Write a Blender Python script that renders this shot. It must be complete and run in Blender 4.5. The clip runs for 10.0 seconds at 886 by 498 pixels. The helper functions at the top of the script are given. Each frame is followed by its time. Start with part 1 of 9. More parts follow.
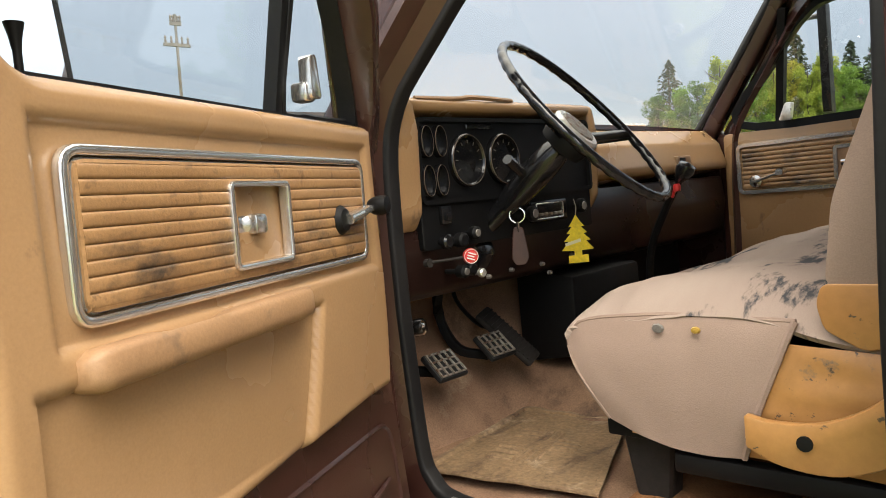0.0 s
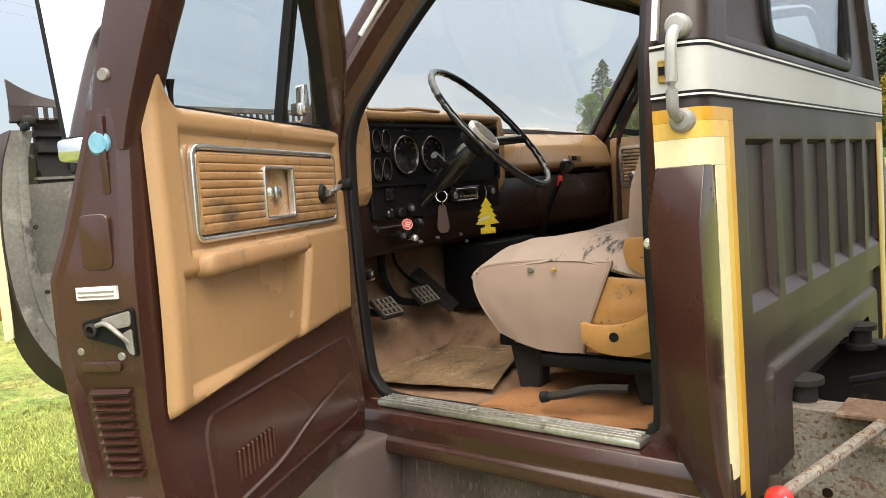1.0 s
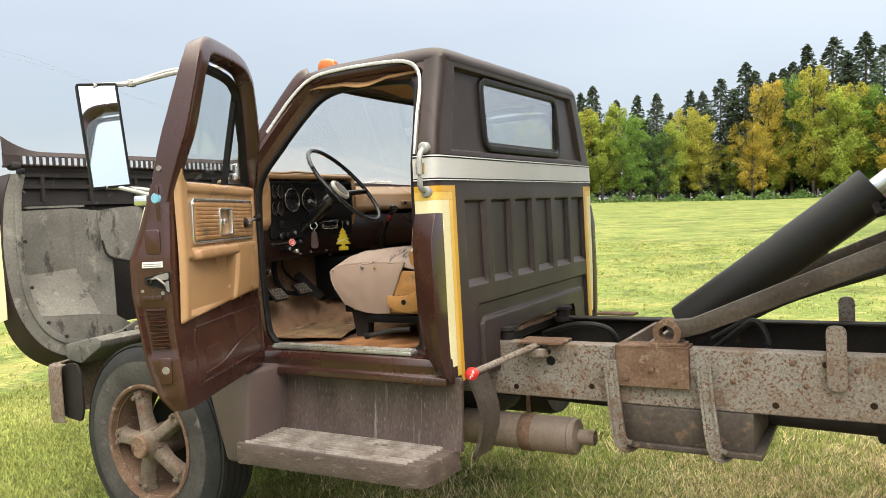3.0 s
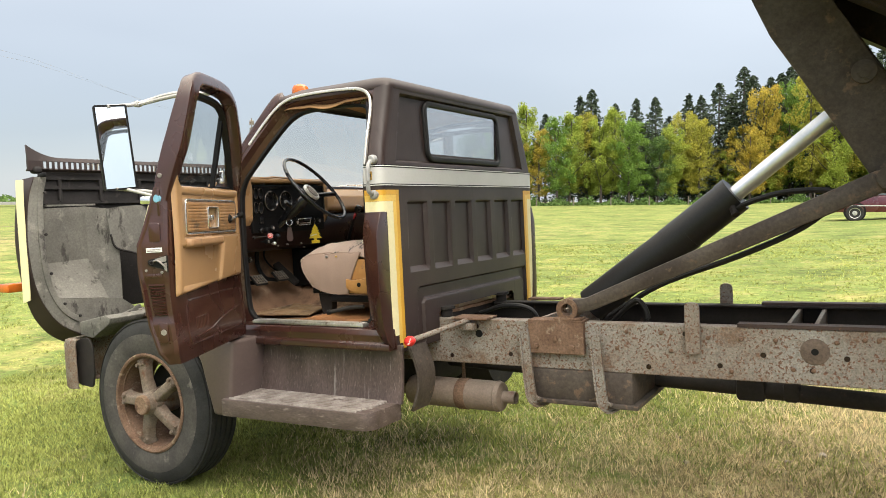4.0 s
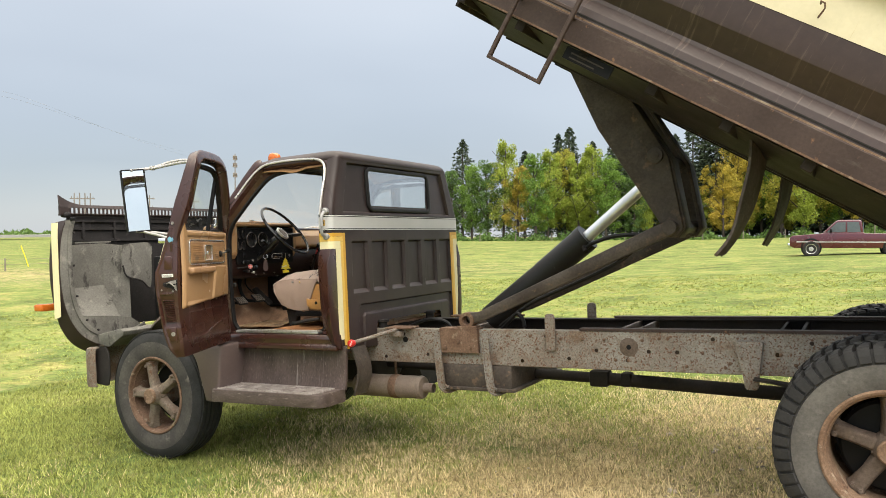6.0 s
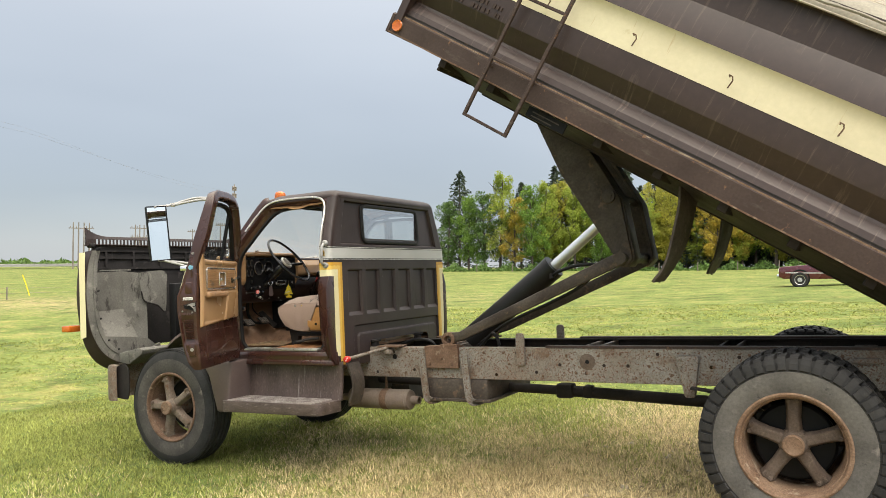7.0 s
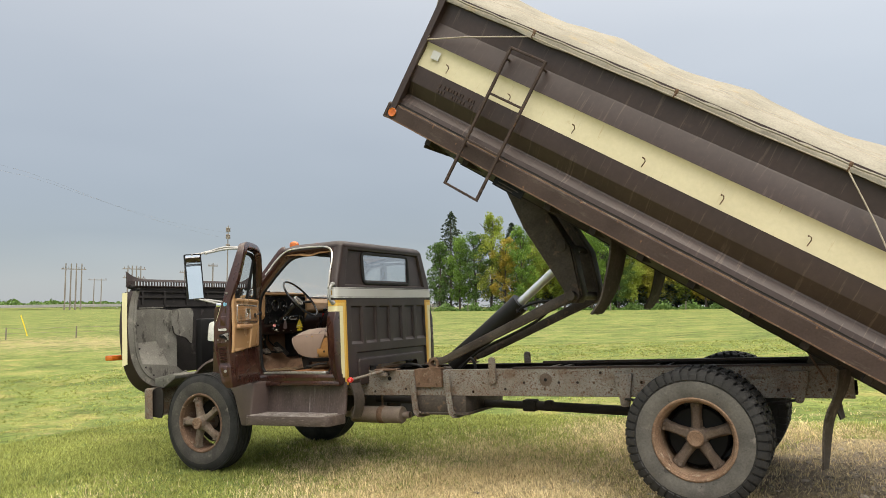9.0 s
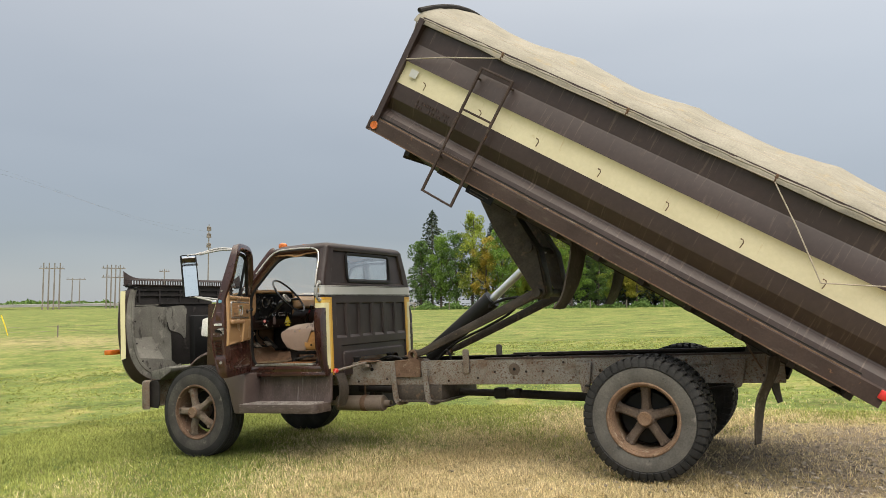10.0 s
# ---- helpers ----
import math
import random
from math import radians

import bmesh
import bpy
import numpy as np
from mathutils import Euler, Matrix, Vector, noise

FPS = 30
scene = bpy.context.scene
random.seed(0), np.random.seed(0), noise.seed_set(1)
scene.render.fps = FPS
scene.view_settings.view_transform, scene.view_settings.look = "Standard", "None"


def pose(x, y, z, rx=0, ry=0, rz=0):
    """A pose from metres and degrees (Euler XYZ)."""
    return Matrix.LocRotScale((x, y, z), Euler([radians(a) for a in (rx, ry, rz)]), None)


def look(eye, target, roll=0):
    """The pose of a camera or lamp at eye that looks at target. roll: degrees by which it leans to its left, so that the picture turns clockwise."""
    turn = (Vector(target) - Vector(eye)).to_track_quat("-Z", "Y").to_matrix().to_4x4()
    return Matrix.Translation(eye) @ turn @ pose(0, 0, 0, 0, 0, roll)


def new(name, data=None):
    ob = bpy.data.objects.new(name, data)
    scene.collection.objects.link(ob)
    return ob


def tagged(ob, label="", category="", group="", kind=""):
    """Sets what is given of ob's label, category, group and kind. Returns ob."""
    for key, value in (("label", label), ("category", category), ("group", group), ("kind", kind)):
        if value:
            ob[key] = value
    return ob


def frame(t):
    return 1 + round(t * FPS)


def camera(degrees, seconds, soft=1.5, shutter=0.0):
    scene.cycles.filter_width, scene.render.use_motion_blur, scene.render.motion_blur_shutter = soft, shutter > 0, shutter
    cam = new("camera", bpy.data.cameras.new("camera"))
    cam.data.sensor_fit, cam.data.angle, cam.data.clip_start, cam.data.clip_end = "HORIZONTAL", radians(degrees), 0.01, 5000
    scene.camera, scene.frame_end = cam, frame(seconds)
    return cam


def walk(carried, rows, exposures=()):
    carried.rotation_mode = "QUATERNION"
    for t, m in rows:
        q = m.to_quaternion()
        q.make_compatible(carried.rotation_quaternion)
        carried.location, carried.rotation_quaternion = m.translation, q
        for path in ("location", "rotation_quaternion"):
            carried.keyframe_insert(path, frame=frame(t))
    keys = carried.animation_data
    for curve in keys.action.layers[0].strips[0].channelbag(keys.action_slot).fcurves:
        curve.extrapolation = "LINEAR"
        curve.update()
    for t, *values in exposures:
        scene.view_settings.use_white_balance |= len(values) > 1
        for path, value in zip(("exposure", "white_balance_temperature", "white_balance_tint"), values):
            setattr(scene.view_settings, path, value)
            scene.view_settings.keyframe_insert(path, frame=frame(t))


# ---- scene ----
cam = camera(60.8, 10.0, 0.9)
# the truck stands a little nose-down on sloping ground; the path is given in the truck's own axes
TILT = pose(0, 0, 0, 0.51, -2.74, 0)
PATH = [
    (0, (1.789, -1.915, 1.622), (0.395, -0.485, 1.497), -5.5),
    (0.4, (1.927, -2.091, 1.633), (0.577, -0.625, 1.462), -4.9),
    (0.5, (1.967, -2.139, 1.619), (0.634, -0.656, 1.46), -5.0),
    (1, (2.218, -2.398, 1.597), (0.951, -0.86, 1.438), -4.5),
    (1.5, (2.404, -2.737, 1.594), (1.233, -1.122, 1.453), -4.1),
    (2, (2.602, -3.053, 1.625), (1.516, -1.378, 1.511), -3.6),
    (2.5, (2.928, -3.317, 1.598), (1.908, -1.6, 1.503), -3.3),
    (2.7, (3.065, -3.433, 1.615), (2.052, -1.711, 1.518), -3.3),
    (3.8, (3.794, -4.005, 1.547), (2.777, -2.285, 1.468), -2.8),
    (4, (3.908, -4.112, 1.57), (2.893, -2.391, 1.481), -2.8),
    (4.5, (4.159, -4.391, 1.554), (3.135, -2.675, 1.468), -2.6),
    (5, (4.431, -4.637, 1.55), (3.409, -2.919, 1.488), -2.4),
    (5.5, (4.727, -4.866, 1.558), (3.727, -3.135, 1.532), -2.4),
    (6.8, (5.313, -5.737, 1.565), (4.362, -3.978, 1.621), -2.6),
    (7, (5.42, -5.823, 1.539), (4.456, -4.072, 1.619), -2.5),
    (7.5, (5.562, -6.145, 1.515), (4.604, -4.393, 1.622), -2.6),
    (8, (5.741, -6.471, 1.527), (4.786, -4.719, 1.661), -2.6),
    (8.5, (5.961, -6.722, 1.503), (5.017, -4.967, 1.666), -2.7),
    (9, (6.126, -6.992, 1.482), (5.189, -5.235, 1.666), -2.7),
    (9.5, (6.244, -7.278, 1.471), (5.321, -5.514, 1.663), -2.8),
    (10, (6.468, -7.551, 1.445), (5.574, -5.771, 1.623), -2.9),
]
walk(cam, [(t, TILT @ look(eye, target, roll)) for t, eye, target, roll in PATH],
     [(0.0, 1.38), (1.0, 1.33), (2.5, 1.24), (4.0, 1.15), (5.5, 1.05), (7.0, 0.88), (8.5, 0.72), (10.0, 0.50)])

# ---- sky and sun ----
world = bpy.data.worlds.new("world")
scene.world = world
world.use_nodes = True
wn, wl = world.node_tree.nodes, world.node_tree.links
wn.clear()
w_out = wn.new("ShaderNodeOutputWorld")
w_mix = wn.new("ShaderNodeAddShader")
w_sky = wn.new("ShaderNodeTexSky")
w_sky.sky_type = "NISHITA"
w_sky.sun_disc = False
w_sky.sun_elevation, w_sky.sun_rotation = radians(48), radians(121)
w_b1 = wn.new("ShaderNodeBackground")
w_b1.inputs["Strength"].default_value = 0.016
wl.new(w_sky.outputs[0], w_b1.inputs["Color"])
# overcast: a grey cloud deck, darker and bluer low down, paler overhead, with soft banks
w_tc = wn.new("ShaderNodeTexCoord")
w_sep = wn.new("ShaderNodeSeparateXYZ")
w_ramp = wn.new("ShaderNodeValToRGB")
w_noise = wn.new("ShaderNodeTexNoise")
w_map = wn.new("ShaderNodeMapping")
w_map.inputs["Scale"].default_value = (1.2, 1.2, 4.0)
w_noise.inputs["Scale"].default_value = 1.6
w_noise.inputs["Detail"].default_value = 3.0
w_ma = wn.new("ShaderNodeMath")
w_ma.operation = "MULTIPLY_ADD"
w_ma.inputs[1].default_value = 0.16
wl.new(w_tc.outputs["Generated"], w_sep.inputs[0])
wl.new(w_tc.outputs["Generated"], w_map.inputs[0])
wl.new(w_map.outputs[0], w_noise.inputs["Vector"])
wl.new(w_noise.outputs["Fac"], w_ma.inputs[0])
wl.new(w_sep.outputs["Z"], w_ma.inputs[2])
wl.new(w_ma.outputs[0], w_ramp.inputs["Fac"])
cr = w_ramp.color_ramp
cr.elements[0].position, cr.elements[0].color = 0.05, (0.65, 0.69, 0.735, 1)
cr.elements[1].position, cr.elements[1].color = 0.95, (3.4, 3.15, 2.7, 1)
e = cr.elements.new(0.17)
e.color = (0.445, 0.487, 0.55, 1)
for pos_, col_ in ((0.34, (0.62, 0.665, 0.72, 1)), (0.50, (0.80, 0.83, 0.87, 1)), (0.66, (1.5, 1.46, 1.36, 1))):
    e = cr.elements.new(pos_)
    e.color = col_
w_b2 = wn.new("ShaderNodeBackground")
w_b2.inputs["Strength"].default_value = 0.445
# the veiled sun lightens the cloud about itself
w_dot = wn.new("ShaderNodeVectorMath")
w_dot.operation = "DOT_PRODUCT"
w_dot.inputs[1].default_value = Vector((10, -6, 13)).normalized()
w_glow = wn.new("ShaderNodeMapRange")
w_glow.inputs["From Min"].default_value, w_glow.inputs["From Max"].default_value = -0.5, 1.0
w_glow.inputs["To Min"].default_value, w_glow.inputs["To Max"].default_value = 0.95, 2.2
w_hs = wn.new("ShaderNodeHueSaturation")
wl.new(w_tc.outputs["Generated"], w_dot.inputs[0])
wl.new(w_dot.outputs["Value"], w_glow.inputs["Value"])
wl.new(w_glow.outputs[0], w_hs.inputs["Value"])
wl.new(w_ramp.outputs["Color"], w_hs.inputs["Color"])
wl.new(w_hs.outputs["Color"], w_b2.inputs["Color"])
wl.new(w_b1.outputs[0], w_mix.inputs[0])
wl.new(w_b2.outputs[0], w_mix.inputs[1])
wl.new(w_mix.outputs[0], w_out.inputs["Surface"])

sun = new("sun", bpy.data.lights.new("sun", "SUN"))
sun.data.energy, sun.data.angle, sun.data.color = 1.5, radians(50), (1.0, 0.93, 0.82)
sun.matrix_world = look((10, -6, 13), (0, 0, 0))


# ---- materials ----
TONE = 0.85


def mat(name, c1, c2=None, rough=0.5, metal=0.0, scale=6.0, bump=0.1, bscale=80.0, stain=None, coat=0.0, rvar=0.15, detail=5.0, island=0.0, obj=0.0, stretch=(1, 1, 1), grain=0.2, spec=0.5, stain2=None):
    """Two tones mixed by large noise, grain by small noise, and a third tone in patches: stain = (colour, scale, threshold, softness)."""
    m = bpy.data.materials.new(name)
    m.use_nodes = True
    n, l = m.node_tree.nodes, m.node_tree.links
    b = n["Principled BSDF"]
    tone = 1.0 if metal > 0.5 else TONE
    c1, c2 = tuple(v * tone for v in c1), tuple(v * tone for v in c2 or tuple(v * 0.8 for v in c1))
    tc = n.new("ShaderNodeTexCoord")
    mp = n.new("ShaderNodeMapping")
    mp.inputs["Scale"].default_value = stretch
    l.new(tc.outputs["Object"], mp.inputs[0])
    n1 = n.new("ShaderNodeTexNoise")
    n1.inputs["Scale"].default_value, n1.inputs["Detail"].default_value = scale, detail
    n2 = n.new("ShaderNodeTexNoise")
    n2.inputs["Scale"].default_value, n2.inputs["Detail"].default_value, n2.inputs["Roughness"].default_value = bscale, 5.0, 0.65
    l.new(mp.outputs[0], n1.inputs["Vector"])
    l.new(mp.outputs[0], n2.inputs["Vector"])
    r1 = n.new("ShaderNodeMapRange")
    r1.inputs["From Min"].default_value, r1.inputs["From Max"].default_value = 0.32, 0.68
    l.new(n1.outputs["Fac"], r1.inputs["Value"])
    mx = n.new("ShaderNodeMix")
    mx.data_type = "RGBA"
    mx.inputs["A"].default_value, mx.inputs["B"].default_value = (*c1, 1), (*c2, 1)
    l.new(r1.outputs[0], mx.inputs["Factor"])
    col = mx.outputs["Result"]
    for st_ in (stain, stain2):
        if not st_:
            continue
        sc, ss, th, so = st_[:4]
        n3 = n.new("ShaderNodeTexNoise")
        n3.inputs["Scale"].default_value, n3.inputs["Detail"].default_value, n3.inputs["Roughness"].default_value = ss, 8.0, 0.65
        if len(st_) > 4:
            mp3 = n.new("ShaderNodeMapping")
            mp3.inputs["Scale"].default_value, mp3.inputs["Location"].default_value = st_[4], (3.7, 1.9, 5.3)
            l.new(tc.outputs["Object"], mp3.inputs[0])
            l.new(mp3.outputs[0], n3.inputs["Vector"])
        else:
            l.new(mp.outputs[0], n3.inputs["Vector"])
        r3 = n.new("ShaderNodeMapRange")
        r3.inputs["From Min"].default_value, r3.inputs["From Max"].default_value = th, th + so
        l.new(n3.outputs["Fac"], r3.inputs["Value"])
        m3 = n.new("ShaderNodeMix")
        m3.data_type = "RGBA"
        m3.inputs["B"].default_value = (*(v * tone for v in sc), 1)
        l.new(col, m3.inputs["A"])
        l.new(r3.outputs[0], m3.inputs["Factor"])
        col = m3.outputs["Result"]
    if island or obj:
        rv = n.new("ShaderNodeNewGeometry") if island else n.new("ShaderNodeObjectInfo")
        src = rv.outputs["Random Per Island"] if island else rv.outputs["Random"]
        rr = n.new("ShaderNodeMapRange")
        k = island or obj
        rr.inputs["To Min"].default_value, rr.inputs["To Max"].default_value = 1 - k, 1 + k
        l.new(src, rr.inputs["Value"])
        hs = n.new("ShaderNodeHueSaturation")
        l.new(rr.outputs[0], hs.inputs["Value"])
        l.new(col, hs.inputs["Color"])
        col = hs.outputs["Color"]
    if grain:
        rg2 = n.new("ShaderNodeMapRange")
        rg2.inputs["From Min"].default_value, rg2.inputs["From Max"].default_value = 0.3, 0.7
        rg2.inputs["To Min"].default_value, rg2.inputs["To Max"].default_value = 1 - grain, 1 + grain
        l.new(n2.outputs["Fac"], rg2.inputs["Value"])
        hg2 = n.new("ShaderNodeHueSaturation")
        l.new(rg2.outputs[0], hg2.inputs["Value"])
        l.new(col, hg2.inputs["Color"])
        col = hg2.outputs["Color"]
    l.new(col, b.inputs["Base Color"])
    b.inputs["Specular IOR Level"].default_value = spec
    rg = n.new("ShaderNodeMapRange")
    rg.inputs["To Min"].default_value, rg.inputs["To Max"].default_value = max(0.02, rough - rvar), min(1, rough + rvar)
    l.new(n1.outputs["Fac"], rg.inputs["Value"])
    l.new(rg.outputs[0], b.inputs["Roughness"])
    b.inputs["Metallic"].default_value = metal
    b.inputs["Coat Weight"].default_value = coat
    b.inputs["Coat Roughness"].default_value = 0.15
    if bump:
        bp = n.new("ShaderNodeBump")
        bp.inputs["Strength"].default_value, bp.inputs["Distance"].default_value = bump, 0.004
        l.new(n2.outputs["Fac"], bp.inputs["Height"])
        l.new(bp.outputs[0], b.inputs["Normal"])
    return m


def thin(m, k):
    """Lets a leaf or blade pass light through to its other side."""
    n, l = m.node_tree.nodes, m.node_tree.links
    b = n["Principled BSDF"]
    tr, mix = n.new("ShaderNodeBsdfTranslucent"), n.new("ShaderNodeMixShader")
    mix.inputs["Fac"].default_value = k
    l.new(b.inputs["Base Color"].links[0].from_socket, tr.inputs["Color"])
    l.new(b.outputs[0], mix.inputs[1])
    l.new(tr.outputs[0], mix.inputs[2])
    l.new(mix.outputs[0], n["Material Output"].inputs["Surface"])
    return m


M = {}
M["brown"] = mat("brown_gloss_paint", (0.047, 0.0175, 0.0130), (0.032, 0.0118, 0.0088), 0.27, coat=0.25, spec=0.45, scale=3, bump=0.03, bscale=30, stain=((0.075, 0.046, 0.037), 9, 0.645, 0.12), grain=0.08, stain2=((0.13, 0.10, 0.085), 38, 0.70, 0.03, (1, 1, 1)))
M["brown_dull"] = mat("brown_faded_paint", (0.040, 0.026, 0.0245), (0.026, 0.0165, 0.0155), 0.5, coat=0.05, spec=0.35, scale=2.5, bump=0.03, bscale=40, stain=((0.082, 0.062, 0.055), 6, 0.64, 0.16), grain=0.1, stain2=((0.019, 0.010, 0.009), 4, 0.58, 0.1, (1, 5, 0.6)))
M["box_brown"] = mat("box_brown_paint", (0.047, 0.029, 0.025), (0.033, 0.020, 0.0175), 0.42, scale=1.6, bump=0.06, bscale=18, stain=((0.075, 0.046, 0.036), 5, 0.62, 0.16), grain=0.15, spec=0.4, stain2=((0.080, 0.054, 0.045), 3, 0.57, 0.08, (11, 1, 0.8)))
M["box_dark"] = mat("box_dark_band", (0.028, 0.018, 0.016), (0.022, 0.014, 0.012), 0.5, scale=2, bump=0.05, bscale=25, stain=((0.06, 0.04, 0.03), 7, 0.6, 0.2))
M["box_cream"] = mat("box_cream_paint", (0.60, 0.545, 0.375), (0.55, 0.495, 0.335), 0.55, scale=2, bump=0.04, bscale=25, stain=((0.40, 0.31, 0.17), 6, 0.67, 0.15), grain=0.05, spec=0.25, stain2=((0.47, 0.37, 0.23), 3, 0.62, 0.08, (9, 1, 0.7)))
M["rusty_rail"] = mat("rusty_brown_rail", (0.060, 0.040, 0.034), (0.040, 0.026, 0.022), 0.65, scale=4, bump=0.2, bscale=60, stain=((0.16, 0.085, 0.048), 16, 0.61, 0.06), spec=0.25, stain2=((0.095, 0.075, 0.062), 5, 0.58, 0.12, (0.6, 3, 3)))
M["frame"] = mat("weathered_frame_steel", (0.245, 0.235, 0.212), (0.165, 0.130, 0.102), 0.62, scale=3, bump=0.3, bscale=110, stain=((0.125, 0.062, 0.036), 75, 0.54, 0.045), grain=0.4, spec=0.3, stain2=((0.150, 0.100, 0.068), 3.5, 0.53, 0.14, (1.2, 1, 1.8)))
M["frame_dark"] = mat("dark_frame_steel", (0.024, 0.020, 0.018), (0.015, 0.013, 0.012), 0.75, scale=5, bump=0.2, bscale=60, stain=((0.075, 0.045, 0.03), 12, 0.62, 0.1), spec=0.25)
M["rust"] = mat("rust", (0.165, 0.105, 0.072), (0.115, 0.068, 0.045), 0.85, scale=10, bump=0.4, bscale=80, stain=((0.23, 0.175, 0.125), 18, 0.58, 0.08), grain=0.35, spec=0.2, stain2=((0.07, 0.045, 0.035), 9, 0.6, 0.08, (1, 1, 1)))
M["rim_rust"] = mat("rusty_rim_lip", (0.215, 0.145, 0.098), (0.15, 0.092, 0.06), 0.85, scale=9, bump=0.4, bscale=80, stain=((0.29, 0.23, 0.17), 14, 0.58, 0.08), grain=0.3, spec=0.2, stain2=((0.085, 0.048, 0.032), 10, 0.6, 0.06, (1, 1, 1)))
M["hub"] = mat("rusty_cast_hub", (0.185, 0.150, 0.118), (0.115, 0.082, 0.060), 0.8, scale=9, bump=0.4, bscale=70, stain=((0.20, 0.165, 0.125), 14, 0.6, 0.1), grain=0.3, spec=0.25, stain2=((0.125, 0.056, 0.029), 8, 0.58, 0.1, (1, 1, 1)))
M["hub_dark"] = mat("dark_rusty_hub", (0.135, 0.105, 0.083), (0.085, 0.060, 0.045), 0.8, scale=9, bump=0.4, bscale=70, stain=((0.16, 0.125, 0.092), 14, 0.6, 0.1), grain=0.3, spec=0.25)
M["tyre"] = mat("tyre_rubber", (0.030, 0.0295, 0.0295), (0.017, 0.0168, 0.0168), 0.75, scale=7, bump=0.25, bscale=90, stain=((0.065, 0.06, 0.054), 10, 0.62, 0.15), spec=0.25)
M["tyre_wall"] = mat("dusty_tyre_sidewall", (0.125, 0.119, 0.108), (0.082, 0.078, 0.072), 0.85, scale=6, bump=0.15, bscale=60, stain=((0.20, 0.185, 0.165), 8, 0.58, 0.15), spec=0.2, stain2=((0.05, 0.048, 0.046), 11, 0.64, 0.05, (1, 1, 1)))
M["tyre_front"] = mat("worn_front_sidewall", (0.080, 0.074, 0.066), (0.048, 0.045, 0.042), 0.85, scale=6, bump=0.15, bscale=60, stain=((0.17, 0.155, 0.135), 8, 0.58, 0.15), spec=0.2, stain2=((0.045, 0.043, 0.041), 11, 0.62, 0.06, (1, 1, 1)))
M["tan"] = mat("tan_plastic", (0.385, 0.232, 0.116), (0.325, 0.192, 0.092), 0.27, scale=2.5, bump=0.035, bscale=260, rvar=0.06, stain=((0.25, 0.155, 0.082), 4, 0.63, 0.22), grain=0.06, stain2=((0.17, 0.11, 0.065), 6, 0.65, 0.06, (1, 1, 0.5)))
M["tan_pad"] = mat("worn_tan_vinyl", (0.36, 0.21, 0.105), (0.27, 0.15, 0.072), 0.55, scale=7, bump=0.1, bscale=220, stain=((0.14, 0.085, 0.05), 12, 0.58, 0.15), grain=0.1)
M["pleat"] = mat("pleated_brown_vinyl", (0.36, 0.205, 0.092), (0.27, 0.145, 0.060), 0.42, scale=6, bump=0.12, bscale=200, stain=((0.045, 0.032, 0.024), 5, 0.535, 0.12, (1.0, 1, 1.8)), grain=0.15, stain2=((0.20, 0.11, 0.05), 40, 0.58, 0.06, (1, 1, 1)))
M["seat"] = mat("faded_pink_tan_cloth", (0.33, 0.24, 0.195), (0.285, 0.205, 0.165), 0.95, scale=4, bump=0.2, bscale=500, stain=((0.29, 0.215, 0.175), 6, 0.6, 0.2), rvar=0.03, grain=0.1, spec=0.15)
M["seat_worn"] = mat("worn_seat_top", (0.36, 0.285, 0.24), (0.315, 0.24, 0.20), 0.95, scale=5, bump=0.2, bscale=500, stain=((0.06, 0.061, 0.066), 5.0, 0.565, 0.05), rvar=0.03, stretch=(2.2, 0.7, 1), grain=0.1, spec=0.15, stain2=((0.27, 0.205, 0.17), 9, 0.6, 0.1, (1, 1, 1)))
M["seat_vinyl"] = mat("orange_tan_seat_vinyl", (0.45, 0.235, 0.08), (0.36, 0.175, 0.055), 0.38, scale=5, bump=0.06, bscale=60, stain=((0.14, 0.11, 0.09), 9, 0.60, 0.05), grain=0.08, stain2=((0.08, 0.055, 0.04), 26, 0.63, 0.03, (1, 1, 1.6)))
M["carpet"] = mat("worn_tan_carpet", (0.31, 0.19, 0.12), (0.22, 0.13, 0.085), 0.95, scale=6, bump=0.6, bscale=250, stain=((0.38, 0.28, 0.19), 6, 0.58, 0.15), rvar=0.03, grain=0.3, spec=0.1, stain2=((0.13, 0.085, 0.06), 4, 0.58, 0.1, (1, 1, 1)))
M["carpet_edge"] = mat("rusty_orange_carpet", (0.34, 0.165, 0.075), (0.25, 0.115, 0.05), 0.95, scale=8, bump=0.6, bscale=300, stain=((0.15, 0.08, 0.05), 7, 0.56, 0.1), rvar=0.03, grain=0.3, spec=0.1)
M["mat"] = mat("dirty_rubber_mat", (0.29, 0.19, 0.105), (0.20, 0.13, 0.072), 0.65, scale=6, bump=0.5, bscale=90, stain=((0.38, 0.285, 0.19), 9, 0.57, 0.12), grain=0.35, spec=0.25, stain2=((0.12, 0.075, 0.045), 5, 0.58, 0.1, (2, 0.6, 1)))
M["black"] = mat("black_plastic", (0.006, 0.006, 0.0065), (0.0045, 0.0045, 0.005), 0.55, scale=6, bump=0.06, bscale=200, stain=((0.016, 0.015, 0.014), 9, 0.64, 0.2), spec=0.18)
M["black_gloss"] = mat("glossy_black_plastic", (0.010, 0.010, 0.011), (0.008, 0.008, 0.009), 0.16, scale=6, bump=0.0, rvar=0.06)
M["rubber"] = mat("black_rubber_seal", (0.008, 0.008, 0.009), (0.013, 0.012, 0.012), 0.55, scale=9, bump=0.1, bscale=120, spec=0.25)
M["dark"] = mat("dark_inner_metal", (0.020, 0.0085, 0.0065), (0.012, 0.0055, 0.0045), 0.3, scale=5, bump=0.05, bscale=90, spec=0.3)
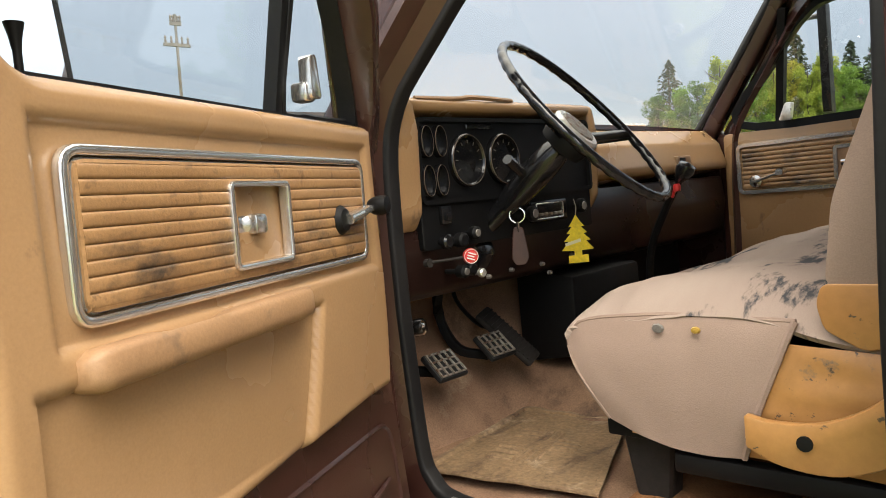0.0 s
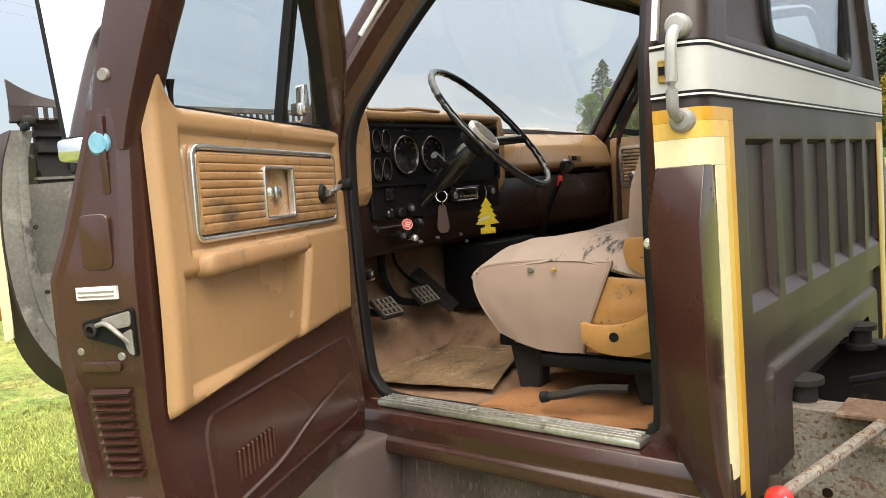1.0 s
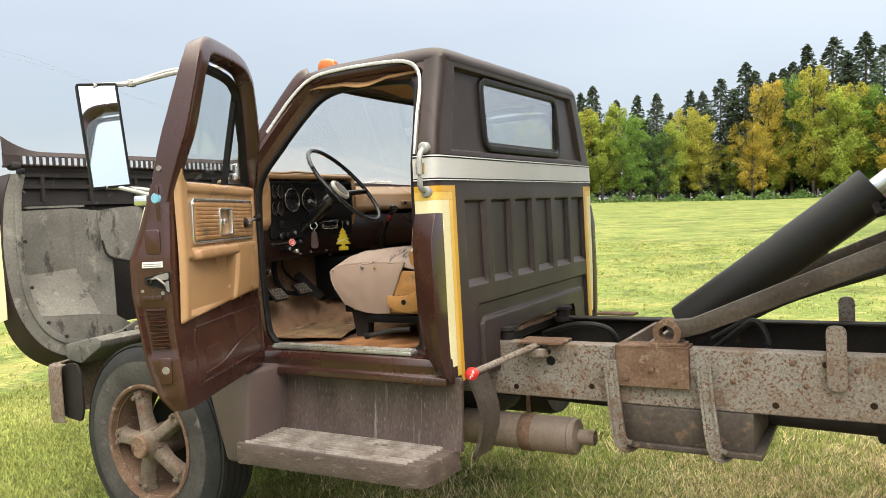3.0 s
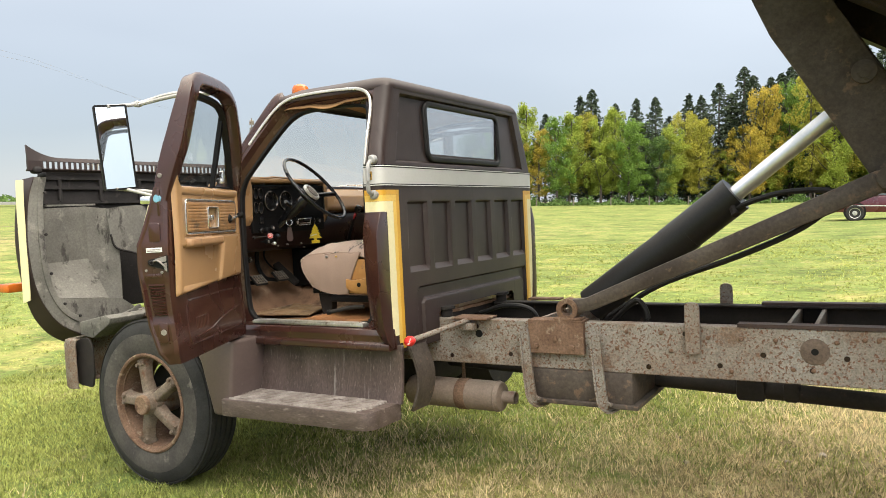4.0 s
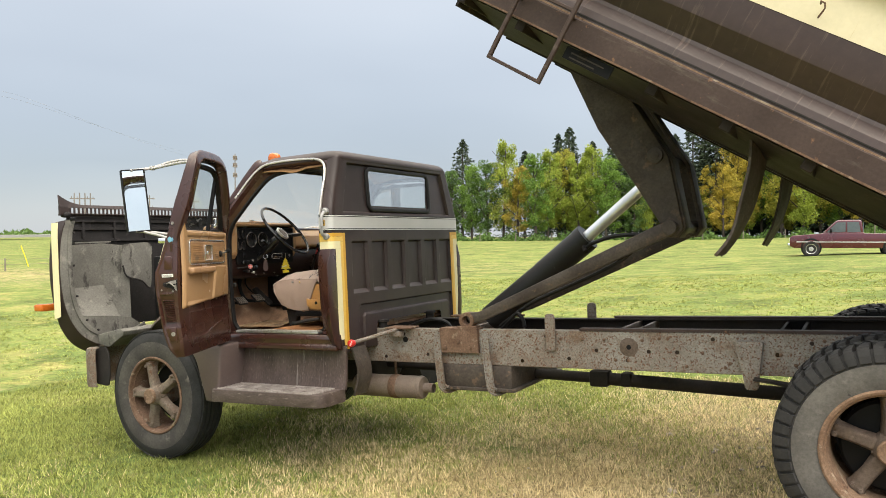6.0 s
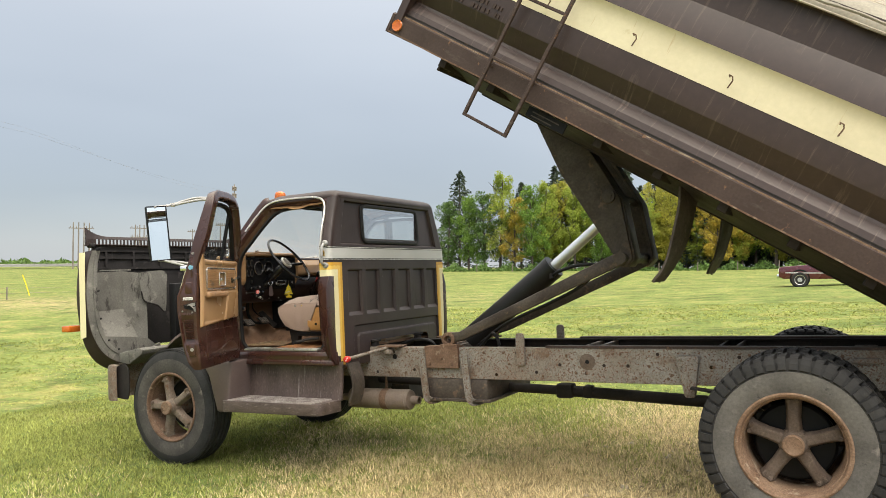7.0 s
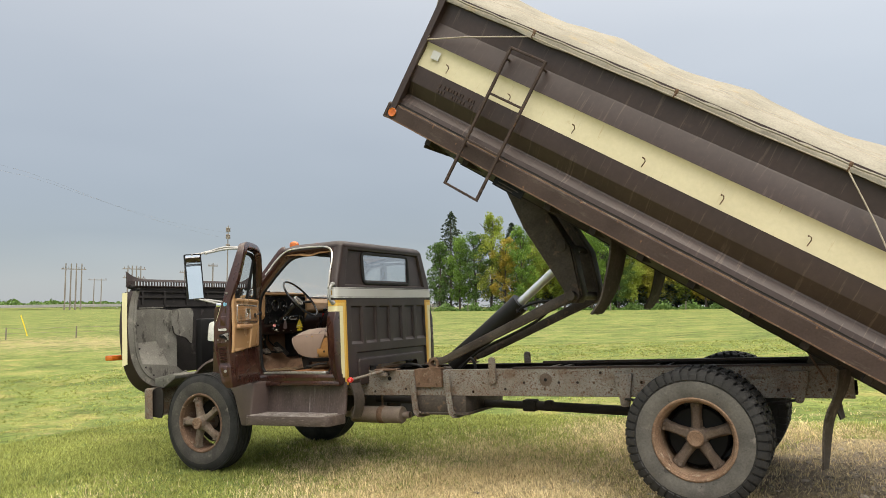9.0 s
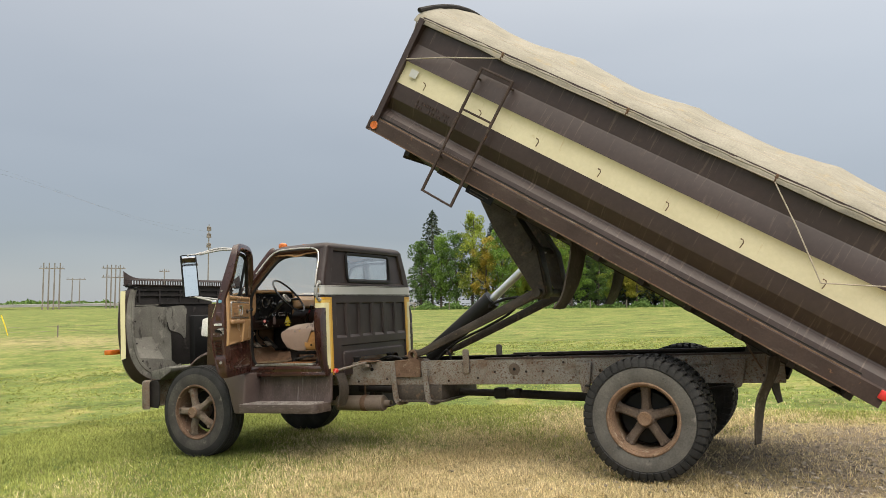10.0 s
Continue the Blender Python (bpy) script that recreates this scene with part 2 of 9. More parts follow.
M["chrome"] = mat("chrome", (0.78, 0.78, 0.78), (0.66, 0.66, 0.67), 0.14, metal=1.0, scale=9, bump=0.02, rvar=0.08, grain=0.04)
M["chrome_worn"] = mat("worn_chrome", (0.72, 0.70, 0.66), (0.58, 0.55, 0.50), 0.3, metal=0.75, scale=12, bump=0.08, stain=((0.20, 0.14, 0.09), 16, 0.64, 0.15))
M["silver"] = mat("silver_band_paint", (0.52, 0.52, 0.51), (0.46, 0.46, 0.45), 0.4, scale=3, bump=0.0, grain=0.04, stain=((0.40, 0.38, 0.36), 8, 0.66, 0.2))
M["grey_paint"] = mat("grey_painted_metal", (0.40, 0.39, 0.38), (0.32, 0.31, 0.30), 0.45, scale=9, bump=0.08, stain=((0.18, 0.12, 0.08), 14, 0.64, 0.15))
M["aluminium"] = mat("scuffed_aluminium", (0.58, 0.57, 0.55), (0.42, 0.41, 0.39), 0.4, metal=0.9, scale=12, bump=0.15, stain=((0.16, 0.10, 0.06), 14, 0.58, 0.15))
M["yellow"] = mat("gold_stripe", (0.60, 0.33, 0.03), (0.54, 0.28, 0.025), 0.4, scale=5, bump=0.02, grain=0.08, stain=((0.35, 0.20, 0.05), 30, 0.66, 0.05))
M["light_gold"] = mat("light_gold_stripe", (0.72, 0.47, 0.10), (0.66, 0.42, 0.08), 0.4, scale=5, bump=0.02, grain=0.08)
M["stripe_cream"] = mat("cream_stripe", (0.74, 0.68, 0.42), (0.69, 0.62, 0.37), 0.4, scale=5, bump=0.02, grain=0.05)
M["amber"] = mat("amber_lens", (0.58, 0.15, 0.02), (0.48, 0.11, 0.015), 0.2, scale=20, bump=0.05, rvar=0.05)
M["red"] = mat("red_plastic", (0.62, 0.03, 0.025), (0.52, 0.02, 0.018), 0.3, scale=20, bump=0.02, rvar=0.05)
M["white"] = mat("white_print", (0.78, 0.77, 0.74), (0.70, 0.69, 0.66), 0.5, scale=20, bump=0.0)
M["blue"] = mat("blue_sticker", (0.11, 0.30, 0.43), (0.20, 0.40, 0.52), 0.6, scale=60, bump=0.0)
M["lime_yellow"] = mat("yellow_card", (0.82, 0.62, 0.01), (0.78, 0.56, 0.01), 0.6, scale=20, bump=0.0)
M["leather"] = mat("dark_red_leather", (0.055, 0.018, 0.014), (0.035, 0.012, 0.010), 0.4, scale=30, bump=0.1, bscale=300)
M["valance"] = mat("scuffed_brown_valance", (0.105, 0.077, 0.070), (0.055, 0.038, 0.034), 0.45, scale=5, bump=0.15, bscale=90, stretch=(1.6, 1, 0.5), stain=((0.16, 0.130, 0.114), 60, 0.60, 0.05), grain=0.35, spec=0.35, stain2=((0.20, 0.18, 0.165), 7, 0.60, 0.06, (7, 1, 0.35)))
M["step"] = mat("worn_step_plate", (0.105, 0.080, 0.070), (0.066, 0.048, 0.042), 0.5, scale=9, bump=0.3, bscale=90, stain=((0.17, 0.14, 0.12), 22, 0.58, 0.06), stretch=(0.5, 2, 2), grain=0.3, spec=0.3)
M["fender_brown"] = mat("dull_mauve_brown_paint", (0.105, 0.078, 0.072), (0.088, 0.063, 0.058), 0.45, scale=3, bump=0.03, bscale=60, stain=((0.16, 0.13, 0.115), 7, 0.64, 0.12), grain=0.08, spec=0.35)
M["worn_rib"] = mat("worn_bright_rib", (0.34, 0.305, 0.275), (0.15, 0.12, 0.105), 0.42, scale=14, bump=0.2, bscale=80, stain=((0.11, 0.08, 0.07), 12, 0.58, 0.08), grain=0.2)
M["fibre"] = mat("dusty_grey_liner", (0.165, 0.158, 0.142), (0.108, 0.103, 0.093), 0.85, scale=4, bump=0.2, bscale=70, stain=((0.22, 0.205, 0.185), 7, 0.57, 0.10), spec=0.2, stain2=((0.055, 0.05, 0.047), 7, 0.58, 0.06, (2, 1, 0.5)))
M["hood_under"] = mat("dark_hood_underside", (0.026, 0.023, 0.023), (0.015, 0.0135, 0.0135), 0.75, scale=4, bump=0.1, bscale=70, stain=((0.062, 0.055, 0.052), 8, 0.6, 0.12), spec=0.2)
M["arm"] = mat("dark_hoist_steel", (0.080, 0.066, 0.055), (0.044, 0.034, 0.028), 0.6, scale=5, bump=0.25, bscale=60, stain=((0.13, 0.088, 0.062), 14, 0.58, 0.08), grain=0.3, spec=0.25)
# steel below the box: its deep shade is put into a darker colour
M["under"] = mat("sooty_under_steel", (0.030, 0.022, 0.018), (0.020, 0.015, 0.012), 0.7, scale=4, bump=0.2, bscale=50, stain=((0.07, 0.045, 0.03), 9, 0.6, 0.1), grain=0.3, spec=0.25)
M["cast_grey"] = mat("grey_cast_metal", (0.34, 0.34, 0.335), (0.25, 0.25, 0.245), 0.42, scale=20, bump=0.05, stain=((0.16, 0.13, 0.11), 20, 0.62, 0.1), grain=0.1)
M["piston"] = mat("dull_chrome_rod", (0.62, 0.64, 0.67), (0.56, 0.58, 0.61), 0.38, metal=0.85, scale=6, bump=0.02, grain=0.05)
M["gold"] = mat("dull_gold_plate", (0.42, 0.27, 0.05), (0.30, 0.18, 0.03), 0.4, scale=60, bump=0.05, grain=0.3)
M["screw"] = mat("dull_steel_screw", (0.30, 0.29, 0.28), (0.20, 0.18, 0.16), 0.45, metal=0.6, scale=40, bump=0.1, grain=0.3)
M["trim"] = mat("bright_trim", (0.74, 0.73, 0.71), (0.60, 0.59, 0.57), 0.2, metal=0.9, scale=12, bump=0.03, grain=0.05)
M["cyl"] = mat("black_cylinder", (0.010, 0.0095, 0.0095), (0.015, 0.014, 0.013), 0.45, scale=4, bump=0.1, stain=((0.05, 0.034, 0.026), 5, 0.66, 0.2), spec=0.3)
M["muffler"] = mat("dusty_brown_muffler", (0.20, 0.155, 0.125), (0.16, 0.12, 0.095), 0.7, scale=6, bump=0.1, stain=((0.12, 0.05, 0.035), 9, 0.62, 0.1))
M["tarp"] = mat("weathered_canvas_tarp", (0.31, 0.288, 0.24), (0.245, 0.225, 0.183), 0.9, scale=3, bump=0.12, bscale=60, stain=((0.31, 0.25, 0.155), 5, 0.57, 0.15), rvar=0.05, grain=0.15, spec=0.1, stain2=((0.21, 0.195, 0.165), 4, 0.57, 0.1, (1, 3, 1)))
M["rope"] = mat("grey_rope", (0.42, 0.37, 0.30), (0.34, 0.29, 0.23), 0.9, scale=30, bump=0.4, bscale=200)
M["flap"] = mat("brown_rubber_flap", (0.085, 0.072, 0.062), (0.055, 0.045, 0.038), 0.75, scale=5, bump=0.2, bscale=50, grain=0.3, spec=0.25, stain=((0.16, 0.14, 0.115), 9, 0.58, 0.1))
M["headliner"] = mat("tan_headliner", (0.36, 0.20, 0.085), (0.30, 0.16, 0.065), 0.9, scale=6, bump=0.2, bscale=200)


def glass(name, tint=(0.95, 0.97, 0.97), rough=0.02, alpha=0.045, dust=0.0):
    """A thin pane: clear, with a little gloss and a film of dust."""
    m = bpy.data.materials.new(name)
    m.use_nodes = True
    n, l = m.node_tree.nodes, m.node_tree.links
    n.clear()
    out, mix = n.new("ShaderNodeOutputMaterial"), n.new("ShaderNodeMixShader")
    tr, gl = n.new("ShaderNodeBsdfTransparent"), n.new("ShaderNodeBsdfGlossy")
    mix.inputs["Fac"].default_value = alpha
    tr.inputs["Color"].default_value = (*tint, 1)
    gl.inputs["Roughness"].default_value = rough
    l.new(tr.outputs[0], mix.inputs[1])
    l.new(gl.outputs[0], mix.inputs[2])
    film, dirt = n.new("ShaderNodeMixShader"), n.new("ShaderNodeBsdfTranslucent")
    film.inputs["Fac"].default_value = dust
    dirt.inputs["Color"].default_value = (0.75, 0.75, 0.73, 1)
    l.new(mix.outputs[0], film.inputs[1])
    l.new(dirt.outputs[0], film.inputs[2])
    l.new(film.outputs[0], out.inputs["Surface"])
    return m


M["glass"] = glass("window_glass", (0.90, 0.92, 0.92), 0.03, 0.10)
M["screen_glass"] = glass("dusty_windscreen_glass", (0.92, 0.93, 0.93), 0.03, 0.08, 0.022)
M["rear_glass"] = glass("dusty_rear_glass", (0.90, 0.93, 0.92), 0.04, 0.40)
M["glass_clear"] = glass("gauge_glass", (0.95, 0.96, 0.96))
M["mirror"] = mat("mirror_glass", (0.90, 0.91, 0.91), (0.88, 0.90, 0.90), 0.02, metal=1.0, bump=0.0, rvar=0.0, grain=0)


# ---- mesh tools ----
def box(bm, lo, hi, bevel=0.0, seg=2, m=None):
    r = bmesh.ops.create_cube(bm, size=1.0)
    vs = r["verts"]
    s = [max(1e-4, hi[i] - lo[i]) for i in range(3)]
    c = [(hi[i] + lo[i]) / 2 for i in range(3)]
    bmesh.ops.transform(bm, matrix=Matrix.Translation(c) @ Matrix.Diagonal((*s, 1)), verts=vs)
    if bevel:
        es = list({e for v in vs for e in v.link_edges})
        rb = bmesh.ops.bevel(bm, geom=es, offset=min(bevel, min(s) * 0.49), segments=seg, profile=0.5, affect="EDGES")
        vs = list({v for f in rb["faces"] for v in f.verts} | {v for v in vs if v.is_valid})
    if m is not None:
        bmesh.ops.transform(bm, matrix=m, verts=vs)
    return vs


def prism(bm, pts, axis, lo, hi, bevel=0.0, seg=2, m=None):
    """A flat polygon drawn out along an axis; points are (x, z) for y, (y, z) for x and (x, y) for z."""
    def p3(p, d):
        return {"x": (d, p[0], p[1]), "y": (p[0], d, p[1]), "z": (p[0], p[1], d)}[axis]
    a = [bm.verts.new(p3(p, lo)) for p in pts]
    b = [bm.verts.new(p3(p, hi)) for p in pts]
    n = len(pts)
    fs = [bm.faces.new(a), bm.faces.new(b)]
    for i in range(n):
        fs.append(bm.faces.new((a[i], a[(i + 1) % n], b[(i + 1) % n], b[i])))
    bmesh.ops.recalc_face_normals(bm, faces=fs)
    vs = a + b
    if bevel:
        es = list({e for f in fs for e in f.edges})
        rb = bmesh.ops.bevel(bm, geom=es, offset=bevel, segments=seg, profile=0.5, affect="EDGES", clamp_overlap=True)
        vs = list({v for f in rb["faces"] for v in f.verts} | {v for v in vs if v.is_valid})
    if m is not None:
        bmesh.ops.transform(bm, matrix=m, verts=vs)
    return vs


def fillet(pts, r, n=5):
    """A closed polygon with its corners rounded."""
    out = []
    k = len(pts)
    for i in range(k):
        p0, p, p1 = Vector(pts[i - 1]), Vector(pts[i]), Vector(pts[(i + 1) % k])
        a, b = p0 - p, p1 - p
        d = min(r, a.length * 0.48, b.length * 0.48)
        s, e = p + a.normalized() * d, p + b.normalized() * d
        for j in range(n + 1):
            t = j / n
            out.append(tuple((1 - t) ** 2 * s + 2 * t * (1 - t) * p + t * t * e))
    return out


def rrect(x0, x1, y0, y1, r, n=5):
    return fillet([(x0, y0), (x1, y0), (x1, y1), (x0, y1)], r, n)


def smooth_line(pts, n=6):
    """A Catmull-Rom line through the points."""
    P = [Vector(p) for p in pts]
    P = [2 * P[0] - P[1]] + P + [2 * P[-1] - P[-2]]
    out = []
    for i in range(1, len(P) - 2):
        for j in range(n):
            t = j / n
            out.append(0.5 * (2 * P[i] + (P[i + 1] - P[i - 1]) * t + (2 * P[i - 1] - 5 * P[i] + 4 * P[i + 1] - P[i + 2]) * t * t + (3 * P[i] - P[i - 1] - 3 * P[i + 1] + P[i + 2]) * t ** 3))
    return out + [P[-2]]


def sweep(bm, pts, prof, closed=False, up=(0, 0, 1), caps=True, scales=None, wide=None):
    """A profile of (side, up) points drawn along a line."""
    P = [Vector(p) for p in pts]
    n, k = len(P), len(prof)
    rings = []
    up = Vector(up)
    for i in range(n):
        if closed:
            d = P[(i + 1) % n] - P[i - 1]
        else:
            d = P[min(i + 1, n - 1)] - P[max(i - 1, 0)]
        d.normalize()
        s = d.cross(up)
        if s.length < 1e-3:
            s = d.cross(Vector((1, 0.01, 0)))
        s.normalize()
        u = s.cross(d)
        sc = scales[i] if scales else 1.0
        wd = wide[i] if wide else 1.0
        rings.append([bm.verts.new(P[i] + s * (q[0] * sc * wd) + u * (q[1] * sc)) for q in prof])
    for i in range(n if closed else n - 1):
        a, b = rings[i], rings[(i + 1) % n]
        for j in range(k):
            bm.faces.new((a[j], a[(j + 1) % k], b[(j + 1) % k], b[j]))
    if caps and not closed:
        bm.faces.new(list(reversed(rings[0])))
        bm.faces.new(rings[-1])
    vs = [v for r in rings for v in r]
    return vs


def ring(r, n=10, sx=1.0):
    return [(r * sx * math.cos(2 * math.pi * i / n), r * math.sin(2 * math.pi * i / n)) for i in range(n)]


def tube(bm, pts, r, n=10, closed=False, scales=None):
    P = [Vector(p) for p in pts]
    d = (P[1] - P[0]).normalized()
    up = (0, 0, 1) if abs(d.z) < 0.9 else (1, 0.03, 0)
    return sweep(bm, P, ring(r, n), closed, up, True, scales)


def lathe(bm, prof, n=32, m=None, closed=False):
    """A profile of (radius, height) turned round the z axis, then moved by m."""
    rings = []
    for r, h in prof:
        rings.append([bm.verts.new((max(r, 1e-4) * math.cos(2 * math.pi * i / n), max(r, 1e-4) * math.sin(2 * math.pi * i / n), h)) for i in range(n)])
    for a, b in zip(rings, rings[1:] + (rings[:1] if closed else [])):
        for j in range(n):
            bm.faces.new((a[j], a[(j + 1) % n], b[(j + 1) % n], b[j]))
    if not closed:
        bm.faces.new(list(reversed(rings[0])))
        bm.faces.new(rings[-1])
    vs = [v for r in rings for v in r]
    if m is not None:
        bmesh.ops.transform(bm, matrix=m, verts=vs)
    return vs


def rod(bm, a, b, r, n=12):
    a, b = Vector(a), Vector(b)
    m = Matrix.Translation(a) @ (b - a).to_track_quat("Z", "Y").to_matrix().to_4x4()
    return lathe(bm, [(r, 0), (r, (b - a).length)], n, m)


def sheet(bm, fn, nu, nv, skip=None):
    """A grid surface: fn(u, v) for u, v from 0 to 1; skip(u, v) leaves a cell out."""
    vs = [[bm.verts.new(fn(i / nu, j / nv)) for j in range(nv + 1)] for i in range(nu + 1)]
    for i in range(nu):
        for j in range(nv):
            if skip and skip((i + 0.5) / nu, (j + 0.5) / nv):
                continue
            bm.faces.new((vs[i][j], vs[i + 1][j], vs[i + 1][j + 1], vs[i][j + 1]))
    loose = [v for v in bm.verts if not v.link_faces]
    if skip and loose:
        bmesh.ops.delete(bm, geom=loose, context="VERTS")


def band(bm, a, b):
    """A strip of faces between two closed lines of the same number of points."""
    va, vb = [bm.verts.new(p) for p in a], [bm.verts.new(p) for p in b]
    n = len(va)
    for i in range(n):
        bm.faces.new((va[i], va[(i + 1) % n], vb[(i + 1) % n], vb[i]))


def part(name, bm, material, parent=None, label="", thick=0.0, angle=35, off=0.0, m=None, bevel=0.0, flat=False):
    """Links a bmesh as one mesh object under a thing or a part."""
    me = bpy.data.meshes.new(name)
    bmesh.ops.recalc_face_normals(bm, faces=bm.faces)
    bm.edges.index_update()
    rims = [e.index for e in bm.edges if len(e.link_faces) == 1]
    bm.to_mesh(me)
    bm.free()
    if flat:
        me.polygons.foreach_set("use_smooth", [False] * len(me.polygons))
    else:
        me.polygons.foreach_set("use_smooth", [True] * len(me.polygons))
        me.set_sharp_from_angle(angle=radians(angle))
        if rims and thick:
            sh = me.attributes.get("sharp_edge") or me.attributes.new("sharp_edge", "BOOLEAN", "EDGE")
            for i in rims:
                sh.data[i].value = True
    me.materials.append(M[material] if isinstance(material, str) else material)
    ob = new(name, me)
    if parent:
        ob.parent = parent
    if m is not None:
        ob.matrix_basis = m
    if label:
        ob["label"] = label
    if bevel:
        bv = ob.modifiers.new("bevel", "BEVEL")
        bv.width, bv.segments, bv.limit_method, bv.angle_limit = bevel, 2, "ANGLE", radians(40)
    if thick:
        so = ob.modifiers.new("thickness", "SOLIDIFY")
        so.thickness, so.offset = thick, off
    return ob


def B():
    return bmesh.new()


def twin(ob, m, parent=None):
    """One more object on the same mesh."""
    o = new(ob.name.split(".")[0], ob.data)
    o.parent = parent or ob.parent
    o.matrix_basis = m
    return o


def mirror_y(ob, name=None):
    """A copy of a part on the other side of the centre line."""
    me = ob.data.copy()
    me.transform(Matrix.Diagonal((1, -1, 1, 1)))
    me.flip_normals()
    o = new(name or ob.name.split(".")[0], me)
    o.parent = ob.parent
    for md in ob.modifiers:
        k = o.modifiers.new(md.name, md.type)
        if md.type == "SOLIDIFY":
            k.thickness, k.offset = md.thickness, -md.offset
    return o


# ---- ground ----
def rise(y):
    """The field climbs gently away from the truck, up to the trees and the road."""
    return 0.009 * (np.sqrt((np.minimum(y, 135.0) - 10) ** 2 + 36) + np.minimum(y, 135.0) - 10) - 0.014


def lie(x, y):
    """Height of the field: a gentle slope under the truck that levels out sideways."""
    return float(rise(y)) + 0.0478 * 12 * math.tanh(x / 12) + 0.0089 * 12 * math.tanh(y / 12) + 0.02 * noise.noise((x * 0.35, y * 0.35, 0.0)) * min(1.0, max(0.0, (math.hypot(x - 2.5, y) - 3.0) / 4.0))


def field(u, v):
    s, t = 2 * u - 1, 2 * v - 1
    x, y = 4 + 14 * s + 2400 * s * abs(s) ** 4.0, 3 + 14 * t + 2400 * t * abs(t) ** 4.0
    return (x, y, lie(x, y))


def ground_material():
    m = mat("field_grass", (0.150, 0.190, 0.049), (0.094, 0.130, 0.034), 0.95, scale=0.22, bump=0.9, bscale=55, stain=((0.24, 0.225, 0.075), 0.8, 0.54, 0.12), rvar=0.03, detail=8, grain=0.6, spec=0.1)
    n, l = m.node_tree.nodes, m.node_tree.links
    b = n["Principled BSDF"]
    src = b.inputs["Base Color"].links[0].from_socket
    tc = n.new("ShaderNodeTexCoord")
    n1 = n.new("ShaderNodeTexNoise")
    n1.inputs["Scale"].default_value, n1.inputs["Detail"].default_value, n1.inputs["Roughness"].default_value = 9.0, 8.0, 0.7
    l.new(tc.outputs["Object"], n1.inputs["Vector"])
    r = n.new("ShaderNodeMapRange")
    r.inputs["From Min"].default_value, r.inputs["From Max"].default_value, r.inputs["To Min"].default_value, r.inputs["To Max"].default_value = 0.3, 0.7, 0.42, 1.6
    l.new(n1.outputs["Fac"], r.inputs["Value"])
    hs = n.new("ShaderNodeHueSaturation")
    l.new(src, hs.inputs["Color"])
    l.new(r.outputs[0], hs.inputs["Value"])
    # dry straw under and about the truck, thinning out to green
    mp2 = n.new("ShaderNodeMapping")
    mp2.vector_type = "TEXTURE"
    mp2.inputs["Location"].default_value, mp2.inputs["Scale"].default_value = (8.3, -1.3, 0), (7.2, 5.4, 50)
    gr2 = n.new("ShaderNodeTexGradient")
    gr2.gradient_type = "SPHERICAL"
    l.new(tc.outputs["Object"], mp2.inputs[0])
    l.new(mp2.outputs[0], gr2.inputs[0])
    n5 = n.new("ShaderNodeTexNoise")
    n5.inputs["Scale"].default_value, n5.inputs["Detail"].default_value, n5.inputs["Roughness"].default_value = 2.6, 9.0, 0.7
    l.new(tc.outputs["Object"], n5.inputs["Vector"])
    mp7 = n.new("ShaderNodeMapping")
    mp7.vector_type = "TEXTURE"
    mp7.inputs["Location"].default_value, mp7.inputs["Scale"].default_value, mp7.inputs["Rotation"].default_value = (-32, 22, 0), (34, 13, 50), (0, 0, 0.6)
    gr7 = n.new("ShaderNodeTexGradient")
    gr7.gradient_type = "SPHERICAL"
    l.new(tc.outputs["Object"], mp7.inputs[0])
    l.new(mp7.outputs[0], gr7.inputs[0])
    big = n.new("ShaderNodeMath")
    big.operation = "MAXIMUM"
    l.new(gr2.outputs["Fac"], big.inputs[0])
    half = n.new("ShaderNodeMath")
    half.operation = "MULTIPLY"
    half.inputs[1].default_value = 0.16
    l.new(gr7.outputs["Fac"], half.inputs[0])
    l.new(half.outputs[0], big.inputs[1])
    ad2 = n.new("ShaderNodeMath")
    ad2.operation = "MULTIPLY_ADD"
    ad2.inputs[1].default_value = 1.1
    l.new(big.outputs[0], ad2.inputs[0])
    l.new(n5.outputs["Fac"], ad2.inputs[2])
    r5 = n.new("ShaderNodeMapRange")
    r5.inputs["From Min"].default_value, r5.inputs["From Max"].default_value, r5.inputs["To Max"].default_value = 0.55, 0.76, 0.95
    l.new(ad2.outputs[0], r5.inputs["Value"])
    straw = n.new("ShaderNodeValToRGB")
    straw.color_ramp.elements[0].color, straw.color_ramp.elements[1].color = (0.070, 0.056, 0.026, 1), (0.47, 0.38, 0.21, 1)
    straw.color_ramp.elements[0].position, straw.color_ramp.elements[1].position = 0.36, 0.62
    n6 = n.new("ShaderNodeTexNoise")
    n6.inputs["Scale"].default_value, n6.inputs["Detail"].default_value, n6.inputs["Roughness"].default_value = 28.0, 6.0, 0.75
    l.new(tc.outputs["Object"], n6.inputs["Vector"])
    l.new(n6.outputs["Fac"], straw.inputs["Fac"])
    mx5 = n.new("ShaderNodeMix")
    mx5.data_type = "RGBA"
    l.new(r5.outputs[0], mx5.inputs["Factor"])
    l.new(hs.outputs["Color"], mx5.inputs["A"])
    l.new(straw.outputs["Color"], mx5.inputs["B"])
    # yellowed patches and darker tufts over the whole field
    n8 = n.new("ShaderNodeTexNoise")
    n8.inputs["Scale"].default_value, n8.inputs["Detail"].default_value, n8.inputs["Roughness"].default_value = 0.6, 10.0, 0.74
    l.new(tc.outputs["Object"], n8.inputs["Vector"])
    r8 = n.new("ShaderNodeMapRange")
    r8.inputs["From Min"].default_value, r8.inputs["From Max"].default_value, r8.inputs["To Max"].default_value = 0.50, 0.68, 0.6
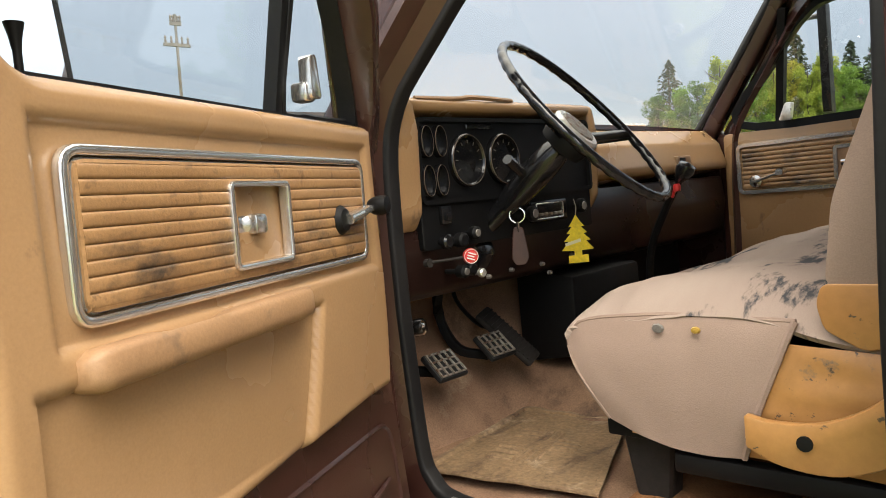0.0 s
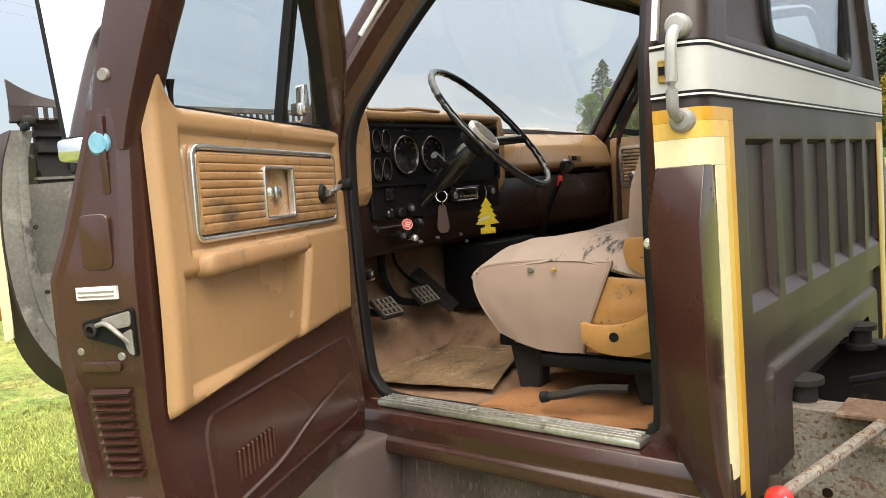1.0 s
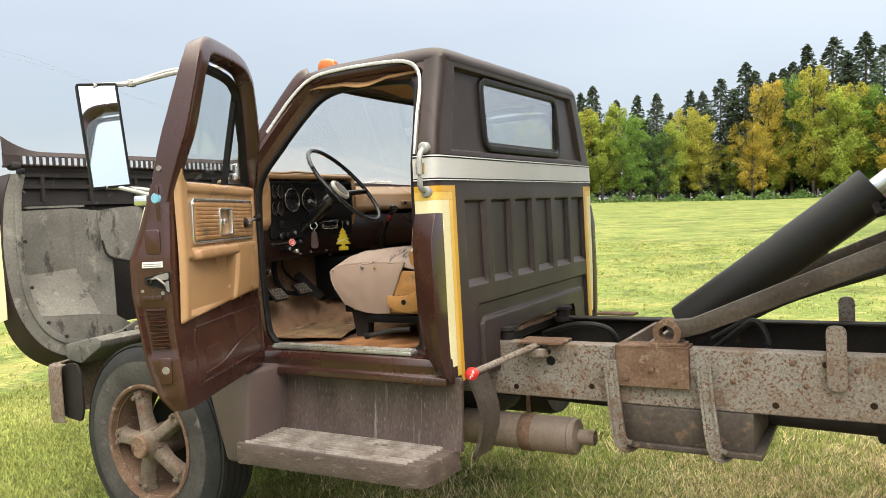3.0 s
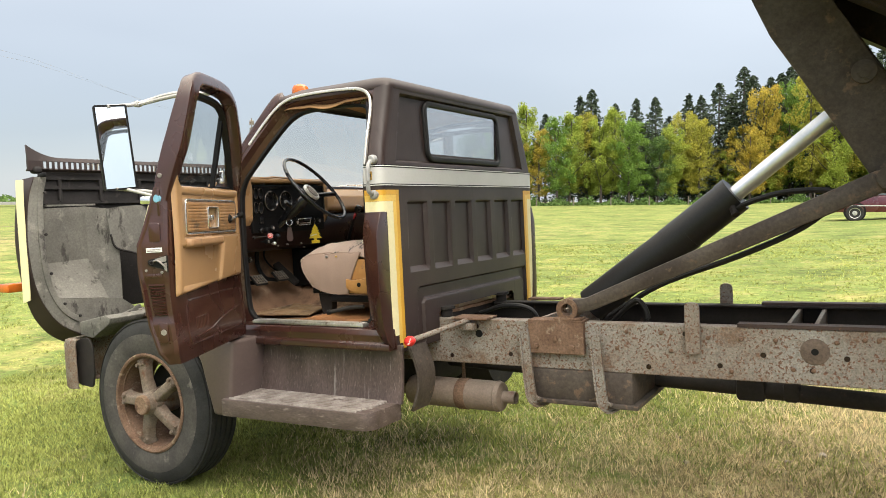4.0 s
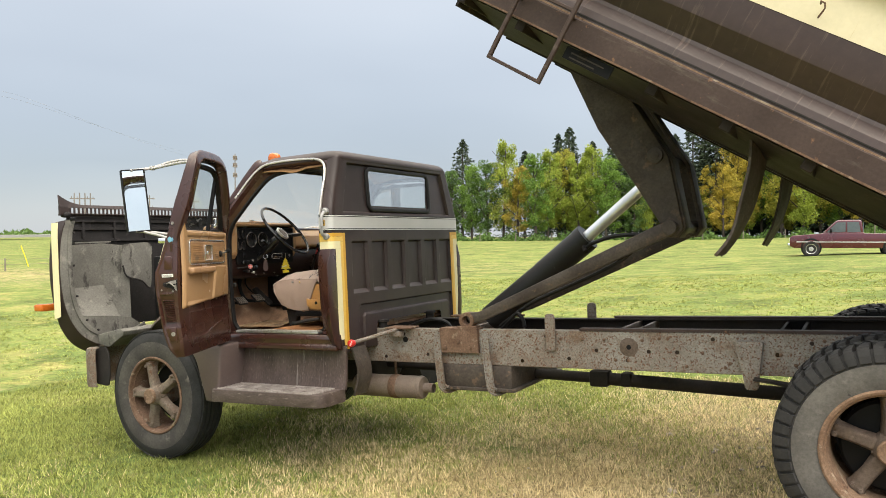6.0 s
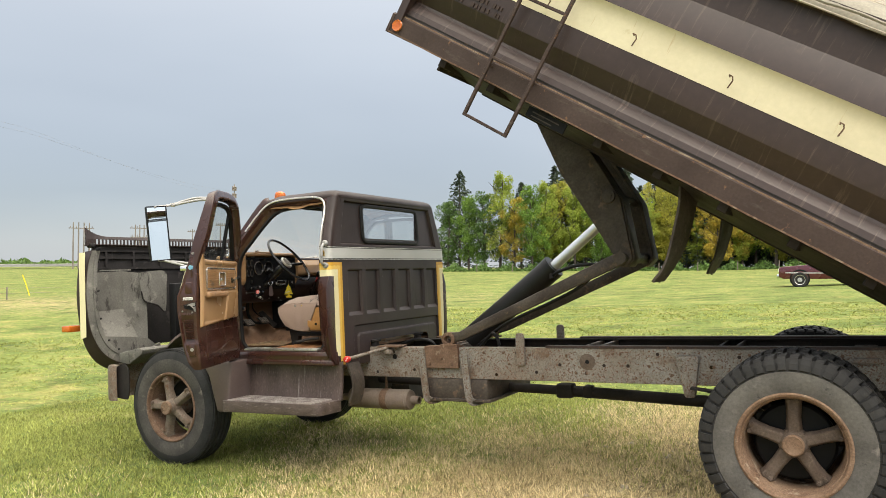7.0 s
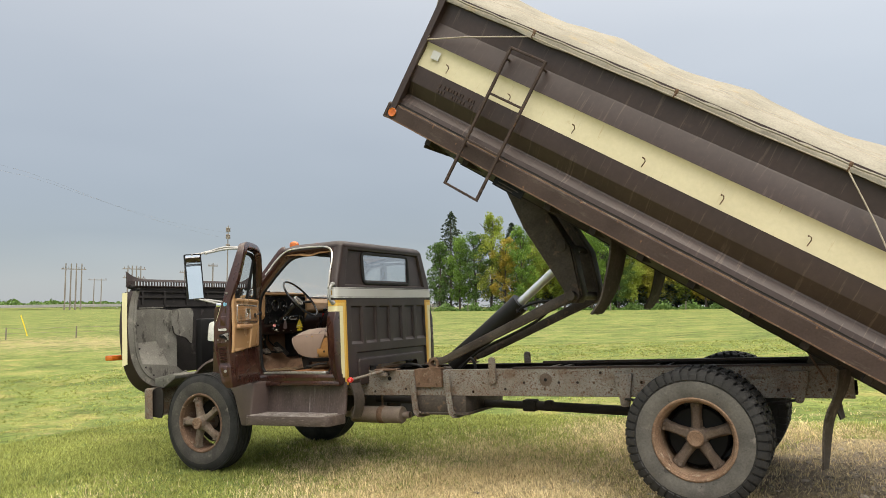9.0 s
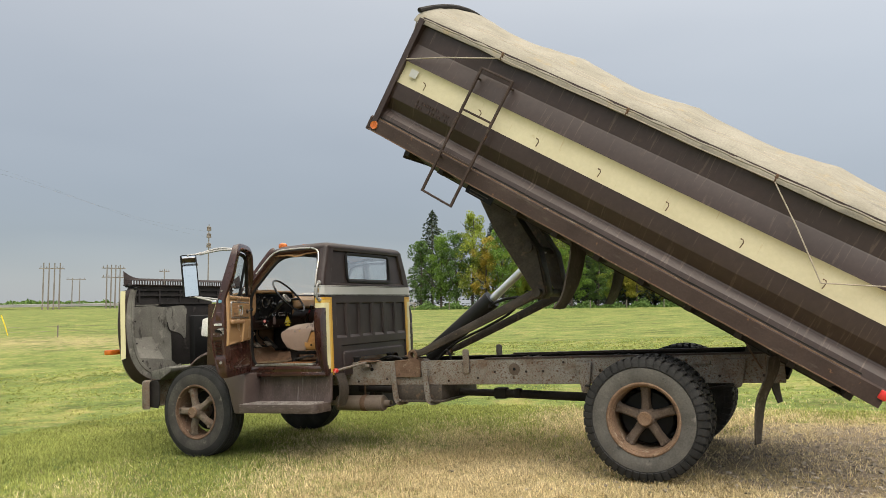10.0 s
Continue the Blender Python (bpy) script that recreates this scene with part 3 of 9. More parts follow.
    l.new(n8.outputs["Fac"], r8.inputs["Value"])
    yel = n.new("ShaderNodeMix")
    yel.data_type = "RGBA"
    yel.inputs["B"].default_value = (0.26, 0.23, 0.085, 1)
    l.new(r8.outputs[0], yel.inputs["Factor"])
    l.new(mx5.outputs["Result"], yel.inputs["A"])
    r9 = n.new("ShaderNodeMapRange")
    r9.inputs["From Min"].default_value, r9.inputs["From Max"].default_value, r9.inputs["To Min"].default_value, r9.inputs["To Max"].default_value = 0.32, 0.49, 0.45, 1.0
    l.new(n8.outputs["Fac"], r9.inputs["Value"])
    hs9 = n.new("ShaderNodeHueSaturation")
    l.new(r9.outputs[0], hs9.inputs["Value"])
    l.new(yel.outputs["Result"], hs9.inputs["Color"])
    # bare stony soil and dead straw behind the truck
    mp = n.new("ShaderNodeMapping")
    mp.vector_type = "TEXTURE"
    mp.inputs["Location"].default_value = (7.2, 0.5, 0)
    mp.inputs["Scale"].default_value = (3.5, 3.2, 50)
    gr = n.new("ShaderNodeTexGradient")
    gr.gradient_type = "SPHERICAL"
    l.new(tc.outputs["Object"], mp.inputs[0])
    l.new(mp.outputs[0], gr.inputs[0])
    ad = n.new("ShaderNodeMath")
    ad.operation = "MULTIPLY_ADD"
    n4 = n.new("ShaderNodeTexNoise")
    n4.inputs["Scale"].default_value, n4.inputs["Detail"].default_value = 1.6, 7.0
    l.new(tc.outputs["Object"], n4.inputs["Vector"])
    ad.inputs[1].default_value = 0.9
    l.new(gr.outputs["Fac"], ad.inputs[0])
    l.new(n4.outputs["Fac"], ad.inputs[2])
    r4 = n.new("ShaderNodeMapRange")
    r4.inputs["From Min"].default_value, r4.inputs["From Max"].default_value = 0.74, 0.98
    l.new(ad.outputs[0], r4.inputs["Value"])
    soil = n.new("ShaderNodeValToRGB")
    soil.color_ramp.elements[0].color, soil.color_ramp.elements[1].color = (0.050, 0.037, 0.026, 1), (0.30, 0.245, 0.185, 1)
    soil.color_ramp.elements[0].position, soil.color_ramp.elements[1].position = 0.35, 0.7
    l.new(n6.outputs["Fac"], soil.inputs["Fac"])
    mx = n.new("ShaderNodeMix")
    mx.data_type = "RGBA"
    l.new(r4.outputs[0], mx.inputs["Factor"])
    l.new(hs9.outputs["Color"], mx.inputs["A"])
    l.new(soil.outputs["Color"], mx.inputs["B"])
    l.new(mx.outputs["Result"], b.inputs["Base Color"])
    return m


bm = B()
sheet(bm, field, 200, 200)
ground = part("ground", bm, ground_material())
tagged(ground, "mown green and straw-coloured field grass", "ground", kind="structure")

# ---- the truck ----
truck = tagged(new("grain_truck"), "brown and cream two-axle grain truck with tipped box and open door", "truck")
truck.matrix_basis = TILT


def outline(z):
    """Half width of the cab at a height."""
    zs = [0.85, 1.1, 1.4, 1.72, 1.84, 2.0, 2.14, 2.22, 2.27, 2.31, 2.335]
    ws = [0.90, 0.93, 0.945, 0.95, 0.945, 0.90, 0.852, 0.825, 0.810, 0.78, 0.70]
    return float(np.interp(z, zs, ws))


# chassis
rail = [(0, 0), (0.085, 0), (0.085, 0.012), (0.012, 0.012), (0.012, 0.238), (0.085, 0.238), (0.085, 0.25), (0, 0.25)]
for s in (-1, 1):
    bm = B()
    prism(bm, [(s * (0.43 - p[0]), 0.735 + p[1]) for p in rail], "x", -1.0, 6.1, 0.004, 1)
    # the far rail takes darker steel: shade put into its colour
    part("frame_rail", bm, "frame" if s < 0 else "frame_dark", truck, "rust-spotted grey steel channel rail" if s < 0 else "far steel channel rail, coloured dark for shade")
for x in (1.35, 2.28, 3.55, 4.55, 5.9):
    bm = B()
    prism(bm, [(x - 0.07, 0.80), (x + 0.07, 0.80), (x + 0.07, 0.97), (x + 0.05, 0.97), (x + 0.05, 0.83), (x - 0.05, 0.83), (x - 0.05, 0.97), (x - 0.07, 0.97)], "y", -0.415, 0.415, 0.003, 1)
    # rear crossmembers likewise carry the shade under the box as darker steel
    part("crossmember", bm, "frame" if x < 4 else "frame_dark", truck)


# cab shell
BACK = 1.69
CR = 0.045
WIN = (-0.428, 0.468, 1.905, 2.195)


def back_x(z):
    return BACK - 0.02 * max(0, (z - 1.85) / 0.45)


def skin_x(y, z):
    """The back's plane, rounded into the side at the corner."""
    e = abs(y) - (outline(z) - CR)
    return back_x(z) if e <= 0 else back_x(z) - CR + math.sqrt(max(0, CR * CR - min(e, CR) ** 2))


def skin(z, d=0.0, x0=1.592, inner=0.075):
    """A level line from the side of the cab round the corner on to the back."""
    o, xb = outline(z), back_x(z)
    pts = [(x0, -o - d, z), ((x0 + xb - CR) / 2, -o - d, z)]
    for k in range(7):
        a = k / 6 * math.pi / 2
        pts.append((xb - CR + (CR + d) * math.sin(a), -(o - CR) - (CR + d) * math.cos(a), z))
    if inner is not None:
        pts.append((xb + d, -(o - inner), z))
    return pts


def loft(bm, lines):
    a = [[bm.verts.new(p) for p in ln] for ln in lines]
    for r1, r2 in zip(a, a[1:]):
        for j in range(len(r1) - 1):
            bm.faces.new((r1[j], r1[j + 1], r2[j + 1], r2[j]))


def step_in(d, w):
    return min(1.0, max(0.0, d / w))


POCKETS = [(-0.71 + 0.2605 * i, -0.71 + 0.2605 * i + 0.205) for i in range(6)]


def back_relief(y, z):
    """How far the pressed back panel stands in at a place."""
    d = 0.0
    # six tall pockets between ribs, running out downwards
    for y0, y1 in POCKETS:
        k = step_in(min(y - y0, y1 - y), 0.009) * step_in(1.655 - z, 0.010) * step_in(z - 1.27, 0.03)
        d = max(d, 0.023 * k)
    # wide pressing low down, with a raised field inside it
    low = lambda y0, y1, top: step_in(min(y - y0, y1 - y, top - z, (min(y - y0, y1 - y) + top - z) * 0.72 - 0.018), 0.009)
    d = max(d, 0.019 * low(-0.65, 0.79, 1.188) - 0.017 * low(-0.585, 0.735, 1.118))
    # set-in panel round the window
    d = max(d, 0.026 * step_in(min(z - 1.862, 2.236 - z, (0.800 - (z - 1.86) * 0.26 - abs(y)) * 0.96), 0.012))
    return d


def back_pt(u, v):
    z = 0.86 + v * (2.266 - 0.86)
    y = (2 * u - 1) * (outline(z) - 0.0755)
    return (back_x(z) - back_relief(y, z), y, z)


def back_skip(u, v):
    x, y, z = back_pt(u, v)
    if WIN[0] + 0.02 < y < WIN[1] - 0.02 and WIN[2] + 0.02 < z < WIN[3] - 0.02:
        return True
    side = min(y + 0.43, 0.575 - y)
    return side > 0 and z < 1.035 - 0.03 * max(0.0, 1 - side / 0.03) ** 2


bm = B()
sheet(bm, back_pt, 270, 230, back_skip)
cab = part("cab_back_panel", bm, "brown_dull", truck, "faded brown pressed steel panel with ribs", thick=0.006, off=0.0, angle=30)
bm = B()
loft(bm, [skin(z) for z in (0.89, 1.2, 1.5, 1.72, 1.84, 1.92, 2.0, 2.07, 2.14, 2.18, 2.22, 2.25, 2.266)])
post = part("corner_post", bm, "brown_dull", truck, "faded brown rounded rear corner of the cab", thick=0.006)
mirror_y(post)

bm = B()
loop = rrect(WIN[0] - 0.012, WIN[1] + 0.012, WIN[2] - 0.012, WIN[3] + 0.012, 0.06, 7)
sweep(bm, [(back_x(z) - 0.020, y, z) for y, z in loop], fillet([(-0.018, -0.016), (0.018, -0.016), (0.018, 0.016), (-0.018, 0.016)], 0.011, 3), True, (1, 0, 0))
rw = part("rear_window_seal", bm, "rubber", truck, "black rubber window seal")
bm = B()
prism(bm, loop, "x", BACK - 0.034, BACK - 0.030)
o = part("rear_window", bm, "rear_glass", truck, "rear window glass reflecting the sky")
o.visible_shadow = False

# silver belt band on the back and round the corners, with fine lines above and below
def belt_line(z, d):
    a = skin(z, d)
    mid = [(back_x(z) + d, y, z) for y in np.linspace(-0.8, 0.8, 9)]
    return a + mid + [(x, -y, q) for x, y, q in reversed(a)]


for nm, mm, z0, z1, d in (("belt_band", "silver", 1.748, 1.832, 0.006), ("belt_line", "black", 1.832, 1.8375, 0.007), ("belt_line", "white", 1.8375, 1.842, 0.007), ("belt_line", "black", 1.842, 1.846, 0.007), ("belt_line", "black", 1.7425, 1.748, 0.007), ("belt_line", "white", 1.7385, 1.7425, 0.007), ("belt_line", "black", 1.7355, 1.7385, 0.007)):
    bm = B()
    loft(bm, [belt_line(z0, d), belt_line(z1, d)])
    part(nm, bm, mm, truck, "silver band round the cab" if nm == "belt_band" else "", thick=0.003)

# roof
bm = B()
rows_ = []
for d, z in ((0.0, 2.254), (-0.003, 2.264), (0.006, 2.286), (0.024, 2.306), (0.065, 2.321), (0.14, 2.331), (0.27, 2.338)):
    lp = rrect(0.86 + d * 1.5, 1.674 - d, -0.812 + d, 0.812 - d, 0.075, 6)
    rows_.append([bm.verts.new((x, y, z - 0.05 * max(0, (1.06 - x) / 0.2) ** 2 * (z > 2.29))) for x, y in lp])
for r1, r2 in zip(rows_, rows_[1:]):
    for j in range(len(r1)):
        bm.faces.new((r1[j], r1[(j + 1) % len(r1)], r2[(j + 1) % len(r1)], r2[j]))
bm.faces.new(rows_[-1])
part("roof", bm, "brown_dull", truck, "faded brown steel cab roof", thick=0.006, angle=50)
bm = B()
sheet(bm, lambda u, v: (0.90 + u * 0.72, (2 * v - 1) * 0.80, 2.290 - 0.03 * abs(2 * v - 1) ** 2 - 0.05 * max(0, (abs(2 * v - 1) - 0.85) / 0.15) ** 2 + 0.012 * noise.noise((u * 4, v * 6, 3.0)) - 0.03 * max(0, noise.noise((u * 3, v * 3, 9.0)))), 24, 30,
      lambda u, v: noise.noise((u * 3.2, v * 4.1, 2.0)) > 0.22 and 0.2 < u < 0.9)
part("headliner", bm, "headliner", truck, "torn sagging tan headliner", thick=0.004)

# door opening and side of the cab, as two matched lines of (x, z)
AP = [(1.42, 1.005), (1.495, 1.02), (1.525, 1.08), (1.53, 1.40), (1.54, 1.75), (1.54, 1.95), (1.525, 2.10), (1.50, 2.17), (1.43, 2.195), (1.25, 2.205), (1.07, 2.20), (0.97, 2.17), (0.89, 2.10), (0.765, 1.95), (0.665, 1.82), (0.632, 1.70), (0.622, 1.40), (0.622, 1.12), (0.64, 1.04), (0.71, 1.00), (1.0, 1.0), (1.25, 1.0)]
OUT = [(1.45, 0.885), (1.60, 0.885), (1.655, 0.92), (1.66, 1.40), (1.66, 1.75), (1.655, 1.95), (1.64, 2.15), (1.60, 2.25), (1.45, 2.275), (1.25, 2.28), (1.03, 2.272), (0.91, 2.24), (0.83, 2.14), (0.71, 1.98), (0.60, 1.83), (0.55, 1.72), (0.55, 1.40), (0.55, 1.10), (0.55, 0.92), (0.66, 0.885), (1.0, 0.885), (1.25, 0.885)]


def close_line(pts, n=4):
    k = len(pts)
    out = []
    for i in range(k):
        p0, p1, p2, p3 = (Vector(pts[(i + j) % k]) for j in (-1, 0, 1, 2))
        for j in range(n):
            t = j / n
            out.append(tuple(0.5 * (2 * p1 + (p2 - p0) * t + (2 * p0 - 5 * p1 + 4 * p2 - p3) * t * t + (3 * p1 - p0 - 3 * p2 + p3) * t ** 3)))
    return out


ap, ou = close_line(AP), close_line(OUT)


def side3(p, inset=0.0):
    return (p[0], -(outline(p[1]) - inset), p[1])


bm = B()
mid = [((a[0] * 0.55 + b[0] * 0.45), (a[1] * 0.55 + b[1] * 0.45)) for a, b in zip(ap, ou)]
la, lm, lo = [side3(p, 0.085) for p in ap], [side3(p, 0.05) for p in mid], [side3(p, 0.013) for p in ou]
lb = [side3((p[0] * 0.45 + q[0] * 0.55, p[1] * 0.45 + q[1] * 0.55), 0.013) for p, q in zip(mid, ou)]
lm2 = [side3((p[0] * 0.9 + q[0] * 0.1, p[1] * 0.9 + q[1] * 0.1), 0.05) for p, q in zip(mid, ou)]
rows_ = [la, lm, lm2, lb, lo]
vv = [[bm.verts.new(p) for p in r] for r in rows_]
for r1, r2 in zip(vv, vv[1:]):
    n = len(r1)
    for i in range(n):
        bm.faces.new((r1[i], r1[(i + 1) % n], r2[(i + 1) % n], r2[i]))
side = part("door_frame", bm, "brown", truck, "glossy dark brown door opening", thick=0.02, off=0.0, angle=40)
mirror_y(side)
bm = B()
sweep(bm, [side3(p, 0.088) for p in ap], fillet([(-0.012, -0.018), (0.012, -0.018), (0.012, 0.018), (-0.012, 0.018)], 0.008, 3), True, (0, 1, 0))
part("door_seal", bm, "rubber", truck, "black rubber door seal")
# drip rail with its bright edge over the door
bm = B()
sweep(bm, smooth_line([(1.604, -0.953, 1.85), (1.602, -0.915, 2.0), (1.594, -0.868, 2.125), (1.57, -0.836, 2.21), (1.52, -0.822, 2.255), (1.42, -0.818, 2.274), (1.15, -0.818, 2.280), (0.98, -0.82, 2.262), (0.87, -0.842, 2.185), (0.74, -0.885, 2.03)], 6), fillet([(-0.006, -0.008), (0.007, -0.008), (0.007, 0.008), (-0.006, 0.008)], 0.003, 2))
drip = part("drip_rail", bm, "chrome_worn", truck, "bright drip rail")
mirror_y(drip)

# rear corner flare below the belt, with its stripes
def flip(o):
    o.data.transform(Matrix.Diagonal((1, -1, 1, 1)))
    o.data.flip_normals()


for s in (-1, 1):
    bm = B()
    secs = []
    for z, l_, g_, r_ in ((0.895, (1.678, -0.915), (1.702, -0.928), (1.694, -0.895)), (0.94, (1.648, -0.945), (1.702, -0.968), (1.694, -0.898)), (1.00, (1.618, -0.957), (1.702, -0.994), (1.694, -0.902)), (1.08, (1.595, -0.960), (1.702, -1.012), (1.694, -0.905)), (1.20, (1.580, -0.962), (1.702, -1.022), (1.694, -0.906)), (1.495, (1.572, -0.962), (1.702, -1.022), (1.694, -0.907)), (1.604, (1.598, -0.968), (1.694, -0.962), (1.692, -0.908))):
        secs.append([bm.verts.new((*p, z)) for p in (l_, g_, r_, (l_[0] + 0.02, -0.89))])
    for a_, b_ in zip(secs, secs[1:]):
        for i in range(4):
            bm.faces.new((a_[i], a_[(i + 1) % 4], b_[(i + 1) % 4], b_[i]))
    bm.faces.new(secs[0])
    bm.faces.new(secs[-1])
    bmesh.ops.recalc_face_normals(bm, faces=bm.faces)
    sharp = [e for e in bm.edges if len(e.link_faces) == 2 and e.calc_face_angle() > 0.5]
    bmesh.ops.bevel(bm, geom=sharp, offset=0.007, segments=3, profile=0.5, affect="EDGES", clamp_overlap=True)
    o = part("corner_flare", bm, "brown", truck, "glossy brown pressed corner flare")
    if s > 0:
        flip(o)
        for v in o.data.vertices:
            v.co.y = 0.9 + (v.co.y - 0.9) * 0.45
    # stripes run level on the side, turn the corner and go down the back
    for mm, zt, zb, y0, y1, zlow in (("yellow", 1.716, 1.690, -0.818, -0.79, 0.88), ("light_gold", 1.6895, 1.657, -0.848, -0.8185, 0.91), ("stripe_cream", 1.6565, 1.602, -0.904, -0.8485, 0.955)):
        bm = B()
        loft(bm, [skin(z, 0.004, 1.592, None) + [(back_x(z) + 0.004, y, z) for y in np.linspace(-0.895, y1, 4)] for z in (zt, zb)])
        loft(bm, [[(skin_x(y, z) + 0.004, y, z) for y in np.linspace(y0, y1, 5)] for z in np.linspace(zb - 0.0005, zlow, 8)])
        o = part("stripe", bm, mm, truck, {"yellow": "gold painted stripe", "light_gold": "light gold painted stripe"}.get(mm, "cream painted stripe"), thick=0.002)
        if s > 0:
            flip(o)

# sill below the door with its step panel
bm = B()
prism(bm, [(-0.945, 0.882), (-0.952, 0.890), (-0.950, 0.918), (-0.932, 0.926), (-0.938, 0.962), (-0.925, 0.990), (-0.83, 1.0), (-0.83, 0.882)], "x", 0.56, 1.692, 0.004, 2)
part("sill", bm, "brown", truck, "dusty brown sill under the door")
bm = B()
box(bm, (0.70, -0.905, 0.995), (1.50, -0.84, 1.012), 0.004)
sill_plate = part("sill_plate", bm, "aluminium", truck, "ribbed aluminium scuff plate")
for i in range(4):
    bm = B()
    box(bm, (0.71, -0.90 + i * 0.015, 1.0115), (1.49, -0.893 + i * 0.015, 1.018), 0.001, 1)
    part("plate_rib", bm, "aluminium", sill_plate)
for x in (0.80, 1.02, 1.24, 1.46):
    bm = B()
    lathe(bm, [(0.010, 1.0115), (0.010, 1.019), (0, 1.021)], 10, Matrix.Translation((x, -0.872, 0)))
    part("plate_screw", bm, "chrome_worn", sill_plate)
bm = B()
sheet(bm, lambda u, v: (0.72 + u * 1.0, -0.865 - 0.03 * (1 - v) ** 2, 0.60 + v * 0.305), 30, 10)
part("valance_panel", bm, "valance", truck, "scuffed brown panel above the running step", thick=0.02)
bm = B()
st = fillet([(0.68, -1.17), (1.645, -1.14), (1.685, -1.095), (1.700, -0.86), (0.68, -0.86)], 0.03, 4)
prism(bm, st, "z", 0.515, 0.605, 0.012, 2)
rstep = part("running_step", bm, "step", truck, "worn ribbed running step below the door")
for i in range(9):
    y = -1.135 + i * 0.028
    bm = B()
    sweep(bm, [(0.72, y, 0.608), (1.63 - 0.012 * max(0, 3 - i), y + 0.012, 0.608)], [(-0.007, -0.005), (0.007, -0.005), (0.004, 0.006), (-0.004, 0.006)])
    part("tread_rib", bm, "worn_rib", rstep)
# rear end of the step box, curved
bm = B()
sheet(bm, lambda u, v: (1.735 + 0.05 * math.sin(u * math.pi), -0.83 + 0.16 * v, 0.55 + u * 0.34), 12, 6)
part("step_end", bm, "arm", truck, thick=0.015)
# rear half of the front wheel arch
bm = B()
prism(bm, [(0.46, 0.93), (0.77, 0.93), (0.73, 0.60), (0.70, 0.50), (0.585, 0.50), (0.55, 0.62), (0.50, 0.80), (0.43, 0.90)], "y", -1.135, -0.87, 0.02, 3)
part("splash_panel", bm, "fender_brown", truck, "dull brown fender piece behind the wheel")

# cowl, pillars, windscreen
bm = B()
prism(bm, [(0.0, 0.90), (0.64, 0.90), (0.62, 1.70), (0.56, 1.79), (0.36, 1.80), (0.05, 1.72)], "y", -0.93, -0.905, 0.004, 1)
o = part("cowl_side", bm, "brown", truck)
mirror_y(o)
bm = B()
sheet(bm, lambda u, v: (0.06 + 0.46 * u, (2 * v - 1) * 0.92, 1.72 + 0.085 * u ** 0.6 - 0.02 * (2 * v - 1) ** 2), 10, 20)
part("cowl_top", bm, "brown", truck, thick=0.015)
bm = B()
sheet(bm, lambda u, v: (0.14 + 0.22 * max(0, 0.3 - u) / 0.3, (2 * v - 1) * 0.9, 0.98 + 0.76 * u), 12, 20)
part("firewall", bm, "dark", truck, thick=0.012)
PB, PT = (0.53, -0.905, 1.79), (0.885, -0.80, 2.255)
bm = B()
sweep(bm, smooth_line([(0.50, -0.915, 1.70), PB, (0.71, -0.86, 2.03), PT, (0.93, -0.77, 2.29)], 5), fillet([(-0.03, -0.03), (0.03, -0.03), (0.03, 0.03), (-0.03, 0.03)], 0.014, 3), up=(0, 1, 0))
o = part("windscreen_pillar", bm, "brown", truck, "brown windscreen pillar")
mirror_y(o)
bm = B()
sheet(bm, lambda u, v: (0.47 + 0.40 * u + 0.0 - 0.10 * (1 - abs(2 * v - 1) ** 2) * (1 - 0.6 * u), (2 * v - 1) * (0.90 - 0.11 * u), 1.785 + 0.49 * u), 12, 24)
o = part("windscreen", bm, "screen_glass", truck, "faintly dusty windscreen glass", thick=0.005)
o.visible_shadow = False
ws = [(0.47 - 0.10 * (1 - a * a), a * 0.90, 1.785) for a in np.linspace(-1, 1, 17)] + [(0.87 - 0.04 * (1 - a * a), a * 0.79, 2.275) for a in np.linspace(1, -1, 17)]
bm = B()
sweep(bm, ws, fillet([(-0.016, -0.014), (0.016, -0.014), (0.016, 0.014), (-0.016, 0.014)], 0.006, 2), True, (1, 0, -0.8))
part("windscreen_seal", bm, "rubber", truck)
# floor and inner walls
bm = B()
def floor_pt(u, v):
    x = 0.16 + 1.48 * u
    z = 1.0 + 0.012 * noise.noise((u * 7, v * 9, 1.0)) + (0.44 * max(0, (0.46 - x) / 0.28) ** 1.15 if x < 0.46 else 0)
    y = (2 * v - 1) * 0.86
    z += 0.13 * math.exp(-(y / 0.24) ** 4) * (1 if x < 1.0 else max(0, 1 - (x - 1.0) / 0.2))
    return (x, y, z)
sheet(bm, floor_pt, 50, 50)
part("cab_floor", bm, "carpet", truck, "worn tan carpet on the cab floor", thick=0.02, off=-1)
bm = B()
sheet(bm, lambda u, v: (1.02 + 0.52 * u, -0.85 + 0.5 * v, 1.016 + 0.014 * noise.noise((u * 5, v * 6, 5.0)) + 0.006 * math.sin(u * 9)), 20, 20)
part("carpet_piece", bm, "carpet_edge", truck, "orange-brown loose carpet by the seat", thick=0.008)
bm = B()
sheet(bm, lambda u, v: (1.62 - 0.02 * v, (2 * u - 1) * 0.86, 1.0 + v * 0.86), 10, 10)
part("inner_back_wall", bm, "tan", truck, thick=0.01)


# ---- wheels ----
def tyre_mesh(lugs):
    bm = B()
    W = 0.13
    prof = [(0.275, -0.10), (0.30, -0.118), (0.36, -W), (0.43, -W), (0.475, -0.118), (0.498, -0.102)]
    if lugs:
        prof += [(0.490, -0.095), (0.490, 0.095)]
    else:
        for a in (-0.085, -0.042, 0.0, 0.042, 0.085):
            prof += [(0.513, a - 0.016), (0.513, a + 0.012), (0.502, a + 0.015), (0.502, a + 0.023)]
    prof += [(r, -h) for r, h in reversed(prof[:6])]
    lathe(bm, prof, 96, None, True)
    return bm


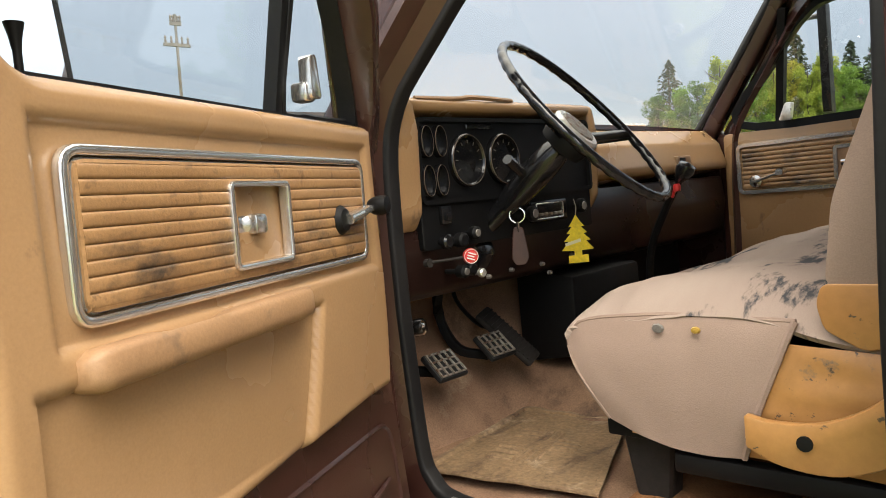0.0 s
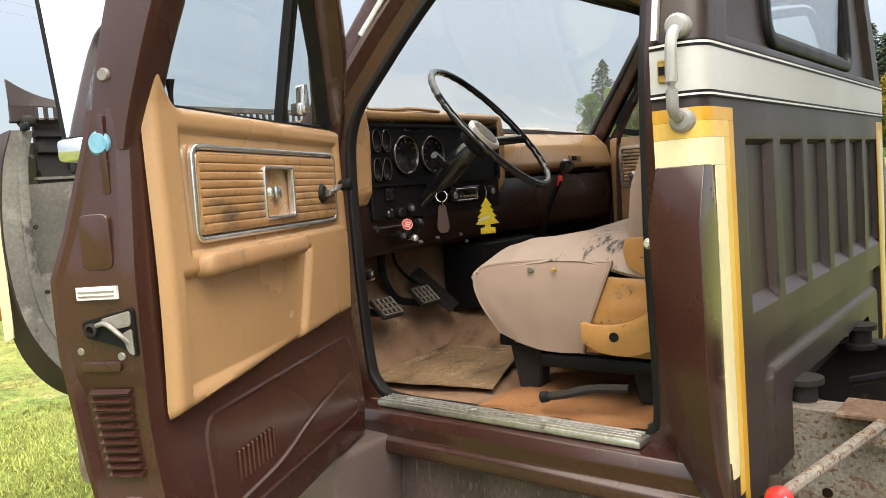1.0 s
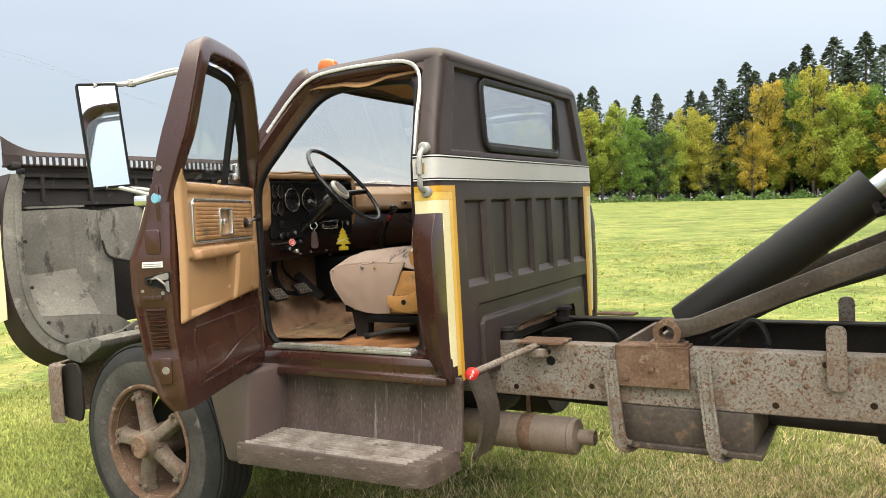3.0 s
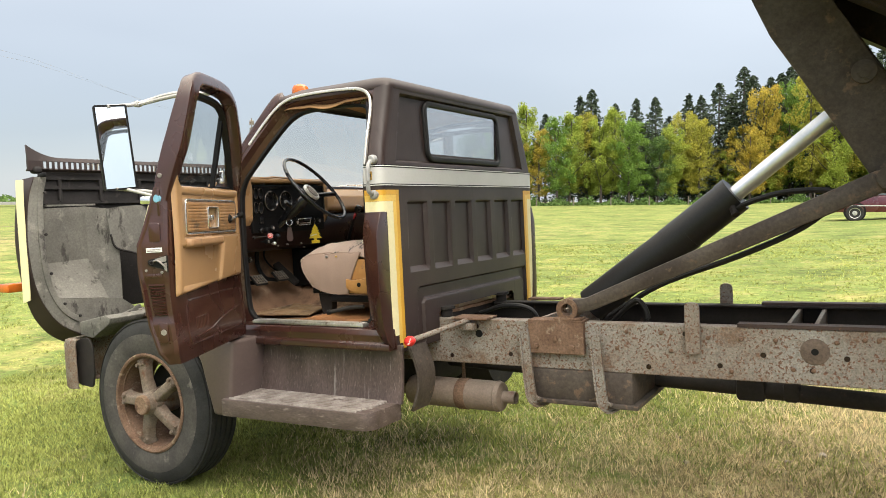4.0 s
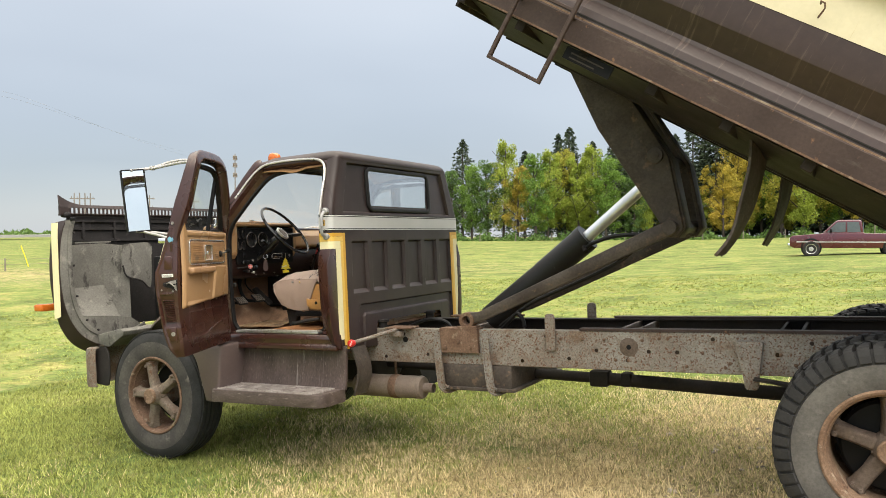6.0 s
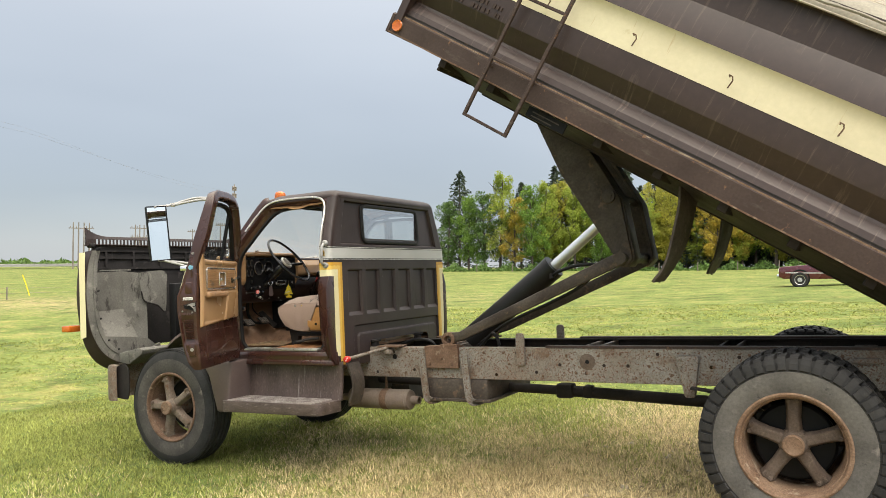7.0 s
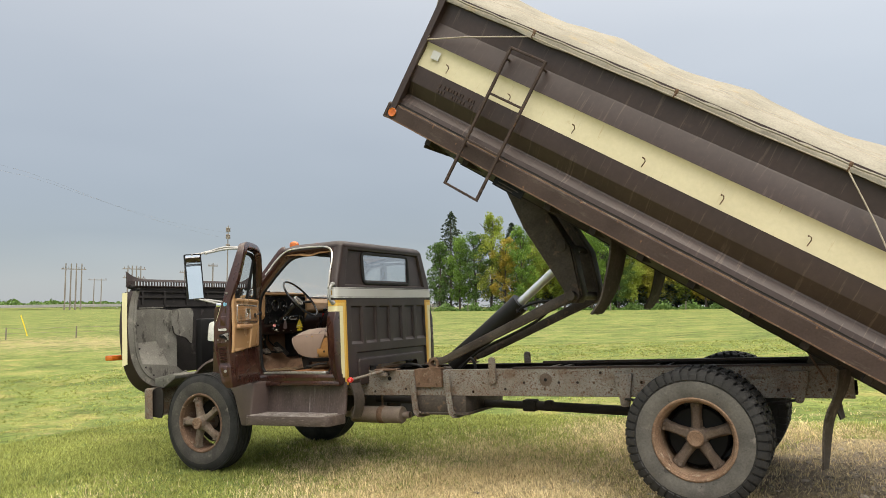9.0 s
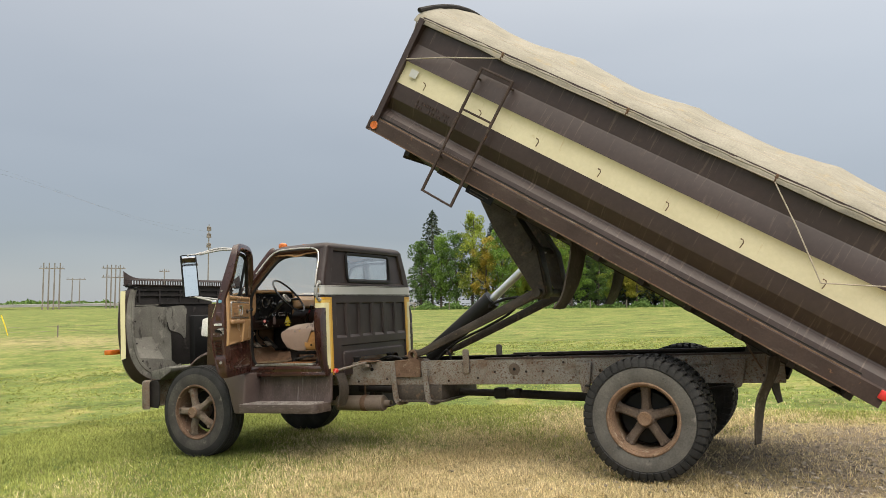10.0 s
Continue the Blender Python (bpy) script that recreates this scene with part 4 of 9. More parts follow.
def lug_mesh():
    """Heavy cross bars over the tread, each running a little way down the side wall."""
    V, F = [], []
    n = 48
    for i in range(n):
        for s in (-1, 1):
            a = 2 * math.pi * (i + (0.5 if s > 0 else 0)) / n
            k = 0.9 + 0.1 * math.sin(i * 2.3 + s)
            w0, w1 = 0.015 * k, 0.026 * k
            # stations from the centre line over the shoulder and down the side: width half, skew, radius, width place
            st = [(w0, -0.010, 0.517, -0.004), (w0 * 1.3, 0.0, 0.517, 0.05), (w1, 0.010, 0.513, 0.100), (w1, 0.012, 0.502, 0.117), (w1 * 0.96, 0.012, 0.47, 0.131), (w1 * 0.9, 0.012, 0.437, 0.138)]
            base = len(V)
            for hw, sk, r, h in st:
                for e, dr, dh in ((-1, 0, 0), (1, 0, 0), (1, -0.03, -0.012), (-1, -0.03, -0.012)):
                    x, t, z = r + (dr if h < 0.11 else dr * 0.3), sk + e * hw, s * (h + (dh if h > 0.11 else 0))
                    V.append((x * math.cos(a) - t * math.sin(a), x * math.sin(a) + t * math.cos(a), z))
            for q in range(len(st) - 1):
                p = base + q * 4
                for e in range(4):
                    F.append((p + e, p + (e + 1) % 4, p + 4 + (e + 1) % 4, p + 4 + e))
            F.append((base, base + 1, base + 2, base + 3))
            F.append((base + 20, base + 21, base + 22, base + 23))
    bm = B()
    vs = [bm.verts.new(v) for v in V]
    for f in F:
        bm.faces.new([vs[k] for k in f])
    return bm


def wall_ring():
    bm = B()
    lathe(bm, [(0.298, 0.121), (0.33, 0.128), (0.36, 0.1335), (0.41, 0.1335), (0.425, 0.131), (0.425, 0.126), (0.30, 0.112)], 64, None, True)
    return bm


def rim_mesh(out):
    """The demountable rim ring; out: how far its lip stands out of the tyre."""
    bm = B()
    lathe(bm, [(0.306, 0.118), (0.308, 0.128), (0.298, 0.133), (0.286, 0.128), (0.276, 0.10), (0.262, 0.05), (0.258, -0.10), (0.27, -0.12), (0.285, -0.115), (0.272, -0.09), (0.272, 0.10)], 56, None, True)
    return bm


def spider(front):
    """A cast five-spoke wheel centre."""
    bm = B()
    zc = 0.135 if front else 0.03
    lathe(bm, [(0.085, -0.10), (0.085, zc - 0.03), (0.070, zc), (0.062, zc + 0.012), (0.058, zc + 0.03), (0.045, zc + 0.042), (0.0, zc + 0.045)], 28)
    for i in range(5):
        a = 2 * math.pi * i / 5 + math.pi / 2 + 0.12
        m = Matrix.Rotation(a, 4, "Z")
        z0, z1 = zc - 0.035, (0.085 if front else 0.0)
        pts = [(0.05, z0), (0.15, (z0 + z1) / 2 + 0.005), (0.235, z1), (0.262, z1 - 0.01)]
        vs = sweep(bm, [Vector((r, 0, z)) for r, z in pts], fillet([(-0.050, -0.030), (0.050, -0.030), (0.030, 0.032), (-0.030, 0.032)], 0.014, 3), scales=[1.0, 0.84, 0.95, 1.12])
        bmesh.ops.transform(bm, matrix=m, verts=vs)
        for s in (-1, 1):
            vs = lathe(bm, [(0.016, z1 - 0.02), (0.016, z1 + 0.032), (0.011, z1 + 0.034), (0.011, z1 + 0.045)], 6, Matrix.Translation((0.243, s * 0.020, 0.0)))
            bmesh.ops.transform(bm, matrix=m, verts=vs)
    for i in range(10):
        a = 2 * math.pi * (i + 0.5) / 10
        lathe(bm, [(0.009, zc - 0.04), (0.009, zc - 0.012)], 6, Matrix.Translation((0.076 * math.cos(a), 0.076 * math.sin(a), 0)))
    return bm


def drum():
    bm = B()
    lathe(bm, [(0.22, -0.13), (0.225, -0.075), (0.21, -0.06), (0.06, -0.05)], 40)
    return bm


def make_wheel(kind, m, lugs, front, first=None):
    if first:
        o = twin(first, m)
        for c in first.children:
            k = twin(c, Matrix(), o)
            for key in ("label", "kind"):
                if key in c:
                    k[key] = c[key]
        o["label"] = first["label"]
        return o
    w = part("wheel", tyre_mesh(lugs), "tyre", truck, kind, angle=30, m=m)
    if lugs:
        tagged(part("tread", lug_mesh(), "tyre", w, flat=True), "heavy worn tread bars", kind="stuff")
    part("sidewall", wall_ring(), "tyre_front" if front else "tyre_wall", w)
    part("rim", rim_mesh(0), "rust" if front else "rim_rust", w, "rusty rim ring", angle=30)
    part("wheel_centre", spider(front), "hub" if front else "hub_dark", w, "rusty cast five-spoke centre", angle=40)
    # drum made black: the shade between the spokes is put into its colour
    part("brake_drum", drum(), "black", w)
    bm = B()
    zc = 0.135 if front else 0.03
    lathe(bm, [(0.060, zc + 0.025), (0.060, zc + 0.046), (0.052, zc + 0.052), (0.040, zc + 0.049), (0, zc + 0.050)], 22)
    part("hub_cap", bm, "rim_rust", w, "rusty hub cap")
    return w


def wheel_pose(x, y, z, side, spin=0):
    return Matrix.Translation((x, y, z)) @ Matrix.Rotation(radians(90 * -side), 4, "X") @ Matrix.Rotation(radians(spin), 4, "Z")


fw = make_wheel("worn grey tyre on a rusty five-spoke wheel", wheel_pose(0, -0.985, 0.512, -1, 10), False, True)
make_wheel("", wheel_pose(0, 0.985, 0.512, 1, 25), False, True, fw)
rw1 = make_wheel("lugged tyre on a rusty deep-dished wheel", wheel_pose(5.03, -1.04, 0.512, -1, -9), True, False)
make_wheel("", wheel_pose(5.03, -0.73, 0.512, -1, 40), True, False, rw1)
make_wheel("", wheel_pose(5.03, 1.04, 0.512, 1, 50), True, False, rw1)
make_wheel("", wheel_pose(5.03, 0.73, 0.512, 1, 10), True, False, rw1)
bm = B()
rod(bm, (5.03, -0.9, 0.512), (5.03, 0.9, 0.512), 0.07, 16)
lathe(bm, [(0.02, -0.17), (0.15, -0.12), (0.19, 0), (0.15, 0.12), (0.02, 0.17)], 24, Matrix.Translation((5.03, 0, 0.512)))
part("rear_axle", bm, "frame_dark", truck)
bm = B()
box(bm, (-0.05, -0.85, 0.40), (0.05, 0.85, 0.50), 0.02)
part("front_axle", bm, "frame_dark", truck)

# ---- tipping box ----
TH = radians(32.9)
BOX = Matrix(((math.cos(TH), 0, math.sin(TH), 2.53), (0, 1, 0, 0), (-math.sin(TH), 0, math.cos(TH), 3.40), (0, 0, 0, 1)))
LEN, HY = 5.03, 1.22
# side profile: stand-out from the side plane against height
SIDE = [(-0.06, -0.045), (0.03, -0.045), (0.03, 0.085), (0.012, 0.10), (0.0, 0.16), (-0.045, 0.215), (-0.05, 0.235), (0.012, 0.345), (0.014, 0.36), (0.014, 0.497), (0.016, 0.50), (0.006, 0.60), (0.002, 0.645), (0.004, 0.68), (0.014, 0.708), (0.024, 0.722), (0.022, 0.735), (-0.010, 0.90), (-0.018, 0.915), (-0.016, 1.10), (0.015, 1.12), (0.015, 1.17), (-0.05, 1.17)]
bands = [("rub_rail", 0, 4, "rusty_rail", "rust-edged brown rub rail"), ("lower_panel", 3, 8, "box_brown", ""), ("brown_band", 7, 11, "box_brown", ""), ("cream_band", 10, 16, "box_cream", "cream painted band"), ("upper_panel", 15, 23, "box_brown", "")]
gb = B()
prism(gb, [(0.05, 0.0), (LEN - 0.02, 0.0), (LEN - 0.02, 0.04), (0.05, 0.04)], "y", -1.19, 1.19, 0.004, 1)
grain_box = part("grain_box", gb, "frame_dark", truck, "tipped brown steel grain box with cream band", m=BOX)


def side_panel(name, i0, i1, material, label, s):
    bm = B()
    pr = SIDE[i0:i1]
    va = [[bm.verts.new((a, s * (HY + p[0]), p[1])) for p in pr] for a in np.linspace(0.06 if name != "rub_rail" else 0.0, LEN, 12)]
    for r1, r2 in zip(va, va[1:]):
        for j in range(len(pr) - 1):
            bm.faces.new((r1[j], r1[j + 1], r2[j + 1], r2[j]))
    return part(name, bm, material, grain_box, label, thick=0.006, off=-1 if s < 0 else 1, angle=25)


for s in (-1, 1):
    for b in bands:
        side_panel(*b, s)
# front wall, tailgate, floor sills
bm = B()
prism(bm, [(-1.2, 0.02), (1.2, 0.02), (1.2, 1.14), (-1.2, 1.14)], "x", 0.06, 0.085, 0.003, 1)
part("front_wall", bm, "box_brown", grain_box)
bm = B()
prism(bm, [(-1.2, -0.02), (1.2, -0.02), (1.2, 1.14), (-1.2, 1.14)], "x", LEN - 0.04, LEN, 0.003, 1)
part("tailgate", bm, "box_brown", grain_box)
for s in (-1, 1):
    bm = B()
    sweep(bm, [(0.07, s * 1.235, 0.02), (0.07, s * 1.235, 1.15)], [(-0.03, -0.03), (0.03, -0.03), (0.03, 0.03), (-0.03, 0.03)])
    part("corner_post", bm, "box_brown", grain_box)
    bm = B()
    prism(bm, [(s * 0.40, -0.16), (s * 0.52, -0.16), (s * 0.52, -0.145), (s * 0.42, -0.145), (s * 0.42, -0.015), (s * 0.52, -0.015), (s * 0.52, 0.0), (s * 0.40, 0.0)], "x", 0.55, LEN - 0.15)
    part("long_sill", bm, "under", grain_box, "steel long sill under the box, coloured dark for the shade there")
for i in range(11):
    bm = B()
    a = 0.5 + i * 0.43
    box(bm, (a, -1.2, -0.10), (a + 0.06, 1.2, -0.002), 0.004, 1)
    part("cross_bearer", bm, "under", grain_box)

# hoist
bm = B()
prism(bm, [(2.47, 1.07), (2.49, 1.105), (2.57, 1.112), (3.87, 1.668), (3.93, 1.675), (3.965, 1.63), (3.94, 1.595), (2.62, 1.055), (2.51, 1.025)], "y", -0.45, -0.40, 0.008, 2)
o = part("lower_hoist_arm", bm, "arm", truck, "rust-brown steel hoist arm")
mirror_y(o)
bm = B()
prism(bm, [(3.22, 2.895), (3.61, 2.62), (3.915, 2.08), (3.985, 1.63), (3.945, 1.565), (3.88, 1.575), (3.84, 1.67), (3.72, 1.88), (3.47, 2.30)], "y", -0.39, -0.33, 0.01, 2)
o = part("upper_hoist_arm", bm, "arm", truck, "dark steel tapered hoist plate")
mirror_y(o)
for s in (-1, 1):
    bm = B()
    prism(bm, [(3.93, 2.07), (4.00, 1.63), (3.95, 1.565), (3.935, 1.575), (3.97, 1.635), (3.91, 2.06), (3.62, 2.55), (3.63, 2.58)], "y", s * 0.36, s * 0.19, 0.004, 1)
    part("hoist_web", bm, "arm", truck)
bm = B()
rod(bm, (3.0, 0, 1.42), (2.45, 0, 1.02), 0.098, 24)
rod(bm, (2.9, 0, 1.35), (3.235, 0, 1.60), 0.098, 24)
part("hoist_cylinder", bm, "cyl", truck, "black hydraulic cylinder")
bm = B()
rod(bm, (3.2, 0, 1.575), (3.86, 0, 2.09), 0.042, 20)
part("cylinder_rod", bm, "piston", truck, "bright chromed piston rod")
bm = B()
rod(bm, (3.85, -0.42, 2.09), (3.85, 0.42, 2.09), 0.035, 16)
rod(bm, (3.92, -0.48, 1.635), (3.92, 0.48, 1.635), 0.04, 16)
part("hoist_pin", bm, "arm", truck)


# ---- driver's door, swung open; u along it from the hinge, n inwards ----
DOOR = pose(0.66, -0.97, 0, 0, 0, -64)


def n_out(z):
    return float(np.interp(z, [0.94, 1.0, 1.12, 1.38, 1.50, 1.57, 1.72, 1.86, 2.02, 2.2], [-0.01, -0.045, -0.077, -0.109, -0.107, -0.078, -0.030, 0.004, 0.055, 0.11]))


def n_in(z):
    return float(np.interp(z, [0.94, 1.03, 1.27, 1.77, 2.2], [0.045, 0.05, 0.033, 0.045, 0.125]))


def u_rear(z):
    return float(np.interp(z, [0.93, 1.0, 1.2, 1.5, 1.77, 1.95, 2.12], [0.90, 0.935, 0.95, 0.955, 0.935, 0.915, 0.88]))


bm = B()
rings = []
for z in list(np.linspace(0.945, 1.76, 42)):
    a, b, r = n_out(z), n_in(z), u_rear(z)
    # pressed steps down the rear end face
    st = 0.010 if 1.16 < z < 1.34 else 0.0
    lp = [(0.0, a + 0.03), (0.03, a), (0.5, a - 0.004), (r - 0.02, a), (r + 0.006, a + 0.003), (r + 0.006, a + 0.012), (r - st, a + 0.022), (r - 0.004 - st, b - 0.022), (r - 0.016, b - 0.006), (r - 0.045, b), (0.5, b), (0.02, b), (0.0, b - 0.02)]
    rings.append([bm.verts.new((u, n, z)) for u, n in lp])
for r1, r2 in zip(rings, rings[1:]):
    k = len(r1)
    for j in range(k):
        bm.faces.new((r1[j], r1[(j + 1) % k], r2[(j + 1) % k], r2[j]))
bm.faces.new(rings[0])
bm.faces.new(rings[-1])
driver_door = part("driver_door", bm, "brown", truck, "open glossy brown door with tan inner panel", m=DOOR, angle=28)


def dn(u, z, d=0.0):
    return (u, n_in(z) - 0.028 + d, z)


WF = smooth_line([(0.893, 0, 1.70), (0.885, 0, 1.90), (0.863, 0, 2.10), (0.842, 0, 2.20), (0.79, 0, 2.252), (0.68, 0, 2.264), (0.46, 0, 2.262), (0.355, 0, 2.228), (0.24, 0, 2.10), (0.12, 0, 1.93), (0.045, 0, 1.81), (0.02, 0, 1.73)], 5)
wid = list(np.interp(np.arange(len(WF)), [0, 8, 16, 22, 40, len(WF) - 1], [1.5, 1.45, 1.3, 1.2, 1.1, 1.1]))
bm = B()
dep = [float(np.interp(p.z, [1.72, 1.80, 1.95, 2.24], [0.72, 0.85, 1.0, 0.70])) for p in WF]
sweep(bm, [(p.x, (n_in(p.z) + n_out(p.z)) / 2 + 0.02 * min(1, max(0, (p.z - 1.72) / 0.25)), p.z) for p in WF], fillet([(-0.028, -0.048), (0.028, -0.048), (0.028, 0.048), (-0.028, 0.048)], 0.014, 3), up=(0, 1, 0.25), scales=dep, wide=[w / d for w, d in zip(wid, dep)])
part("window_frame", bm, "brown", driver_door, "brown door window frame")
bm = B()
sweep(bm, [(p.x - (p.x - 0.5) * (0.105 if p.x > 0.5 else 0.075), n_in(p.z) - 0.025, p.z - 0.05 * max(0, (p.z - 1.9) / 0.3)) for p in WF], [(-0.011, -0.016), (0.011, -0.016), (0.011, 0.016), (-0.011, 0.016)], up=(0, 1, 0.25))
part("window_channel", bm, "rubber", driver_door)
bm = B()
sweep(bm, [(0.055, n_in(1.765) - 0.03, 1.765), (0.88, n_in(1.765) - 0.03, 1.765)], [(-0.02, -0.012), (0.02, -0.012), (0.02, 0.012), (-0.02, 0.012)])
part("window_sill", bm, "rubber", driver_door)
bm = B()
lp = [(0.06, 1.75), (0.14, 1.91), (0.25, 2.08), (0.345, 2.19), (0.43, 2.235), (0.70, 2.235), (0.79, 2.19), (0.84, 2.08), (0.868, 1.90), (0.875, 1.75)]
vs1 = [bm.verts.new((u, n_in(z) - 0.045, z)) for u, z in lp]
vs2 = [bm.verts.new((u, n_in(z) - 0.049, z)) for u, z in lp]
bm.faces.new(vs1)
bm.faces.new(vs2)
for i in range(len(lp)):
    j = (i + 1) % len(lp)
    bm.faces.new((vs1[i], vs1[j], vs2[j], vs2[i]))
o = part("window_glass", bm, "glass", driver_door, "raised window glass")
o.visible_shadow = False
bm = B()
sweep(bm, [dn(0.335, 1.76), dn(0.33, 1.95), dn(0.318, 2.20)], fillet([(-0.010, -0.012), (0.010, -0.012), (0.010, 0.012), (-0.010, 0.012)], 0.004, 2), up=(0, 1, 0))
part("vent_post", bm, "black", driver_door)
bm = B()
sweep(bm, [dn(u, z, -0.004) for u, z in close_line([(0.305, 1.785), (0.30, 1.95), (0.292, 2.09), (0.262, 2.075), (0.17, 1.95), (0.085, 1.83), (0.075, 1.785), (0.12, 1.778), (0.24, 1.778)], 3)], ring(0.010, 6), True, (0, 1, 0))
part("vent_seal", bm, "rubber", driver_door)
bm = B()
box(bm, (0.265, 0.0, 1.795), (0.295, 0.03, 1.825), 0.006, m=Matrix.Translation((0, n_in(1.8) - 0.02, 0)))
prism(bm, fillet([(0.255, 1.80), (0.29, 1.80), (0.285, 1.865), (0.262, 1.87)], 0.008, 3), "y", 0.045, 0.066, 0.004, 2)
part("vent_latch", bm, "trim", driver_door, "chrome vent window latch")
bm = B()
lathe(bm, [(0.004, 0), (0.004, 0.025), (0.006, 0.038), (0.009, 0.050), (0.0, 0.052)], 12, Matrix.Translation((0.812, 0.048, 1.765)))
part("lock_knob", bm, "black", driver_door, "black lock knob")

# tan inner panel with a raised border, an ironed-in recess and a lower pocket
PU0, PU1 = 0.075, 0.895


def panel_pt(u, v):
    x = PU0 + (PU1 - PU0) * u
    lo = 1.298 - 0.038 * max(0, (u - 0.1)) / 0.9
    hi = 1.765 + 0.075 * max(0, (x - 0.80) / 0.095) ** 2
    z = lo + (hi - lo) * v
    n = n_in(z) + 0.020
    # rounded edge
    e = min(x - PU0, PU1 - x, z - lo, hi - z)
    n -= 0.018 * max(0, 1 - e / 0.012) ** 2
    # recess that holds the pleated pad
    k = min(1, max(0, (min(x - 0.105, 0.83 - x, z - 1.516, 1.735 - z)) / 0.005))
    n -= 0.009 * k
    # pocket area below the arm rest is set back, with a step on the hinge side
    k = min(1, max(0, (min(x - (0.375 - (z - 1.30) * 0.28), 0.86 - x, 1.49 - z) ) / 0.007))
    n -= 0.014 * k * min(1, max(0, (z - 1.275) / 0.02))
    n += 0.004 * math.sin(v * 5)
    return (x, n, z)


bm = B()
sheet(bm, panel_pt, 190, 110)
inner = part("inner_panel", bm, "tan", driver_door, "tan moulded plastic panel", thick=0.006, off=-1, angle=60)
# pleated pad
bm = B()
PZ0, PZ1, NP = 1.552, 1.690, 9


def pleat_pt(u, v):
    x = 0.155 + (0.785 - 0.155) * u
    z = PZ0 + (PZ1 - PZ0) * v
    f = (v * NP) % 1.0
    n = n_in(z) + 0.022 + 0.0055 * (abs(math.sin(math.pi * f)) ** 0.12)
    return (x, n, z)


sheet(bm, pleat_pt, 40, NP * 9, lambda u, v: 0.412 < 0.155 + 0.63 * u < 0.540 and 1.568 < PZ0 + 0.138 * v < 1.664)
part("pleated_pad", bm, "pleat", driver_door, "brown pleated vinyl, dark stained", thick=0.004, angle=60)
bm = B()
tr = rrect(0.140, 0.797, 1.540, 1.703, 0.022, 5)
sweep(bm, [(u, n_in(z) + 0.020, z) for u, z in tr], fillet([(-0.0055, -0.006), (0.0055, -0.006), (0.0055, 0.007), (-0.0055, 0.007)], 0.004, 3), True, (0, 1, 0))
sweep(bm, [(u, n_in(z) + 0.022, z) for u, z in rrect(0.150, 0.787, 1.550, 1.693, 0.014, 5)], ring(0.0028, 6), True, (0, 1, 0))
part("trim_frame", bm, "trim", driver_door, "chrome trim frame")
bm = B()
sweep(bm, [(u, n_in(z) + 0.026, z) for u, z in rrect(0.152, 0.786, 1.552, 1.691, 0.012, 4)], ring(0.003, 5), True, (0, 1, 0))
part("trim_piping", bm, "pleat", driver_door)
bm = B()
cu = rrect(0.408, 0.545, 1.564, 1.668, 0.008, 3)
sweep(bm, [(u, n_in(z) + 0.026, z) for u, z in cu], fillet([(-0.004, -0.008), (0.004, -0.008), (0.004, 0.008), (-0.004, 0.008)], 0.003, 2), True, (0, 1, 0))
part("handle_bezel", bm, "trim", driver_door, "chrome handle surround")
bm = B()
box(bm, (0.412, 0.036, 1.568), (0.541, 0.040, 1.664))
part("handle_cup", bm, "tan_pad", driver_door)
bm = B()
box(bm, (0.460, 0.045, 1.604), (0.538, 0.058, 1.630), 0.005)
box(bm, (0.464, 0.042, 1.603), (0.492, 0.072, 1.630), 0.006)
part("door_handle", bm, "trim", driver_door, "chrome inner door handle")
# arm rest: a slim padded bar with a finger hollow
bm = B()
arm = []
for i in range(33):
    t = i / 32
    u = 0.385 + 0.425 * t
    zc = 1.499 - 0.002 * t
    h = 0.0205
    d = 0.040 + 0.006 * math.sin(t * math.pi)
    k = min(1, min(t, 1 - t) / 0.035) ** 0.5
    dip = 0.010 * math.exp(-((t - 0.62) / 0.12) ** 4)
    arm.append([bm.verts.new((u, n_in(1.5) + 0.012 + nn * d * (0.75 + 0.25 * k), zc + zz * h * (0.6 + 0.4 * k) - (dip if zz > 0.5 and nn < 0.9 else 0))) for nn, zz in ((0, 0.95), (0.6, 1.05), (0.90, 1.0), (1.0, 0.7), (1.02, -0.3), (0.95, -0.8), (0.6, -1.05), (0, -1.05))])
for r1, r2 in zip(arm, arm[1:]):
    for j in range(8):
        bm.faces.new((r1[j], r1[(j + 1) % 8], r2[(j + 1) % 8], r2[j]))
bm.faces.new(arm[0])
bm.faces.new(arm[-1])
part("arm_rest", bm, "tan_pad", driver_door, "worn tan arm rest", angle=60)
# window crank
bm = B()
lathe(bm, [(0.024, 0), (0.024, 0.008), (0.018, 0.016), (0.0, 0.018)], 20, Matrix.Translation((0.242, n_in(1.6) + 0.022, 1.608)) @ Matrix.Rotation(radians(-90), 4, "X"))
part("crank_base", bm, "black", driver_door)
bm = B()
sweep(bm, [(0.242, n_in(1.6) + 0.036, 1.608), (0.20, n_in(1.6) + 0.040, 1.615), (0.160, n_in(1.6) + 0.044, 1.624)], fillet([(-0.014, -0.007), (0.014, -0.007), (0.014, 0.007), (-0.014, 0.007)], 0.005, 2), scales=[1.15, 1.0, 0.75])
part("window_crank", bm, "trim", driver_door, "chrome window crank")
bm = B()
lathe(bm, [(0.010, 0), (0.015, 0.008), (0.017, 0.022), (0.015, 0.034), (0.0, 0.036)], 16, Matrix.Translation((0.150, n_in(1.6) + 0.040, 1.626)) @ Matrix.Rotation(radians(-90), 4, "X"))
part("crank_knob", bm, "black", driver_door)
